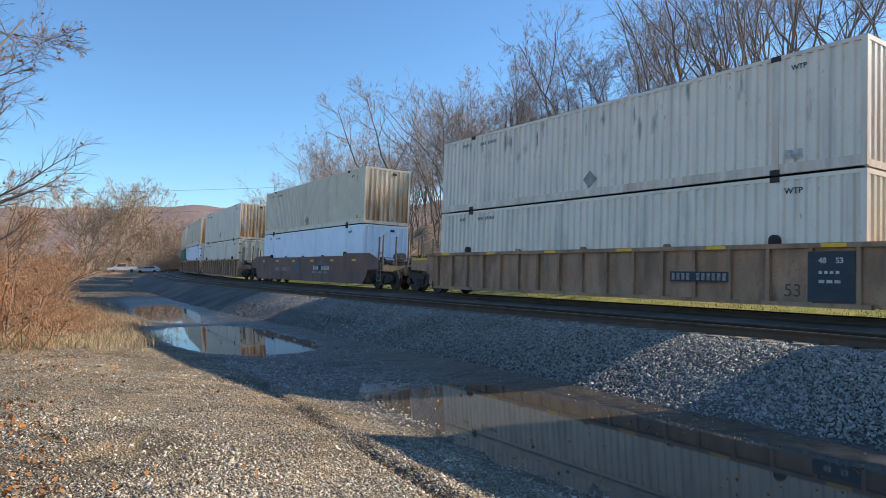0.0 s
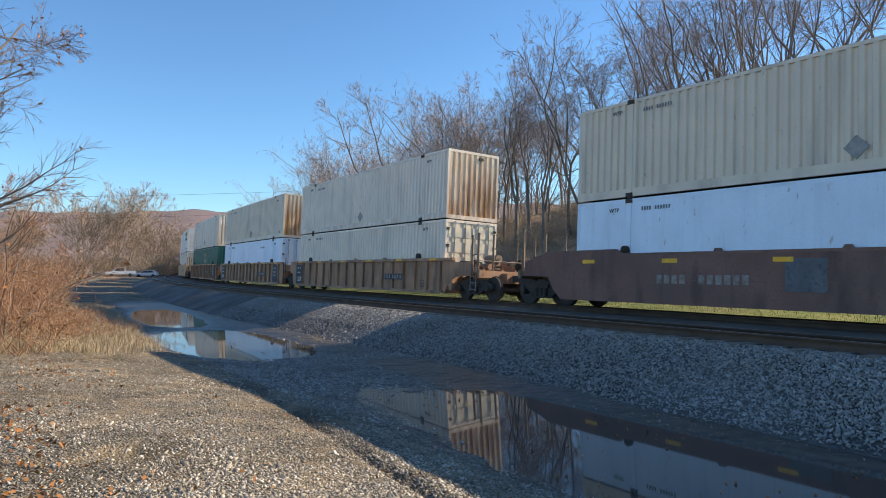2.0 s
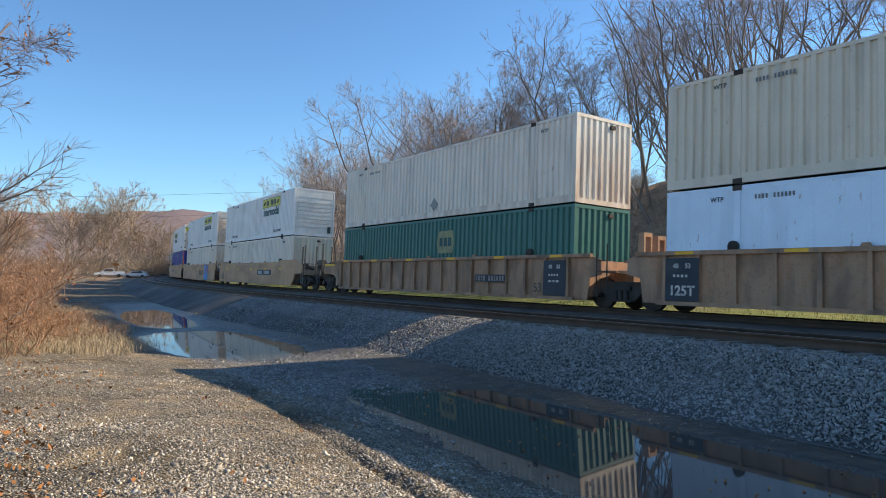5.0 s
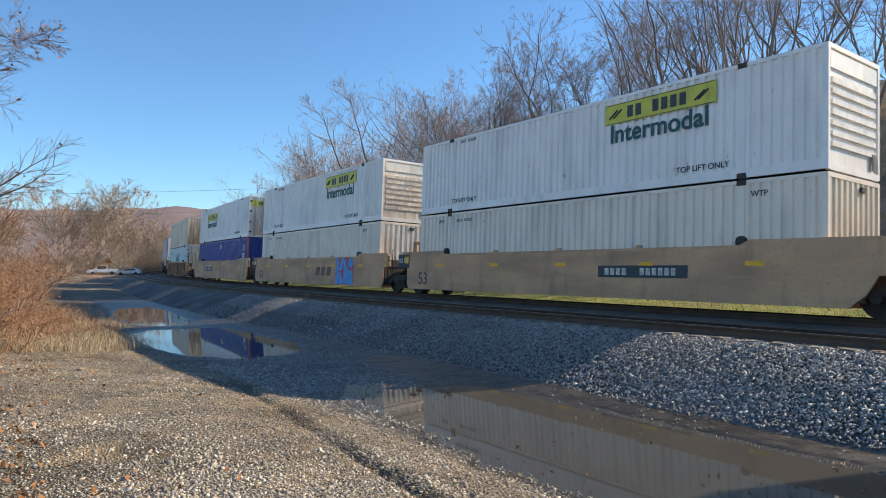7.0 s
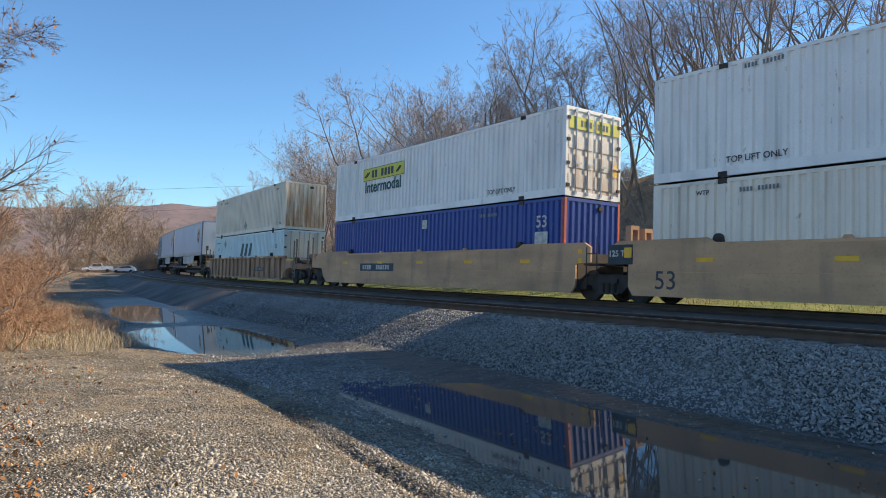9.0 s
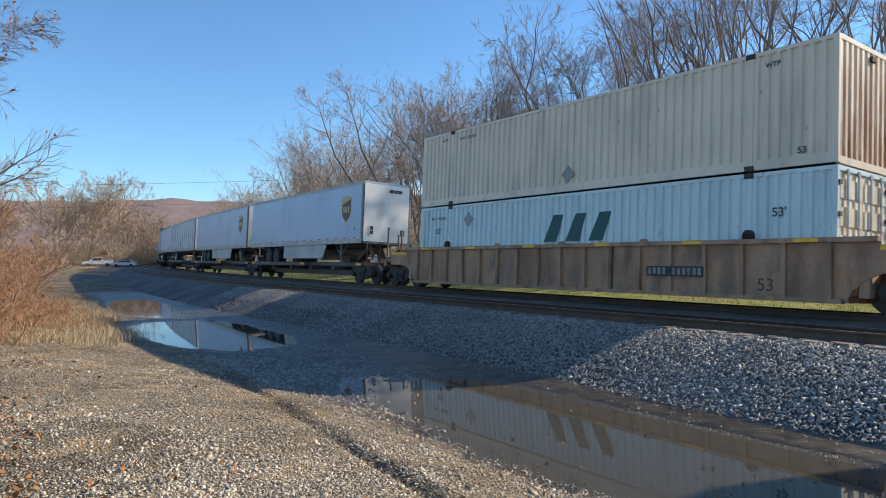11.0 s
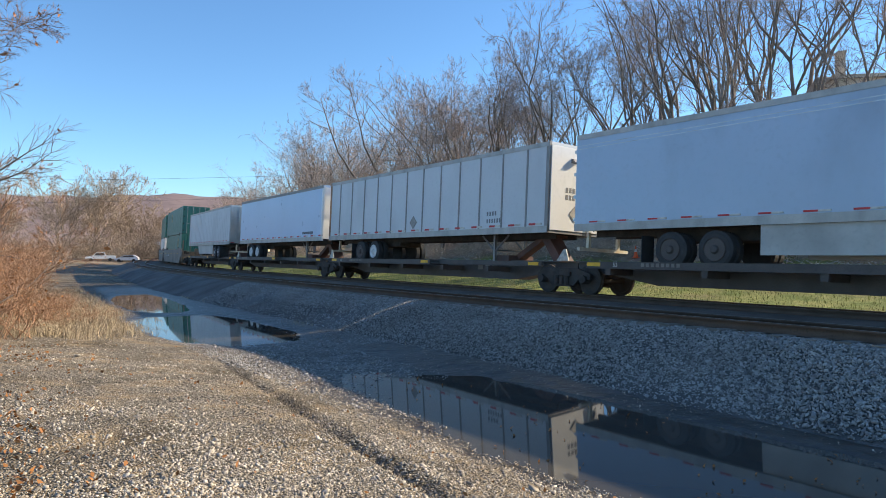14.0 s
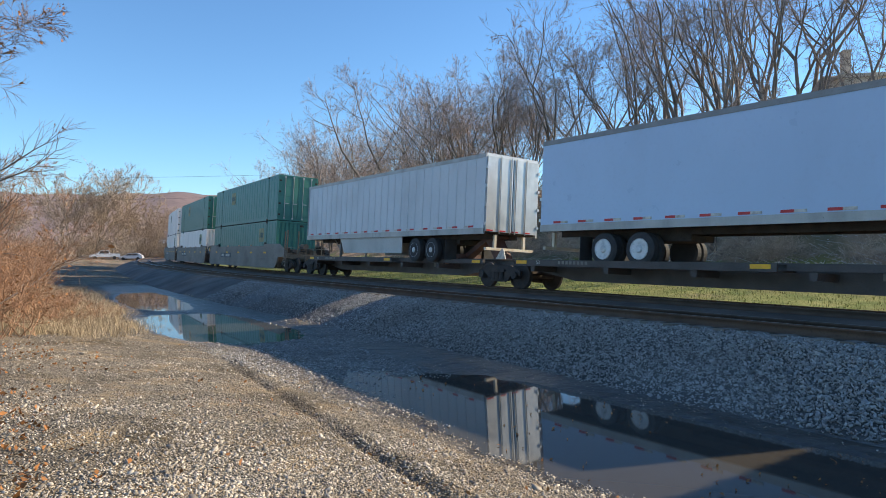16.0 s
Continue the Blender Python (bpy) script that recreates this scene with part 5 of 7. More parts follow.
def trailer(s, style, length, label, flip=False, dx=0.0):
    t = tagged(new("road_trailer"), label, "semi-trailer", "trailers on the train")
    ride(t, s, pose(dx, 0, 0.85, 0, 0, 180 if flip else 0))
    a, b = -length / 2, length / 2
    z0, z1, w2 = 1.08, 4.07, 1.297
    cam_side = 1 if flip else -1
    th = 0.045 if style == "badge" else 0.07

    def body(bm):
        box(bm, a, b, -w2, w2, z0 + 0.12, z1 - 0.10)
        box(bm, a + 0.02, b - 0.02, -w2 + 0.05, w2 - 0.05, z1 - 0.10, z1)
    skin = {"badge": M_SILVER, "plain": M_SKY_WHITE}.get(style, M_TRAILER)
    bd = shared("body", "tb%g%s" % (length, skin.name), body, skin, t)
    for side in (-1, 1):
        y = side * w2
        shared("top_rail", "tr%g%d%s" % (length, side, style == "plain"), lambda bm: box(bm, a, b, min(y, y + side * 0.018), max(y, y + side * 0.018), z1 - 0.17, z1 - 0.02), M_POST if style == "plain" else M_RAIL, bd)
        shared("bottom_rail", "br%g%d" % (length, side), lambda bm: (box(bm, a, b, min(y - side * 0.06, y + side * 0.02), max(y - side * 0.06, y + side * 0.02), z0, z0 + 0.22), [box(bm, x, x + 0.018, min(y, y + side * 0.026), max(y, y + side * 0.026), z0 + 0.08, z0 + 0.11) for x in np.arange(a + 0.2, b, 0.3)]), M_RAIL, bd)
        for x in np.arange(a + 0.6, b - 0.3, 1.05):
            shared("tape", "tp%d%g" % (side, th), lambda bm: box(bm, 0, 0.32, min(y, y + side * 0.022), max(y, y + side * 0.022), z0 + 0.25, z0 + 0.25 + th), M_REDMARK, bd, "red reflective tape", pose(float(x), 0, 0))
            shared("tape", "tw%d%g" % (side, th), lambda bm: box(bm, 0.32, 0.6, min(y, y + side * 0.022), max(y, y + side * 0.022), z0 + 0.25, z0 + 0.25 + th), M_MARK, bd, "white reflective tape", pose(float(x), 0, 0))
        if style == "panels":
            for k in range(1, 13):
                shared("post", "po%d" % side, lambda bm: box(bm, -0.036, 0.036, min(y, y + side * 0.02), max(y, y + side * 0.02), z0 + 0.22, z1 - 0.17), M_POST, bd, "", pose(-6.98 + 1.275 * (k - 1), 0, 0))
        if style == "ribbed":
            for k in range(1, 27):
                shared("post", "pn%d" % side, lambda bm: box(bm, -0.025, 0.025, min(y, y + side * 0.014), max(y, y + side * 0.014), z0 + 0.22, z1 - 0.2), M_TRAILER, bd, "", pose(a + k * length / 27, 0, 0))
        if style in ("badge", "ribbed"):
            shared("skirt", "sk%d" % side, lambda bm: prism(bm, [(-2.2, z0 - 0.72), (3.5, z0 - 0.72), (3.95, z0 + 0.0), (-2.2, z0 + 0.0)], side * 1.20 - 0.02, side * 1.20 + 0.02), M_SKIRT, t, "dull white side skirt")
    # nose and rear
    shared("nose_panel", "nop", lambda bm: box(bm, 0, 0.05, -1.22, 1.22, z0 + 0.1, z1 - 0.12), M_NOSE_SUNLIT, t, "", pose(b, 0, 0))
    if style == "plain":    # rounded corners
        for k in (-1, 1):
            shared("nose_corner", "nc%d" % k, lambda bm: prism_up(bm, [(-0.14, k * 1.20), (0.052, k * 1.20), (0.045, k * 1.25), (0.02, k * 1.285), (-0.02, k * 1.305), (-0.14, k * 1.305)], z0, z1 - 0.04), M_NOSE_SUNLIT, t, "", pose(b, 0, 0))
        for y0, za, zb in ((0.45, 1.55, 1.9), (0.45, 2.0, 2.2), (0.9, 1.5, 1.75)):
            shared("nose_panel", "npl%g" % za, lambda bm: box(bm, 0.05, 0.068, y0 - 0.09, y0 + 0.09, za, zb), M_INK, t, "dark vent panel", pose(b, 0, 0))
        shared("nose_fittings", "nfl", lambda bm: prism(bm, [(0.05, 3.38), (0.24, 3.42), (0.20, 3.54), (0.05, 3.58)], 0.1, 0.5), M_RAIL, t, "", pose(b, 0, 0))
    else:
        shared("nose_frame", "no", lambda bm: (box(bm, -0.12, 0.02, -1.31, -1.22, z0, z1 - 0.02), box(bm, -0.12, 0.02, 1.22, 1.31, z0, z1 - 0.02), box(bm, -0.1, 0.02, -1.3, 1.3, z0, z0 + 0.14)), M_POST, t, "", pose(b, 0, 0))
    if style == "badge":
        for y0, y1, za, zb in ((0.05, 0.85, 3.55, 3.78), (-0.95, -0.68, 1.5, 1.95), (0.72, 1.05, 1.48, 1.85)):
            fr = shared("nose_box", "nb%g" % y0, lambda bm: [box(bm, 0.05, 0.075, *q) for q in ((y0, y1, za, za + 0.04), (y0, y1, zb - 0.04, zb), (y0, y0 + 0.04, za + 0.04, zb - 0.04), (y1 - 0.04, y1, za + 0.04, zb - 0.04))], M_WHITE, t, "white framed recess", pose(b, 0, 0))
            shared("recess", "nbr%g" % y0, lambda bm: box(bm, 0.05, 0.056, y0 + 0.04, y1 - 0.04, za + 0.04, zb - 0.04), M_INK, fr)
            shared("plug", "nbp%g" % y0, lambda bm: (rod(bm, (0.056, y0 * 0.6 + y1 * 0.4, (za + zb) / 2), (0.09, y0 * 0.6 + y1 * 0.4, (za + zb) / 2), 0.035, 8), rod(bm, (0.056, y0 * 0.35 + y1 * 0.65, (za + zb) / 2 - 0.02), (0.09, y0 * 0.35 + y1 * 0.65, (za + zb) / 2 - 0.02), 0.03, 8)), M_RAIL, fr)
    elif style == "panels":
        shared("placard_holder", "dia", placard, M_GRIT, t, "grey diamond placard holder", pose(b + 0.054, -0.1, 1.75, 0, 0, 90))
        shared("stencil", "nst", lambda bm: ([box(bm, -0.45 + k * 0.16, -0.35 + k * 0.16, -0.003, 0.003, 0.2, 0.36) for k in range(4)], [box(bm, -0.45 + k * 0.16, -0.35 + k * 0.16, -0.003, 0.003, -0.04, 0.12) for k in range(6)]), M_STENCIL, t, "dark stencilled code", pose(b + 0.054, -0.1, 2.25, 0, 0, 90))
        shared("nose_fittings", "nf", lambda bm: (prism(bm, [(0.05, 3.45), (0.22, 3.48), (0.14, 3.58), (0.05, 3.60)], -0.34, -0.08), box(bm, 0.05, 0.10, 0.70, 0.86, 1.45, 1.62), [rod(bm, (0.09, 0.45 + 0.07 * q, 1.85), (0.13, 0.5 + 0.09 * q, 1.4 - 0.06 * q), 0.018, 5) for q in range(4)], rod(bm, (0.09, 0.42, 1.86), (0.09, 0.74, 1.86), 0.035, 6)), M_POST, t, "", pose(b, 0, 0))
    for k in (-1, 1):
        shared("rear_door", "rd%d" % k, lambda bm: (box(bm, -0.05, 0, min(k * 0.02, k * 1.24), max(k * 0.02, k * 1.24), z0 + 0.1, z1 - 0.12), [rod(bm, (-0.08, k * q, z0 + 0.05), (-0.08, k * q, z1 - 0.1), 0.02, 6) for q in (0.12, 0.62)], [box(bm, -0.09, 0.0, min(k * 1.2, k * 1.29), max(k * 1.2, k * 1.29), zz, zz + 0.1) for zz in (1.4, 2.1, 2.8, 3.5)]), M_ALU, t, "", pose(a, 0, 0))
    if style == "panels":
        for k in (-1, 1):
            shared("rear_post", "rp%d" % k, lambda bm: box(bm, -0.06, 0.10, min(k * 1.24, k * 1.315), max(k * 1.24, k * 1.315), z0 - 0.05, z1 - 0.03), M_BROWN, t, "rusty corner post", pose(a, 0, 0))
    shared("rear_tape", "rt", lambda bm: bar_row(bm, 4, 0.3, 0.05, 0.3), M_REDMARK, t, "", pose(a - 0.06, 1.2, z0 + 0.12, 0, 0, -90))
    shared("rear_guard", "rg", lambda bm: (box(bm, -0.06, 0.06, -1.15, 1.15, 0.5, 0.6), box(bm, -0.05, 0.05, -0.75, -0.65, 0.6, z0), box(bm, -0.05, 0.05, 0.65, 0.75, 0.6, z0)), M_CREAM, t, "", pose(a + 0.06, 0, 0))
    # underframe, legs, wheels
    shared("underframe", "uf%g" % length, lambda bm: (box(bm, a + 0.2, b - 0.4, -0.5, -0.42, z0 - 0.14, z0 + 0.12), box(bm, a + 0.2, b - 0.4, 0.42, 0.5, z0 - 0.14, z0 + 0.12), box(bm, -5.6, -2.2, -0.55, 0.55, z0 - 0.32, z0 - 0.14), box(bm, a + 0.1, b - 0.1, -1.25, 1.25, z0 + 0.06, z0 + 0.12)), M_IRON, t)
    lx = length / 2 - 3.25
    shared("landing_gear", "lg_", lambda bm: [f for y in (-0.75, 0.75) for f in (box(bm, -0.05, 0.05, y - 0.05, y + 0.05, 0.10, z0 + 0.1), box(bm, -0.16, 0.16, y - 0.14, y + 0.14, 0.06, 0.10), rod(bm, (-0.75, y, z0), (0, y, 0.5), 0.035, 6), rod(bm, (0.75, y, z0), (0, y, 0.5), 0.035, 6))] + [rod(bm, (0, -0.75, 0.55), (0, 0.75, 0.55), 0.03, 6)], M_POST if style == "badge" else M_IRON, t, "", pose(lx, 0, 0))
    for x in (-4.65, -3.35):
        for side in (-1, 1):
            wh = new("wheel")
            wh.parent = t
            wh.matrix_local = pose(x, side * 1.02, 0.50)
            shared("tyre", "ty", lambda bm: [lathe(bm, [(o - 0.13, 0.30), (o - 0.13, 0.42), (o - 0.09, 0.485), (o + 0.09, 0.485), (o + 0.13, 0.42), (o + 0.13, 0.30)], 28) for o in (-0.14, 0.16)], M_TYRE, wh, smooth=False)
            dull = style == "badge" or (style == "panels" and x < -4)
            rim = shared("rim", "ri%d%s" % (side, dull), lambda bm: (lathe(bm, [(side * 0.275, 0.31), (side * 0.30, 0.30), (side * 0.20, 0.26), (side * 0.17, 0.14), (side * 0.30, 0.11), (side * 0.33, 0.08), (side * 0.33, 0.01)], 24)), M_BLACK if dull else M_RIM, wh)
            shared("hub_bolts", "hb%d" % side, lambda bm: [rod(bm, (0.2 * math.cos(k * math.tau / 8), side * 0.17, 0.2 * math.sin(k * math.tau / 8)), (0.2 * math.cos(k * math.tau / 8), side * 0.215, 0.2 * math.sin(k * math.tau / 8)), 0.018, 6) for k in range(8)], M_INK, wh)
    for side in (-1, 1):
        shared("mud_flap", "mf%d" % side, lambda bm: box(bm, -0.01, 0.01, min(side * 0.7, side * 1.25), max(side * 0.7, side * 1.25), 0.12, 0.9), M_TYRE, t, "", pose(-5.6, 0, 0))
    y = cam_side * (w2 + 0.004)
    if style == "badge":
        bg = shared("emblem", "shield", lambda bm: prism(bm, [(-0.53, 0.58), (-0.25, 0.68), (0.25, 0.68), (0.53, 0.58), (0.53, -0.1), (0.42, -0.38), (0.0, -0.68), (-0.42, -0.38), (-0.53, -0.1)], -0.003, 0.003), M_GOLD, t, "gold and brown shield emblem", pose(6.35, y, 2.76))
        shared("field", "shieldb", lambda bm: (prism(bm, [(-0.47, 0.25), (0.0, 0.40), (0.47, 0.50), (0.47, -0.1), (0.36, -0.34), (0.0, -0.60), (-0.36, -0.34), (-0.47, -0.1)], -0.003, 0.003)), M_BADGE, bg, "", pose(0, -0.006, 0))
        shared("stroke", "shieldc", lambda bm: [box(bm, x, x + 0.16, -0.003, 0.003, -0.14, 0.16) for x in (-0.33, -0.08, 0.17)], M_GOLD, bg, "", pose(0, -0.012, 0))
        tx = part("lettering", CACHE.setdefault("53tr", letters("53", 0.2, M_INK)), None, t)
        tx.matrix_local = pose(7.3, y, 1.72, 90)
        for zz in (3.60, 3.70):
            shared("seam", "seam%g" % zz, lambda bm: box(bm, a + 0.05, b - 0.05, -0.003, 0.003, 0, 0.02), M_ALU, t, "", pose(0, y, zz))
    if style == "panels":
        shared("stencil", "tst", lambda bm: (bar_row(bm, 4, 0.08, 0.15, 0.07), [box(bm, k * 0.14, 0.07 + k * 0.14, -0.003, 0.003, -0.26, -0.11) for k in range(6)]), M_STENCIL, t, "dark stencilled code", pose(4.95, y - 0.002, 1.75))
        shared("placard_holder", "dia", placard, M_GRIT, t, "grey diamond placard holder", pose(0.0, y, 1.70))
    if style == "plain":
        shared("stencil", "tst2", lambda bm: [box(bm, k * 0.14, 0.1 + k * 0.14, -0.003, 0.003, 0, 0.13) for k in range(11)], M_INK, t, "dark stencilled code", pose(4.6, y, 1.48))
    return t


for k in range(5):
    spine_car(S["T1"] + 17.33 * k, "end" if k == 0 else "joint", "end" if k == 4 else "joint")
trailer(192.82, "badge", 16.15, "silver-white road trailer with a gold shield emblem and side skirt")
trailer(210.08, "badge", 16.15, "silver-white road trailer with a gold shield emblem and side skirt")
trailer(227.41, "panels", 16.15, "white sheet-and-post road trailer with grey seams")
trailer(243.85, "plain", 14.63, "plain smooth white road trailer, shorter than the rest")
trailer(262.21, "ribbed", 16.15, "white ribbed road trailer with skirt and rear doors", True)

# ---- trees, shrubs and grass ----
def tubes(segs, n):
    """Tapered tubes from rows of x, y, z, r, x, y, z, r."""
    a = np.asarray(segs, float)
    p0, r0, p1, r1 = a[:, 0:3], a[:, 3], a[:, 4:7], a[:, 7]
    d = p1 - p0
    d /= np.linalg.norm(d, axis=1, keepdims=True) + 1e-9
    ref = np.where(np.abs(d[:, 2:3]) > 0.9, np.array([[1.0, 0, 0]]), np.array([[0, 0, 1.0]]))
    u = np.cross(d, ref)
    u /= np.linalg.norm(u, axis=1, keepdims=True) + 1e-9
    v = np.cross(d, u)
    ang = np.arange(n) * math.tau / n
    ring = u[:, None] * np.cos(ang)[None, :, None] + v[:, None] * np.sin(ang)[None, :, None]
    V = np.concatenate([p0[:, None] + ring * r0[:, None, None], p1[:, None] + ring * r1[:, None, None]], 1).reshape(-1, 3)
    b = (np.arange(len(a)) * 2 * n)[:, None]
    k = np.arange(n)[None]
    F = np.stack([b + k, b + (k + 1) % n, b + n + (k + 1) % n, b + n + k], 2).reshape(-1, 4)
    return V, F


def ribbons(segs):
    """The finest twigs, thinner than can be told round from flat: one tapered face each, turned at random."""
    a = np.asarray(segs, float)
    p0, r0, p1, r1 = a[:, 0:3], a[:, 3:4], a[:, 4:7], a[:, 7:8]
    u = np.cross(p1 - p0, np.random.RandomState(len(a)).normal(0, 1, (len(a), 3)))
    u /= np.linalg.norm(u, axis=1, keepdims=True) + 1e-9
    V = np.stack([p0 - u * r0, p0 + u * r0, p1 + u * r1, p1 - u * r1], 1).reshape(-1, 3)
    return V, np.arange(4 * len(a)).reshape(-1, 4)


def limb(rng, p, d, length, r, steps, bend, lift, taper=0.8):
    """A crooked shoot: its points, directions and radii."""
    out = []
    for k in range(steps):
        d = d + rng.normal(0, bend, 3) + np.array([0, 0, lift])
        d /= np.linalg.norm(d)
        q = p + d * length / steps
        r1 = r * (1 - taper * (k + 1) / steps)
        r0 = r * (1 - taper * k / steps)
        out.append((p, r0, q, r1, d))
        p = q
    return out


def side_dir(rng, d, angle):
    a = rng.normal(0, 1, 3)
    a -= d * (a @ d)
    a /= np.linalg.norm(a) + 1e-9
    return d * math.cos(angle) + a * math.sin(angle)


def grow(seed, height, stems=1, spread=0.28, crown_from=0.35, dense=1.0, twig=0.010, rise=0.07, foot_r=0.0125):
    """A bare tree: foot, leaders, boughs, branches, twigs and shoots. Its tip stands at the given height."""
    rng = np.random.RandomState(seed)
    thick, thin, tips = [], [], []
    steps, bends = (5, 9, 6, 3, 2, 1), (0.06, 0.15, 0.14, 0.14, 0.15, 0.15)
    kids = (0, 8.5 * dense, 6.5 * dense, 5.5 * dense, 3.8 * dense)
    ratio = (0, spread * 2.0, 0.56, 0.56, 0.66)

    def shoot(p, d, length, r, level):
        l = limb(rng, p, d, length, r, steps[level], bends[level], rise if level < 2 else rise * 0.45, 0.35 if level == 0 else 0.78)
        (thick if level < 3 else thin).extend((*a, r0, *b, r1) for a, r0, b, r1, _ in l)
        if level >= 4:
            tips.append(l[-1][2])
        if level == 0 or level > 4:
            return l
        for _ in range(max(2, rng.poisson(kids[level]))):
            f = rng.uniform(0.12 if level > 1 else 0.2, 1.0) ** 0.8
            k = min(len(l) - 1, int(f * len(l)))
            a, r0, b, r1, dd = l[k]
            w = f * len(l) - k
            size = length * ratio[level] * (1.15 - 0.62 * f) * rng.uniform(0.6, 1.2)
            floor_r = twig * (2.6, 2.6, 1.7, 1.2, 0.9)[level]
            shoot(a + (b - a) * w, side_dir(rng, dd, rng.uniform(0.45, 1.0) if level == 1 else rng.uniform(0.4, 0.85)), size, max(floor_r, r0 * 0.5 if level < 3 else 0), level + 1)
        return l
    for st in range(stems):
        lean = 0.07 + 0.12 * (stems > 1)
        d = np.array([rng.normal(0, lean), rng.normal(0, lean), 1.0])
        d /= np.linalg.norm(d)
        h = height * rng.uniform(0.82, 1.0)
        r_foot = height * foot_r / stems ** 0.4
        foot = shoot(np.array([rng.normal(0, 0.06 * (stems > 1)), rng.normal(0, 0.06 * (stems > 1)), -0.3]), d, h * rng.uniform(0.85, 1.1) * crown_from, r_foot, 0)
        for lead in range(rng.randint(2, 4)):
            sg = foot[-1] if lead < 2 else foot[3]
            shoot(sg[2], side_dir(rng, sg[4], rng.uniform(0.1, 0.5)), h * (1.05 - crown_from) * (1.0 if lead == 0 else rng.uniform(0.7, 1.0)), r_foot * rng.uniform(0.5, 0.68), 1)
        for _ in range(2):
            sg = foot[rng.randint(2, 5)]
            shoot(sg[2], side_dir(rng, sg[4], rng.uniform(0.6, 1.1)), h * spread * rng.uniform(0.5, 1.0), r_foot * 0.25, 2)
    k = height / max(b[6] for b in thick + thin)
    size_up = lambda rows: (np.array(rows) * np.array([k, k, k, 1, k, k, k, 1]))
    return size_up(thick), size_up(thin), np.array(tips) * k


def leaves_mesh(name, P, size, rng, material):
    """Small folded leaves, four corners each."""
    n = len(P)
    a, b = rng.normal(0, 1, (n, 3)), rng.normal(0, 1, (n, 3))
    a /= np.linalg.norm(a, axis=1, keepdims=True)
    b -= a * (a * b).sum(1, keepdims=True)
    b /= np.linalg.norm(b, axis=1, keepdims=True)
    s = (size * np.exp(rng.normal(0, 0.3, n)))[:, None]
    c = np.cross(a, b) * s * 0.35
    V = np.stack([P - a * s, P + b * s * 0.55 + c, P + a * s, P - b * s * 0.55 + c], 1).reshape(-1, 3)
    return np_mesh(name, V, np.arange(4 * n).reshape(-1, 4), material)


def make_tree(seed, height, label, stems=1, spread=0.28, crown_from=0.35, dense=1.0, twig=0.010, twig_mat=None, leaves=0, group="bare trees", bark=None, foot_r=0.0125):
    thick, thin, tips = grow(seed, height, stems, spread, crown_from, dense, twig, 0.07, foot_r)
    t = tagged(new("tree"), label, "tree", group)
    tr = part("trunk", np_mesh("trunk", *tubes(thick, 5 if leaves else 4), bark or M_BARK), None, t)
    tr.data.shade_smooth()
    part("crown", np_mesh("crown", *(tubes(thin, 3) if leaves else ribbons(thin)), twig_mat or M_TWIG), None, t)
    if leaves:
        r = np.random.RandomState(seed)
        part("foliage", leaves_mesh("foliage", tips[r.choice(len(tips), min(leaves, len(tips)), False)], 0.032, r, M_LEAF), None, t, "a few dead orange-brown leaves")
    return t


def ground_z(x, y):
    return float(ground_height(np.array([x]), np.array([y]))[0][0])


BARE = "tall leafless grey-brown tree on the wooded bank"
LOWER = "leafless red-brown tree, bushy, on the low end of the bank"
#          stems, spread, crown from, dense
HABIT = ((1, 0.30, 0.34, 1.0), (2, 0.26, 0.45, 0.85), (1, 0.26, 0.40, 1.0), (3, 0.22, 0.48, 0.72), (1, 0.33, 0.28, 1.05), (2, 0.30, 0.22, 0.95), (3, 0.28, 0.2, 0.82))
protos = [make_tree(100 + k, 15.0, BARE if k < 4 else LOWER, *HABIT[k], 0.0066 if k < 4 else 0.0082, M_TWIG if k < 4 else M_TWIG_DIM) for k in range(7)]
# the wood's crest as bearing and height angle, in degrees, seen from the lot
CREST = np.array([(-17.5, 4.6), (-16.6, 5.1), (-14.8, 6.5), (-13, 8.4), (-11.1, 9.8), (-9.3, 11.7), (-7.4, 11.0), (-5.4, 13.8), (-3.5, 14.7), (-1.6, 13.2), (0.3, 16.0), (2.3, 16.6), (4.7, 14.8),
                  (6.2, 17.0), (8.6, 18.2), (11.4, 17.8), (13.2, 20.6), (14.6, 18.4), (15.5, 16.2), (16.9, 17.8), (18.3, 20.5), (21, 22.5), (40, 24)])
rt = random.Random(21)
placed = set()


def bearing_spot(az, a):
    """The place on a bearing that lies a metres beyond the line."""
    d = np.arange(20.0, 260.0, 0.5)
    x, y = d * math.sin(radians(az)), d * math.cos(radians(az))
    off = line_coords(x, y)[1]
    k = int(np.argmin(np.abs(off + a)))
    return float(x[k]), float(y[k])


def plant(x, y, p, size):
    m = Matrix.Translation((x, y, ground_z(x, y))) @ pose(0, 0, 0, rt.uniform(-3, 3), rt.uniform(-3, 3), rt.uniform(0, 360)) @ Matrix.Scale(size, 4)
    if p not in placed:
        placed.add(p)
        protos[p].matrix_basis = m
    else:
        copy_thing(protos[p], Matrix()).matrix_basis = m


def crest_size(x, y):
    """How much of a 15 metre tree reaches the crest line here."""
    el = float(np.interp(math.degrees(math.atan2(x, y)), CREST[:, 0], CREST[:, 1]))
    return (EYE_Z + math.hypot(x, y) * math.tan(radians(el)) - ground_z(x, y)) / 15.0


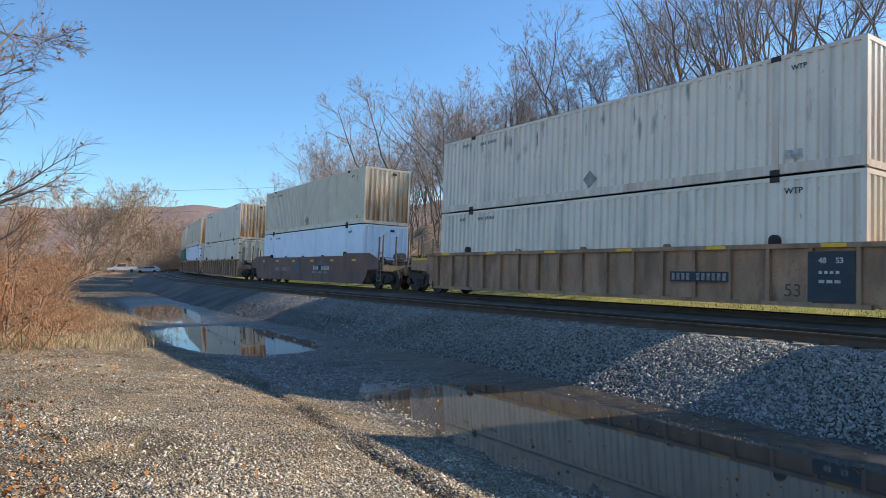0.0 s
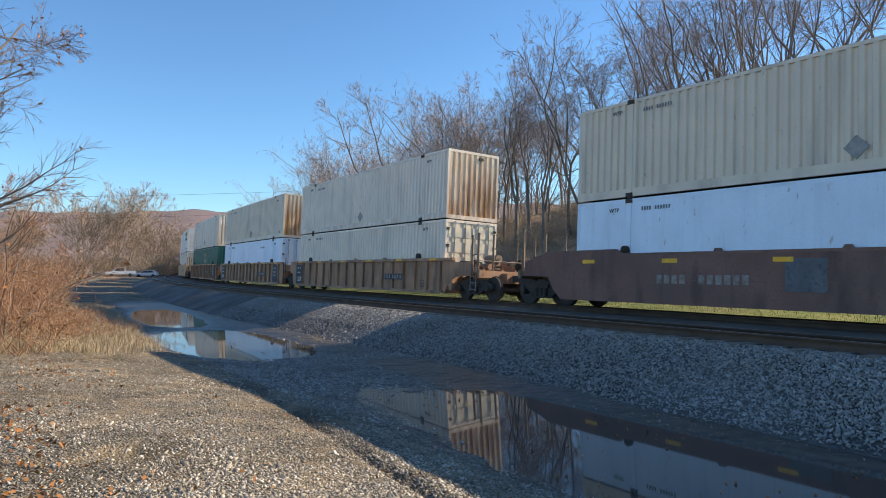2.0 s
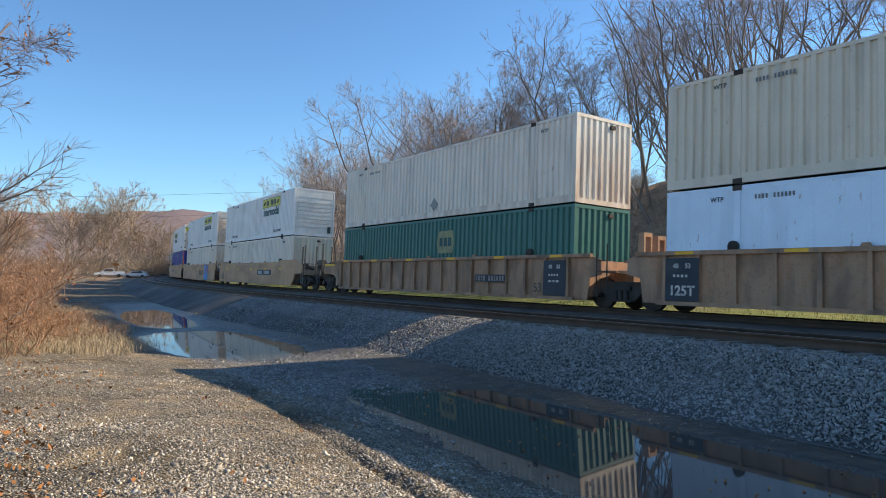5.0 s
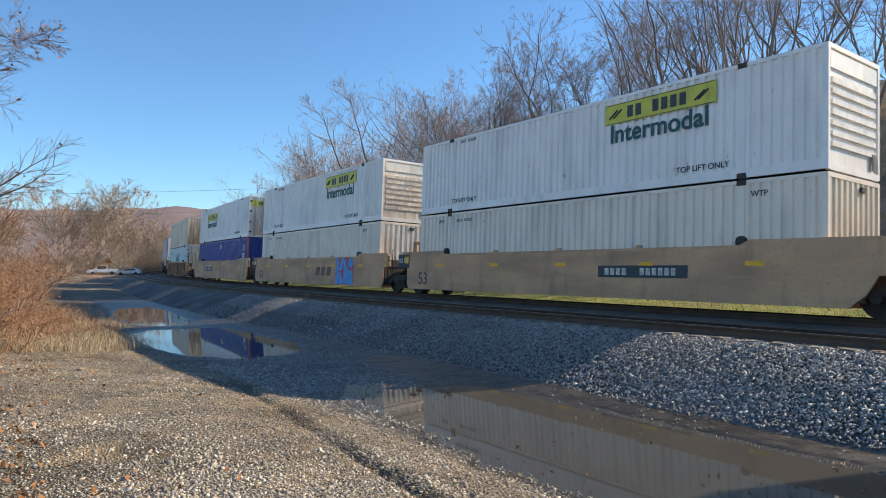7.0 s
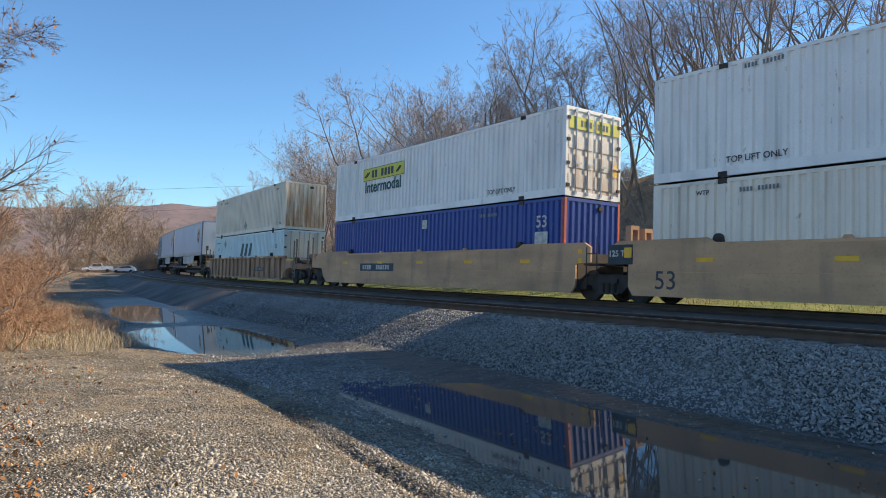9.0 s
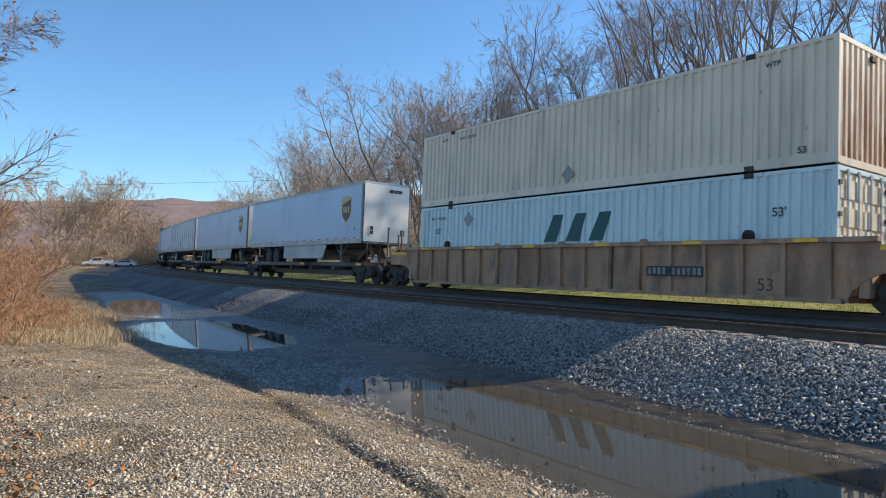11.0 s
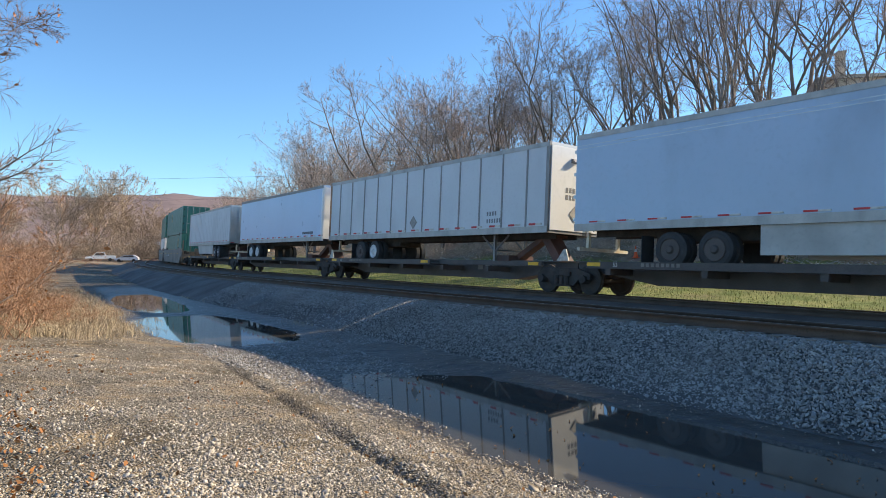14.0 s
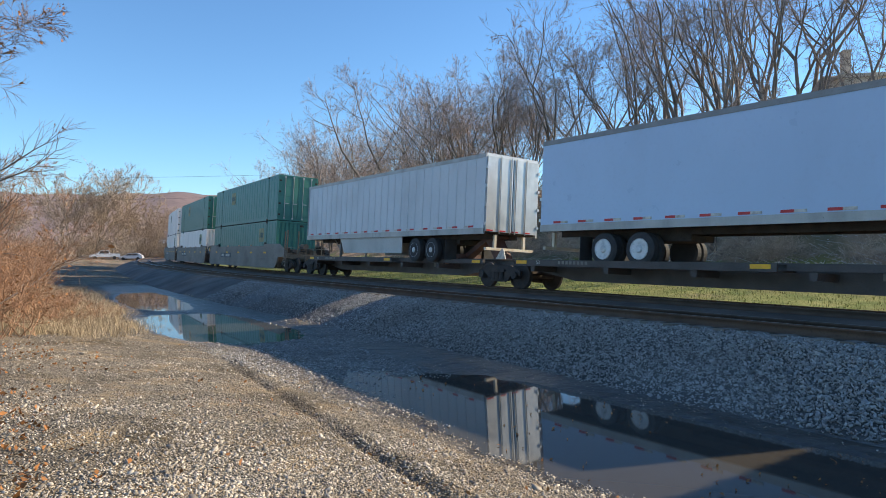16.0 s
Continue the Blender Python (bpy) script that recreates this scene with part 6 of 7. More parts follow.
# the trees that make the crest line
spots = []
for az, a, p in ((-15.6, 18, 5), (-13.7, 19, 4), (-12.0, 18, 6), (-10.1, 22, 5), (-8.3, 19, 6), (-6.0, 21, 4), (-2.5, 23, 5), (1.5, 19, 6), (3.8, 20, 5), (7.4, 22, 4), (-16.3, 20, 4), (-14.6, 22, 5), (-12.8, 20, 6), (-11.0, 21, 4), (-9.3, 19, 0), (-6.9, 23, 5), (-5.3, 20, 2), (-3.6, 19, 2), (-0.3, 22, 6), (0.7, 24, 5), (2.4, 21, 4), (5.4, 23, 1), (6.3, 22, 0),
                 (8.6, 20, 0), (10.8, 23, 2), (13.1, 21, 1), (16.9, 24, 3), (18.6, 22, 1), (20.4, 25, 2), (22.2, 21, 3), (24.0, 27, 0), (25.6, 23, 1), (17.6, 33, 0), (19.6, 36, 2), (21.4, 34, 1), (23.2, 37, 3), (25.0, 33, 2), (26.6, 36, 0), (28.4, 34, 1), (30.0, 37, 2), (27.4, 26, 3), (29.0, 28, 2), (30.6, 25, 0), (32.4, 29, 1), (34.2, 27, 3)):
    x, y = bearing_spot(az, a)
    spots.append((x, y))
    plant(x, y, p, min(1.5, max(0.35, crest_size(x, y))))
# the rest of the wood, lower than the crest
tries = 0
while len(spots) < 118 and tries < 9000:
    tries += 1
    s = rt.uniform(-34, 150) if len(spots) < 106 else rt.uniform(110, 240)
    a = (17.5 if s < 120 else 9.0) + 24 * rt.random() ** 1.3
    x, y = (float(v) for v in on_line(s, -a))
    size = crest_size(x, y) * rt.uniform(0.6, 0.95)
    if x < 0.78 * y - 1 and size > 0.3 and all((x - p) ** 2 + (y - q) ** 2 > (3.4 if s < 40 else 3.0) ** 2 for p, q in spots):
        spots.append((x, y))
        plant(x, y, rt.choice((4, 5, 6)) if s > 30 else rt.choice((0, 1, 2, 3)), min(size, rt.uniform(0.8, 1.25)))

# trees at the end of the lot, far off
FAR = "bare tan-grey tree at the far end of the lot"
far_protos = [make_tree(200 + k, 12.5, FAR, (2, 1, 3)[k], 0.34, 0.16, 1.0, 0.017, M_TWIG_FAR, 0, "far bare trees", M_TWIG_FAR, 0.009) for k in range(3)]
spots = [(-78, 128, 1.05), (-70, 132, 0.95), (-66, 124, 1.15), (-62.5, 127, 1.2), (-58.5, 126, 1.18), (-55, 130, 0.95), (-88, 120, 0.8), (-84, 134, 0.9), (-51, 133, 0.8), (-96, 128, 0.85), (-104, 135, 0.9),
         (-74, 118, 0.72), (-80, 112, 0.62), (-90, 108, 0.7), (-68, 140, 0.85), (-61, 142, 0.8), (-48, 146, 0.7), (-44, 150, 0.7), (-57, 148, 0.75)]
for k, (x, y, sc) in enumerate(spots):
    x, y, sc = x * 1.14, y * 1.14, sc * 1.14 * (1.25 if sc > 1 else 1.08)
    m = Matrix.Translation((x, y, ground_z(x, y))) @ pose(0, 0, 0, 0, 0, 67 * k) @ Matrix.Scale(sc, 4)
    if k < 3:
        far_protos[k].matrix_basis = m
    else:
        copy_thing(far_protos[k % 3], Matrix()).matrix_basis = m


def shrub_mesh(seed, height, stems, twig, lean=0.55):
    rng = np.random.RandomState(seed)
    segs, tips = [], []
    for _ in range(stems):
        d = np.array([rng.normal(0, lean), rng.normal(0, lean), 1.0])
        d /= np.linalg.norm(d)
        l = limb(rng, np.array([rng.normal(0, 0.45), rng.normal(0, 0.45), -0.05]), d, height * rng.uniform(0.5, 1.1), twig * 1.6, 6, 0.14, -0.03)
        segs += [(*a, r0 + 0.001, *b, r1 + 0.001) for a, r0, b, r1, _ in l]
        for p, r0, q, r1, dd in l[1:]:
            for _ in range(2):
                b = limb(rng, q, side_dir(rng, dd, rng.uniform(0.4, 1.0)), height * rng.uniform(0.12, 0.34), twig, 2, 0.22, 0.0)
                segs += [(*a, r + 0.0008, *c, r2 + 0.0008) for a, r, c, r2, _ in b]
                e = limb(rng, b[0][2], side_dir(rng, b[0][4], 0.8), height * rng.uniform(0.08, 0.2), twig * 0.8, 1, 0.2, 0.0)
                segs += [(*a, r + 0.0008, *c, r2 + 0.0008) for a, r, c, r2, _ in e]
                tips += [b[-1][2], e[-1][2]]
    return segs, np.array(tips)


def make_shrub(seed, height, stems, twig, material, label, leaves=0, group="shrubs", leaf_size=0.03):
    segs, tips = shrub_mesh(seed, height, stems, twig)
    t = tagged(new("shrub"), label, "shrub", group)
    part("branchwork", np_mesh("branchwork", *(tubes(segs, 3) if leaves else ribbons(segs)), material), None, t)
    if leaves:
        r = np.random.RandomState(seed)
        part("foliage", leaves_mesh("foliage", tips[r.choice(len(tips), min(leaves, len(tips)), False)] + r.normal(0, 0.03, (min(leaves, len(tips)), 3)), leaf_size, r, M_LEAF), None, t, "dry curled leaves")
    return t


THICKET = "tangled leafless red-brown shrub beside the lot"
sh = [make_shrub(300 + k, 2.2, 24, 0.0065, M_STEM, THICKET, 260, "shrubs beside the lot") for k in range(4)]
sh_far = [make_shrub(310 + k, 2.2, 30, 0.012, M_STEM, "tangled leafless red-brown shrub farther along the lot", 0, "shrubs beside the lot") for k in range(2)]
for k in (0, 1):
    sx, sy = on_line(38 + 5 * k, 15.5)
    sh_far[k].matrix_basis = Matrix.Translation((float(sx), float(sy), ground_z(float(sx), float(sy))))
rs = random.Random(5)
k = 0
for s0, s1, o0, o1, n, h0, h1 in ((2.5, 13, 16.0, 20, 30, 0.7, 1.25), (5, 20, 13.2, 15.5, 16, 0.25, 0.5), (13, 30, 14.2, 19, 22, 0.5, 0.95), (30, 75, 13.5, 24, 26, 0.8, 1.5), (75, 112, 15, 32, 14, 1.2, 2.0)):
    for _ in range(n):
        x, y = on_line(rs.uniform(s0, s1), rs.uniform(o0, o1))
        if math.hypot(x, y) < 11.5:
            continue
        m = Matrix.Translation((float(x), float(y), ground_z(float(x), float(y)))) @ pose(0, 0, 0, rs.uniform(-8, 8), rs.uniform(-8, 8), rs.uniform(0, 360)) @ Matrix.Scale(rs.uniform(h0, h1), 4)
        if k < 4:
            sh[k].matrix_basis = m
        else:
            copy_thing(sh[k % 4] if s0 < 30 else sh_far[k % 2], Matrix()).matrix_basis = m
        k += 1

# brush that covers the bank
pieces = []
kinds = [np.array(shrub_mesh(320 + k, 2.4, 24, 0.0065)[0]) for k in range(3)]
for k in range(300):
    s, a = rs.uniform(-14, 45) if k < 270 else rs.uniform(75, 140), 16.0 + 16 * rs.random() ** 1.2
    x, y = (float(v) for v in on_line(s, -a))
    q, h = rs.uniform(0, math.tau), rs.uniform(0.5, 1.05)
    g = kinds[k % 3].copy()
    for c in (0, 4):
        u, v = g[:, c].copy(), g[:, c + 1].copy()
        g[:, c], g[:, c + 1], g[:, c + 2] = x + h * (u * math.cos(q) - v * math.sin(q)), y + h * (u * math.sin(q) + v * math.cos(q)), ground_z(x, y) + h * g[:, c + 2]
    pieces.append(g)
tagged(new("brush", np_mesh("brush", *ribbons(np.concatenate(pieces)), M_BRUSH)), "tangled brown leafless brush on the wooded bank", "brush", kind="stuff")
FARBRUSH = "tan leafless thicket under the far trees"
sf = [make_shrub(340 + k, 6.0, 28, 0.024, M_TWIG_FAR, FARBRUSH, 0, "far thicket") for k in range(3)]
for k in range(50):
    x, y = rs.uniform(-135, -48), rs.uniform(142, 176)
    m = Matrix.Translation((x, y, ground_z(x, y))) @ pose(0, 0, 0, 0, 0, rs.uniform(0, 360)) @ Matrix.Scale(rs.uniform(0.6, 1.3), 4)
    if k < 3:
        sf[k].matrix_basis = m
    else:
        copy_thing(sf[k % 3], Matrix()).matrix_basis = m

# trees that lean over the lot's edge
edge_tree = make_tree(411, 9.5, "half-bare tree with a few orange leaves beside the lot", 1, 0.36, 0.40, 1.25, 0.0045, M_DARKTWIG, 700, "trees beside the lot")
edge_tree.matrix_basis = Matrix.Translation((-10.0, 11.2, ground_z(-10.0, 11.2))) @ pose(0, 0, 0, 0, 3, 40)


def reaching_tree(seed, boughs, label, twig):
    """A small tree whose long boughs reach out to one side; boughs: foot height, direction, length."""
    rng = np.random.RandomState(seed)
    thick, thin, tips = [], [], []
    foot = limb(rng, np.array([0, 0, -0.2]), np.array([0.05, 0.0, 1.0]), 5.4, 0.085, 7, 0.06, 0.02, 0.6)
    thick += [(*a, r0, *b, r1) for a, r0, b, r1, _ in foot]
    for z, d, length in boughs:
        k = min(6, int(z / 5.4 * 7))
        l = limb(rng, foot[k][2], np.array(d) / np.linalg.norm(d), length, 0.032, 9, 0.07, 0.02, 0.85)
        thick += [(*a, r0, *b, r1) for a, r0, b, r1, _ in l]
        for j, (p, r0, q, r1, dd) in enumerate(l):
            for _ in range(2 if j > 1 else 1):
                b1 = limb(rng, q, side_dir(rng, dd, rng.uniform(0.3, 0.7)), length * (0.42 - 0.025 * j) * rng.uniform(0.6, 1.2), max(0.008, r1 * 0.5), 4, 0.09, 0.03)
                thin += [(*a, ra, *b, rb) for a, ra, b, rb, _ in b1]
                for a, ra, b, rb, d1 in b1[:3]:
                    b2 = limb(rng, b, side_dir(rng, d1, rng.uniform(0.3, 0.7)), length * 0.14 * rng.uniform(0.6, 1.4), twig, 2, 0.1, 0.02, 0.5)
                    thin += [(*u, rc, *v, rd) for u, rc, v, rd, _ in b2]
                    tips.append(b2[-1][2])
    t = tagged(new("tree"), label, "tree", "trees beside the lot")
    part("trunk", np_mesh("trunk", *tubes(thick, 5), M_BARK), None, t)
    part("crown", np_mesh("crown", *tubes(thin, 3), M_DARKTWIG), None, t)
    r = np.random.RandomState(seed)
    tips = np.array(tips)
    part("foliage", leaves_mesh("foliage", tips[r.choice(len(tips), 24, False)], 0.035, r, M_LEAF), None, t, "a few dead leaves")
    return t


reach = reaching_tree(7, ((2.4, (1.0, 0.1, 0.36), 2.5), (2.8, (1.0, 0.5, 0.5), 2.2), (3.4, (0.9, -0.3, 0.7), 1.9), (2.0, (1.0, -0.2, 0.2), 1.6), (4.0, (0.5, 0.3, 1.0), 2.0), (4.6, (0.3, -0.4, 1.0), 1.8)), "small bare tree with long reaching boughs", 0.0045)
reach.matrix_basis = Matrix.Translation((-9.8, 13.4, ground_z(-9.8, 13.4)))
low2 = make_tree(418, 4.6, "slender bare sapling among the shrubs", 2, 0.26, 0.2, 0.95, 0.004, M_STEM, 120, "trees beside the lot")
low2.matrix_basis = Matrix.Translation((-10.3, 15.7, ground_z(-10.3, 15.7))) @ pose(0, 0, 0, 0, 0, 200)


def blades(name, P, height, lean, width, seed, material):
    """Grass: a bent two-piece blade at each place."""
    r = np.random.RandomState(seed)
    n = len(P)
    a = r.uniform(0, math.tau, n)
    u = np.stack([np.cos(a), np.sin(a), np.zeros(n)], 1)
    h = height * np.exp(r.normal(0, 0.35, n))
    b = r.uniform(0, math.tau, n)
    l = np.stack([np.cos(b), np.sin(b), np.zeros(n)], 1) * (h * np.abs(r.normal(0, lean, n)))[:, None]
    up = np.zeros((n, 3))
    up[:, 2] = h
    w = u * width
    V = np.stack([P - w, P + w, P + up * 0.55 + l * 0.3 + w * 0.7, P + up * 0.55 + l * 0.3 - w * 0.7, P + up * 0.9 + l + w * 0.15, P + up * 0.9 + l - w * 0.15], 1).reshape(-1, 3)
    i = (np.arange(n) * 6)[:, None]
    F = np.concatenate([i + np.array([[0, 1, 2, 3]]), i + np.array([[3, 2, 4, 5]])], 0)
    return new(name, np_mesh(name, V, F, material))


rg = np.random.RandomState(31)
ss, oo = rg.uniform(3.0, 30, 42000), 3.9 * rg.uniform(0, 1, 42000) ** 0.9 + 0.25 * rg.normal(0, 1, 42000)
oo += np.interp(ss, (3, 5, 7, 14, 24, 30), (13.9, 12.8, 12.3, 11.9, 11.6, 11.7))
gx, gy = on_line(ss, oo)
gz = ground_height(gx, gy)[0]
kp = (rg.uniform(0, 1, 42000) < smooth01(0.75 + 0.6 * wobble(gx, gy, 1.6, 9))) & (np.hypot(gx, gy) > 14)
tagged(blades("dry_grass", np.stack([gx, gy, gz], 1)[kp], 0.19, 1.1, 0.006, 32, M_DRYGRASS), "tan dry grass along the lot's edge", "dry grass", kind="stuff")
ss, oo = rg.uniform(-1, 22, 2600), 7.75 + 0.18 * rg.normal(0, 1, 2600)
gx, gy = on_line(ss, oo)
gz = ground_height(gx, gy)[0]
kp = rg.uniform(0, 1, 2600) < smooth01(-0.1 + 1.2 * wobble(gx, gy, 1.1, 19))
tagged(blades("weed_tufts", np.stack([gx, gy, np.maximum(gz, -0.62)], 1)[kp], 0.10, 0.6, 0.005, 33, M_DRYGRASS), "sparse dry weeds at the foot of the bed", "weeds", kind="stuff")
ss, aa = rg.uniform(-24, 45, 26000), rg.uniform(3.4, 16.5, 26000)
gx, gy = on_line(ss, -aa)
gz = ground_height(gx, gy)[0]
tagged(blades("verge_grass", np.stack([gx, gy, gz], 1), 0.09, 0.6, 0.012, 34, M_GRASS), "short green and straw grass beyond the tracks", "grass", kind="stuff")

# fallen leaves and sticks
n = 16000
d, a = 3.8 + 14 * rg.uniform(0, 1, n) ** 1.4, rg.uniform(-0.72, 0.25, n)
lx, ly = d * np.sin(a), d * np.cos(a)
lz, ls, lo_ = ground_height(lx, ly)
kp = (lo_ > 12.0) & (rg.uniform(0, 1, n) < np.interp(a, (-0.72, -0.56, -0.49, -0.4, 0.25), (1.0, 0.7, 0.15, 0.05, 0.02)) * smooth01(0.5 + 0.8 * wobble(lx, ly, 1.3, 17)))
tagged(new("fallen_leaves", leaves_mesh("fallen_leaves", np.stack([lx, ly, lz + 0.02], 1)[kp], 0.026, rg, M_LEAF)), "orange-brown dead leaves on the gravel", "leaves", kind="stuff")
n = 2600
ls, la = np.where(rg.uniform(0, 1, n) < 0.6, rg.uniform(-24, 3, n), rg.uniform(-25, 50, n)), 12.5 + 13.5 * rg.uniform(0, 1, n) ** 1.6
lx, ly = on_line(ls, -la)
lz = ground_height(lx, ly)[0]
th, ln = rg.uniform(0, math.pi, n), rg.uniform(0.2, 0.9, n)
segs = np.stack([lx, ly, lz + 0.04, np.full(n, 0.013), lx + np.cos(th) * ln, ly + np.sin(th) * ln, lz + 0.10 + rg.uniform(0, 0.25, n), np.full(n, 0.010)], 1)
tagged(new("fallen_branches", np_mesh("fallen_branches", *tubes(segs, 4), mat("dead_wood", (0.50, 0.45, 0.385), 0.9, 0, 0.2, 2, 20, None, 0, island=0.5))), "pale broken branches lying on the bank", "fallen branches", kind="stuff")


n = 420
ls, lo_ = rg.uniform(-14, -3, n), rg.uniform(7.9, 11.6, n)
lx, ly = on_line(ls, lo_)
kp = (ground_height(lx, ly)[0] < WATER_Z + 0.01) & (rg.uniform(0, 1, n) < smooth01(0.35 + 0.9 * wobble(lx, ly, 1.6, 23)))
tagged(new("floating_leaves", leaves_mesh("floating_leaves", np.stack([lx, ly, np.full(n, WATER_Z + 0.012)], 1)[kp], 0.022, rg, M_LEAF)), "dead leaves and scraps floating on the puddle", "leaves", kind="stuff")


# ---- distance ----
def build_ridge():
    az = np.radians(np.linspace(-75, 75, 160))
    rows = []
    for dist, f in ((1500, 0.0), (1700, 0.55), (1900, 0.9), (2050, 1.0), (2400, 0.7)):
        top = 165 + 14 * np.sin(az * 5.0 + 1.0) + 7 * np.sin(az * 13 + 0.4) + 3 * np.sin(az * 31)
        rows.append(np.stack([dist * np.sin(az), dist * np.cos(az), f * top * (1 + 0.02 * np.sin(az * 90 + dist)) - (6 if f == 0 else 0)], 1))
    n = len(az)
    F = np.array([(j * n + i, j * n + i + 1, (j + 1) * n + i + 1, (j + 1) * n + i) for j in range(4) for i in range(n - 1)])
    me = np_mesh("backdrop", np.concatenate(rows), F, M_RIDGE)
    me.shade_smooth()
    tagged(new("backdrop", me), "long wooded ridge, brown in late autumn", "mountain ridge", kind="structure")


build_ridge()


def build_wire(x0, x1, y, z0, z1, sag):
    pts = [(x0 + (x1 - x0) * t, y + 10 * t, z0 + (z1 - z0) * t - sag * 4 * t * (1 - t)) for t in np.linspace(0, 1, 25)]
    c = bpy.data.curves.new("power_line", "CURVE")
    c.dimensions, c.bevel_depth, c.bevel_resolution = "3D", 0.016, 1
    sp = c.splines.new("POLY")
    sp.points.add(len(pts) - 1)
    for q, pt in zip(sp.points, pts):
        q.co = (*[float(v) for v in pt], 1)
    c.materials.append(M_INK)
    tagged(new("power_line", c), "thin dark overhead wire across the valley", "overhead wire", "overhead wires")


build_wire(-88, 22, 88, 11.8, 14.6, 1.4)
build_wire(-110, 30, 120, 10.6, 14.6, 1.2)


def pole(x, y, top):
    p = tagged(new("utility_pole"), "weathered wooden utility pole among the trees", "utility pole", "utility poles")
    p.matrix_basis = Matrix.Translation((x, y, ground_z(x, y)))
    h = top - ground_z(x, y) + 0.4
    bm = bmesh.new()
    rod(bm, (0, 0, -0.3), (0, 0, h), 0.14, 10)
    part("shaft", bm, M_BARK, p)
    bm = bmesh.new()
    box(bm, -1.1, 1.1, -0.06, 0.06, h - 0.5, h - 0.36)
    part("crossarm", bm, M_BARK, p)


pole(-88, 88, 11.8)
pole(22, 98, 14.6)
pole(-110, 120, 10.6)
pole(30, 130, 14.6)


def vehicle(x, y, turn, label, kind, paint):
    v = tagged(new("pickup_truck" if kind == "pickup" else "parked_car"), label, "car", "vehicles at the far end of the lot")
    v.matrix_basis = Matrix.Translation((x, y, ground_z(x, y))) @ pose(0, 0, 0, 0, 0, turn)
    L = 2.75 if kind == "pickup" else 2.3
    bm = bmesh.new()
    if kind == "pickup":
        prism(bm, [(-L, 0.5), (L, 0.5), (L, 1.0), (L - 0.15, 1.08), (1.3, 1.15), (0.75, 1.82), (-0.7, 1.85), (-0.95, 1.15), (-L, 1.15)], -0.95, 0.95)
    else:
        prism(bm, [(-L, 0.4), (L, 0.4), (L, 0.85), (1.2, 1.0), (0.5, 1.46), (-1.3, 1.5), (-L + 0.15, 1.0)], -0.88, 0.88)
    bmesh.ops.bevel(bm, geom=bm.edges[:], offset=0.05, segments=2, affect="EDGES")
    part("body", bm, paint, v)
    for side in (-1, 1):
        w2 = 0.955 if kind == "pickup" else 0.885
        bm = bmesh.new()
        pts = [(1.1, 1.2), (0.7, 1.74), (-0.62, 1.76), (-0.8, 1.2)] if kind == "pickup" else [(1.0, 1.02), (0.45, 1.38), (-1.2, 1.42), (-1.6, 1.02)]
        prism(bm, pts, side * w2 - 0.004, side * w2 + 0.004)
        part("side_window", bm, M_BLACK, v)
        for q in (-L * 0.62, L * 0.62):
            bm = bmesh.new()
            lathe(bm, [(-0.11, 0.2), (-0.11, 0.34), (0.11, 0.34), (0.11, 0.2)], 20)
            wh = part("wheel", bm, M_TYRE, v)
            wh.matrix_local = pose(q, side * (w2 - 0.09), 0.34)
    bm = bmesh.new()
    box(bm, L - 0.02, L + 0.03, -0.8, 0.8, 0.5, 0.64)
    part("bumper", bm, M_ALU, v)


M_CARWHITE = mat("car_white", (0.78, 0.79, 0.80), 0.25, 0, 0.03, 1, 10, None, 0)
vehicle(-64.9, 136, 205, "white pickup truck parked by the far trees", "pickup", M_CARWHITE)
vehicle(-61.8, 141, 190, "white parked car by the far trees", "car", M_CARWHITE)


def far_shed():
    h = tagged(new("far_shed"), "long low pale-roofed shed behind the far trees", "shed")
    h.matrix_basis = Matrix.Translation((-60, 172, ground_z(-60, 172)))
    bm = bmesh.new()
    box(bm, -16, 20, -4, 4, 0, 4.2)
    part("wall", bm, M_CREAM, h)
    bm = bmesh.new()
    prism(bm, [(-4.4, 4.15), (4.4, 4.15), (0, 5.3)], -16.3, 20.3)
    r = part("roof", bm, M_ALU, h)
    r.matrix_local = pose(4, 0, 0, 0, 0, 90) @ Matrix.Translation((0, -2, 0))
    for k in range(8):
        bm = bmesh.new()
        box(bm, -0.6, 0.6, -0.03, 0.03, 1.6, 2.8)
        part("window", bm, M_BLACK, h).matrix_local = pose(-13 + 4.4 * k, -4.02, 0)


far_shed()


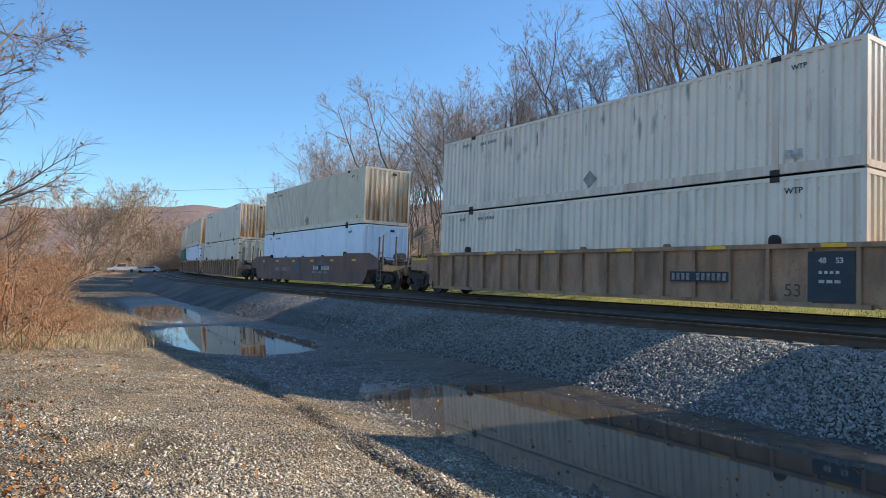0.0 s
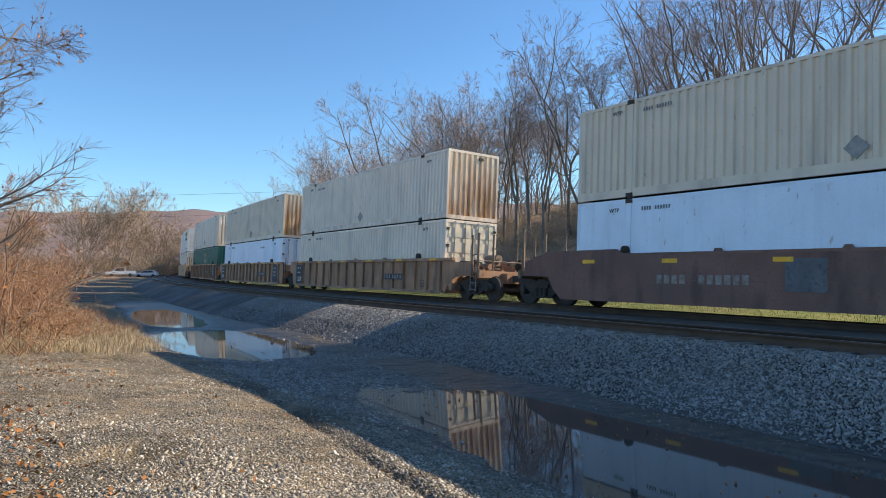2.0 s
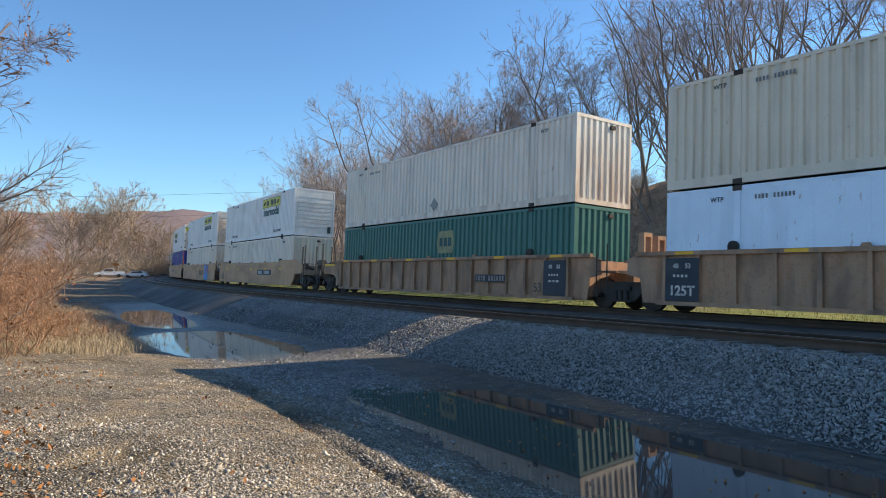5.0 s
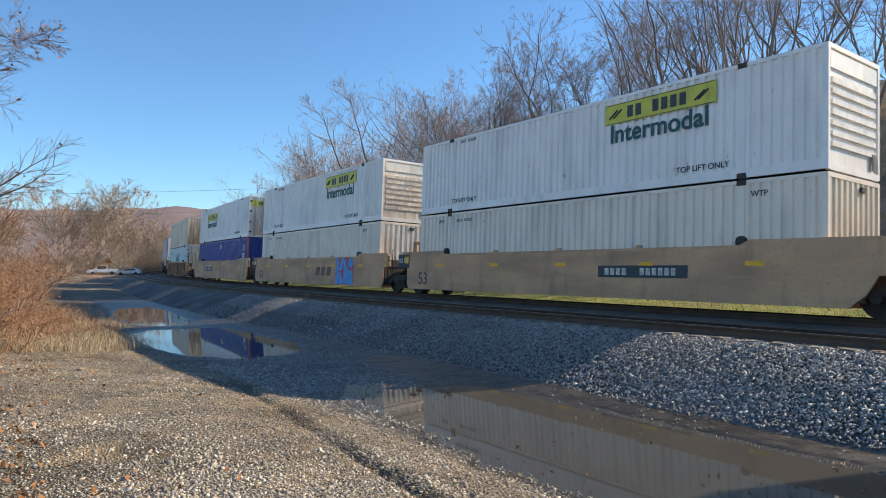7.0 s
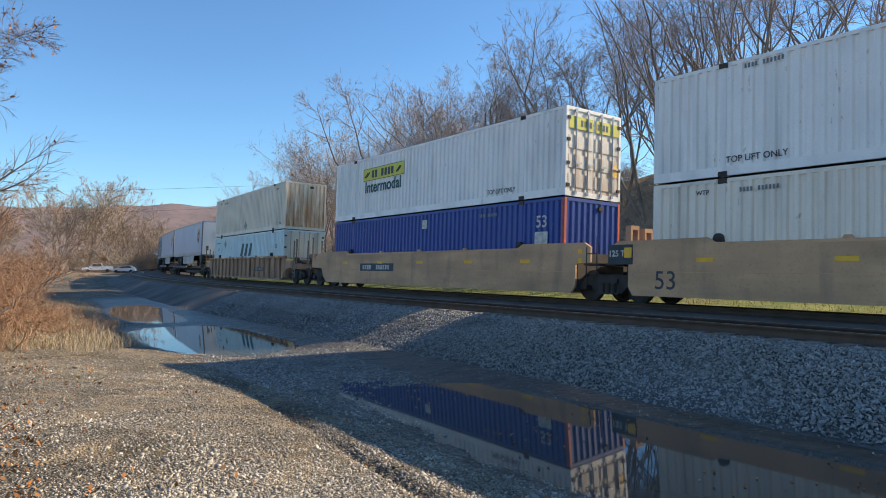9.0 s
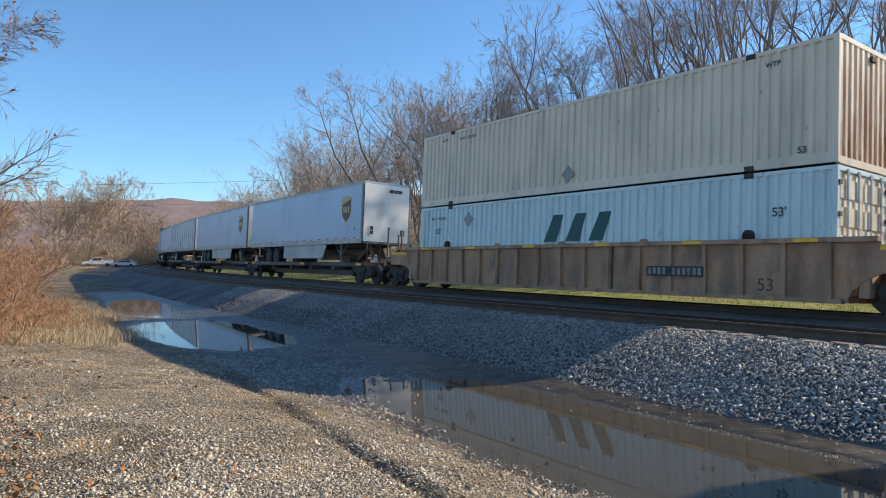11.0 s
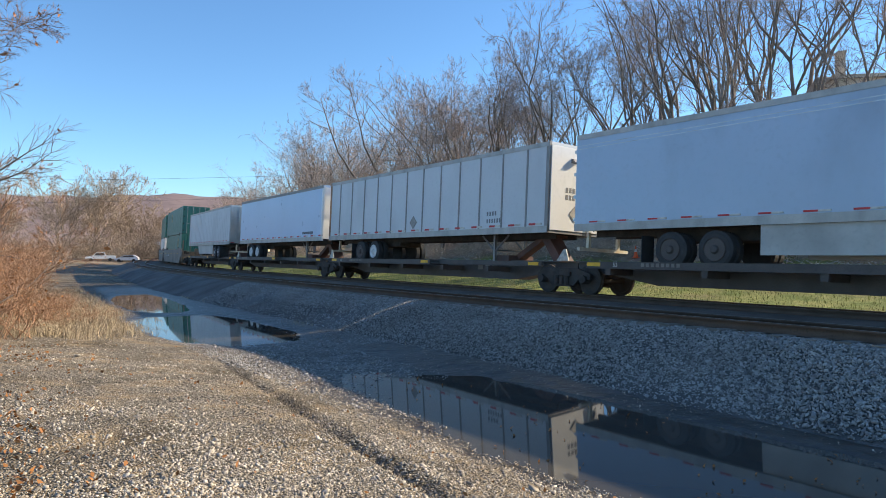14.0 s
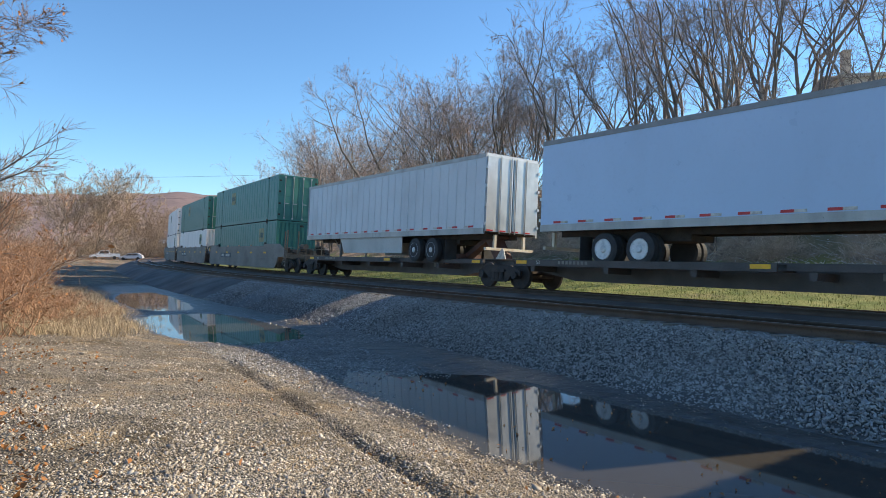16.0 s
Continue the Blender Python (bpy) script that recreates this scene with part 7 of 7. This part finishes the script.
def bank_house():
    x, y = 33.5, 48.5
    h = tagged(new("house"), "brown stone house with a chimney on top of the wooded bank", "house")
    h.matrix_basis = Matrix.Translation((x + 1.0, y - 0.2, 10.2)) @ pose(0, 0, 0, 0, 0, -12)
    m = mat("house_stone", (0.66, 0.57, 0.46), 0.9, 0, 0.25, 1.2, 9, None, 0.5, 6)
    bm = bmesh.new()
    box(bm, -5.3, 6, -3, 3, -2.5, 3.6)
    part("wall", bm, m, h)
    bm = bmesh.new()
    prism(bm, [(-3.2, 3.3), (3.2, 3.3), (0, 4.2)], -6.1, 5.4)
    roof = part("roof", bm, mat("roof_shingle", (0.40, 0.34, 0.28), 0.9, 0, 0.3, 2, 12, None, 0.4), h)
    roof.matrix_local = pose(0, 0, 0, 0, 0, 90)
    bm = bmesh.new()
    box(bm, -4.0, -3.5, -0.35, 0.35, -1, 6.0)
    box(bm, -4.06, -3.44, -0.41, 0.41, 5.8, 5.95)
    part("chimney", bm, m, h)
    for q in (-1.2, 2.6):
        bm = bmesh.new()
        box(bm, q - 0.5, q + 0.5, -3.04, -2.99, 0.8, 2.2)
        part("window", bm, M_BLACK, h)


bank_house()


def traffic_cone(x, y):
    c = tagged(new("traffic_cone"), "orange traffic cone with a white band on the verge", "traffic cone")
    c.matrix_basis = Matrix.Translation((x, y, ground_z(x, y)))
    bm = bmesh.new()
    box(bm, -0.19, 0.19, -0.19, 0.19, 0, 0.04)
    part("base", bm, M_ORANGE, c)
    for nm, z0, z1, m in (("cone", 0.04, 0.38, M_ORANGE), ("band", 0.38, 0.54, M_MARK), ("tip", 0.54, 0.74, M_ORANGE)):
        bm = bmesh.new()
        r0, r1 = 0.15 - 0.125 * z0 / 0.74, 0.15 - 0.125 * z1 / 0.74
        a = [bm.verts.new((r0 * math.cos(k * math.tau / 20), r0 * math.sin(k * math.tau / 20), z0)) for k in range(20)]
        b = [bm.verts.new((r1 * math.cos(k * math.tau / 20), r1 * math.sin(k * math.tau / 20), z1)) for k in range(20)]
        for k in range(20):
            bm.faces.new((a[k], a[(k + 1) % 20], b[(k + 1) % 20], b[k]))
        bm.faces.new(b)
        part(nm, bm, m, c)


traffic_cone(12.9, 41.0)


def motions():
    times = [k * 0.5 for k in range(33)]
    for ob, local, s in KEYED:
        walk(ob, [(t, car_pose(s - SPEED * t - 0.5 * GAIN * t * t) @ local) for t in times])
    for ob, x in WHEELS:
        walk(ob, [(k / FPS, pose(x, 0, 0.46, 0, math.degrees((SPEED * k / FPS + 0.5 * GAIN * (k / FPS) ** 2) / 0.46), 0)) for k in range(0, 481)])


motions()
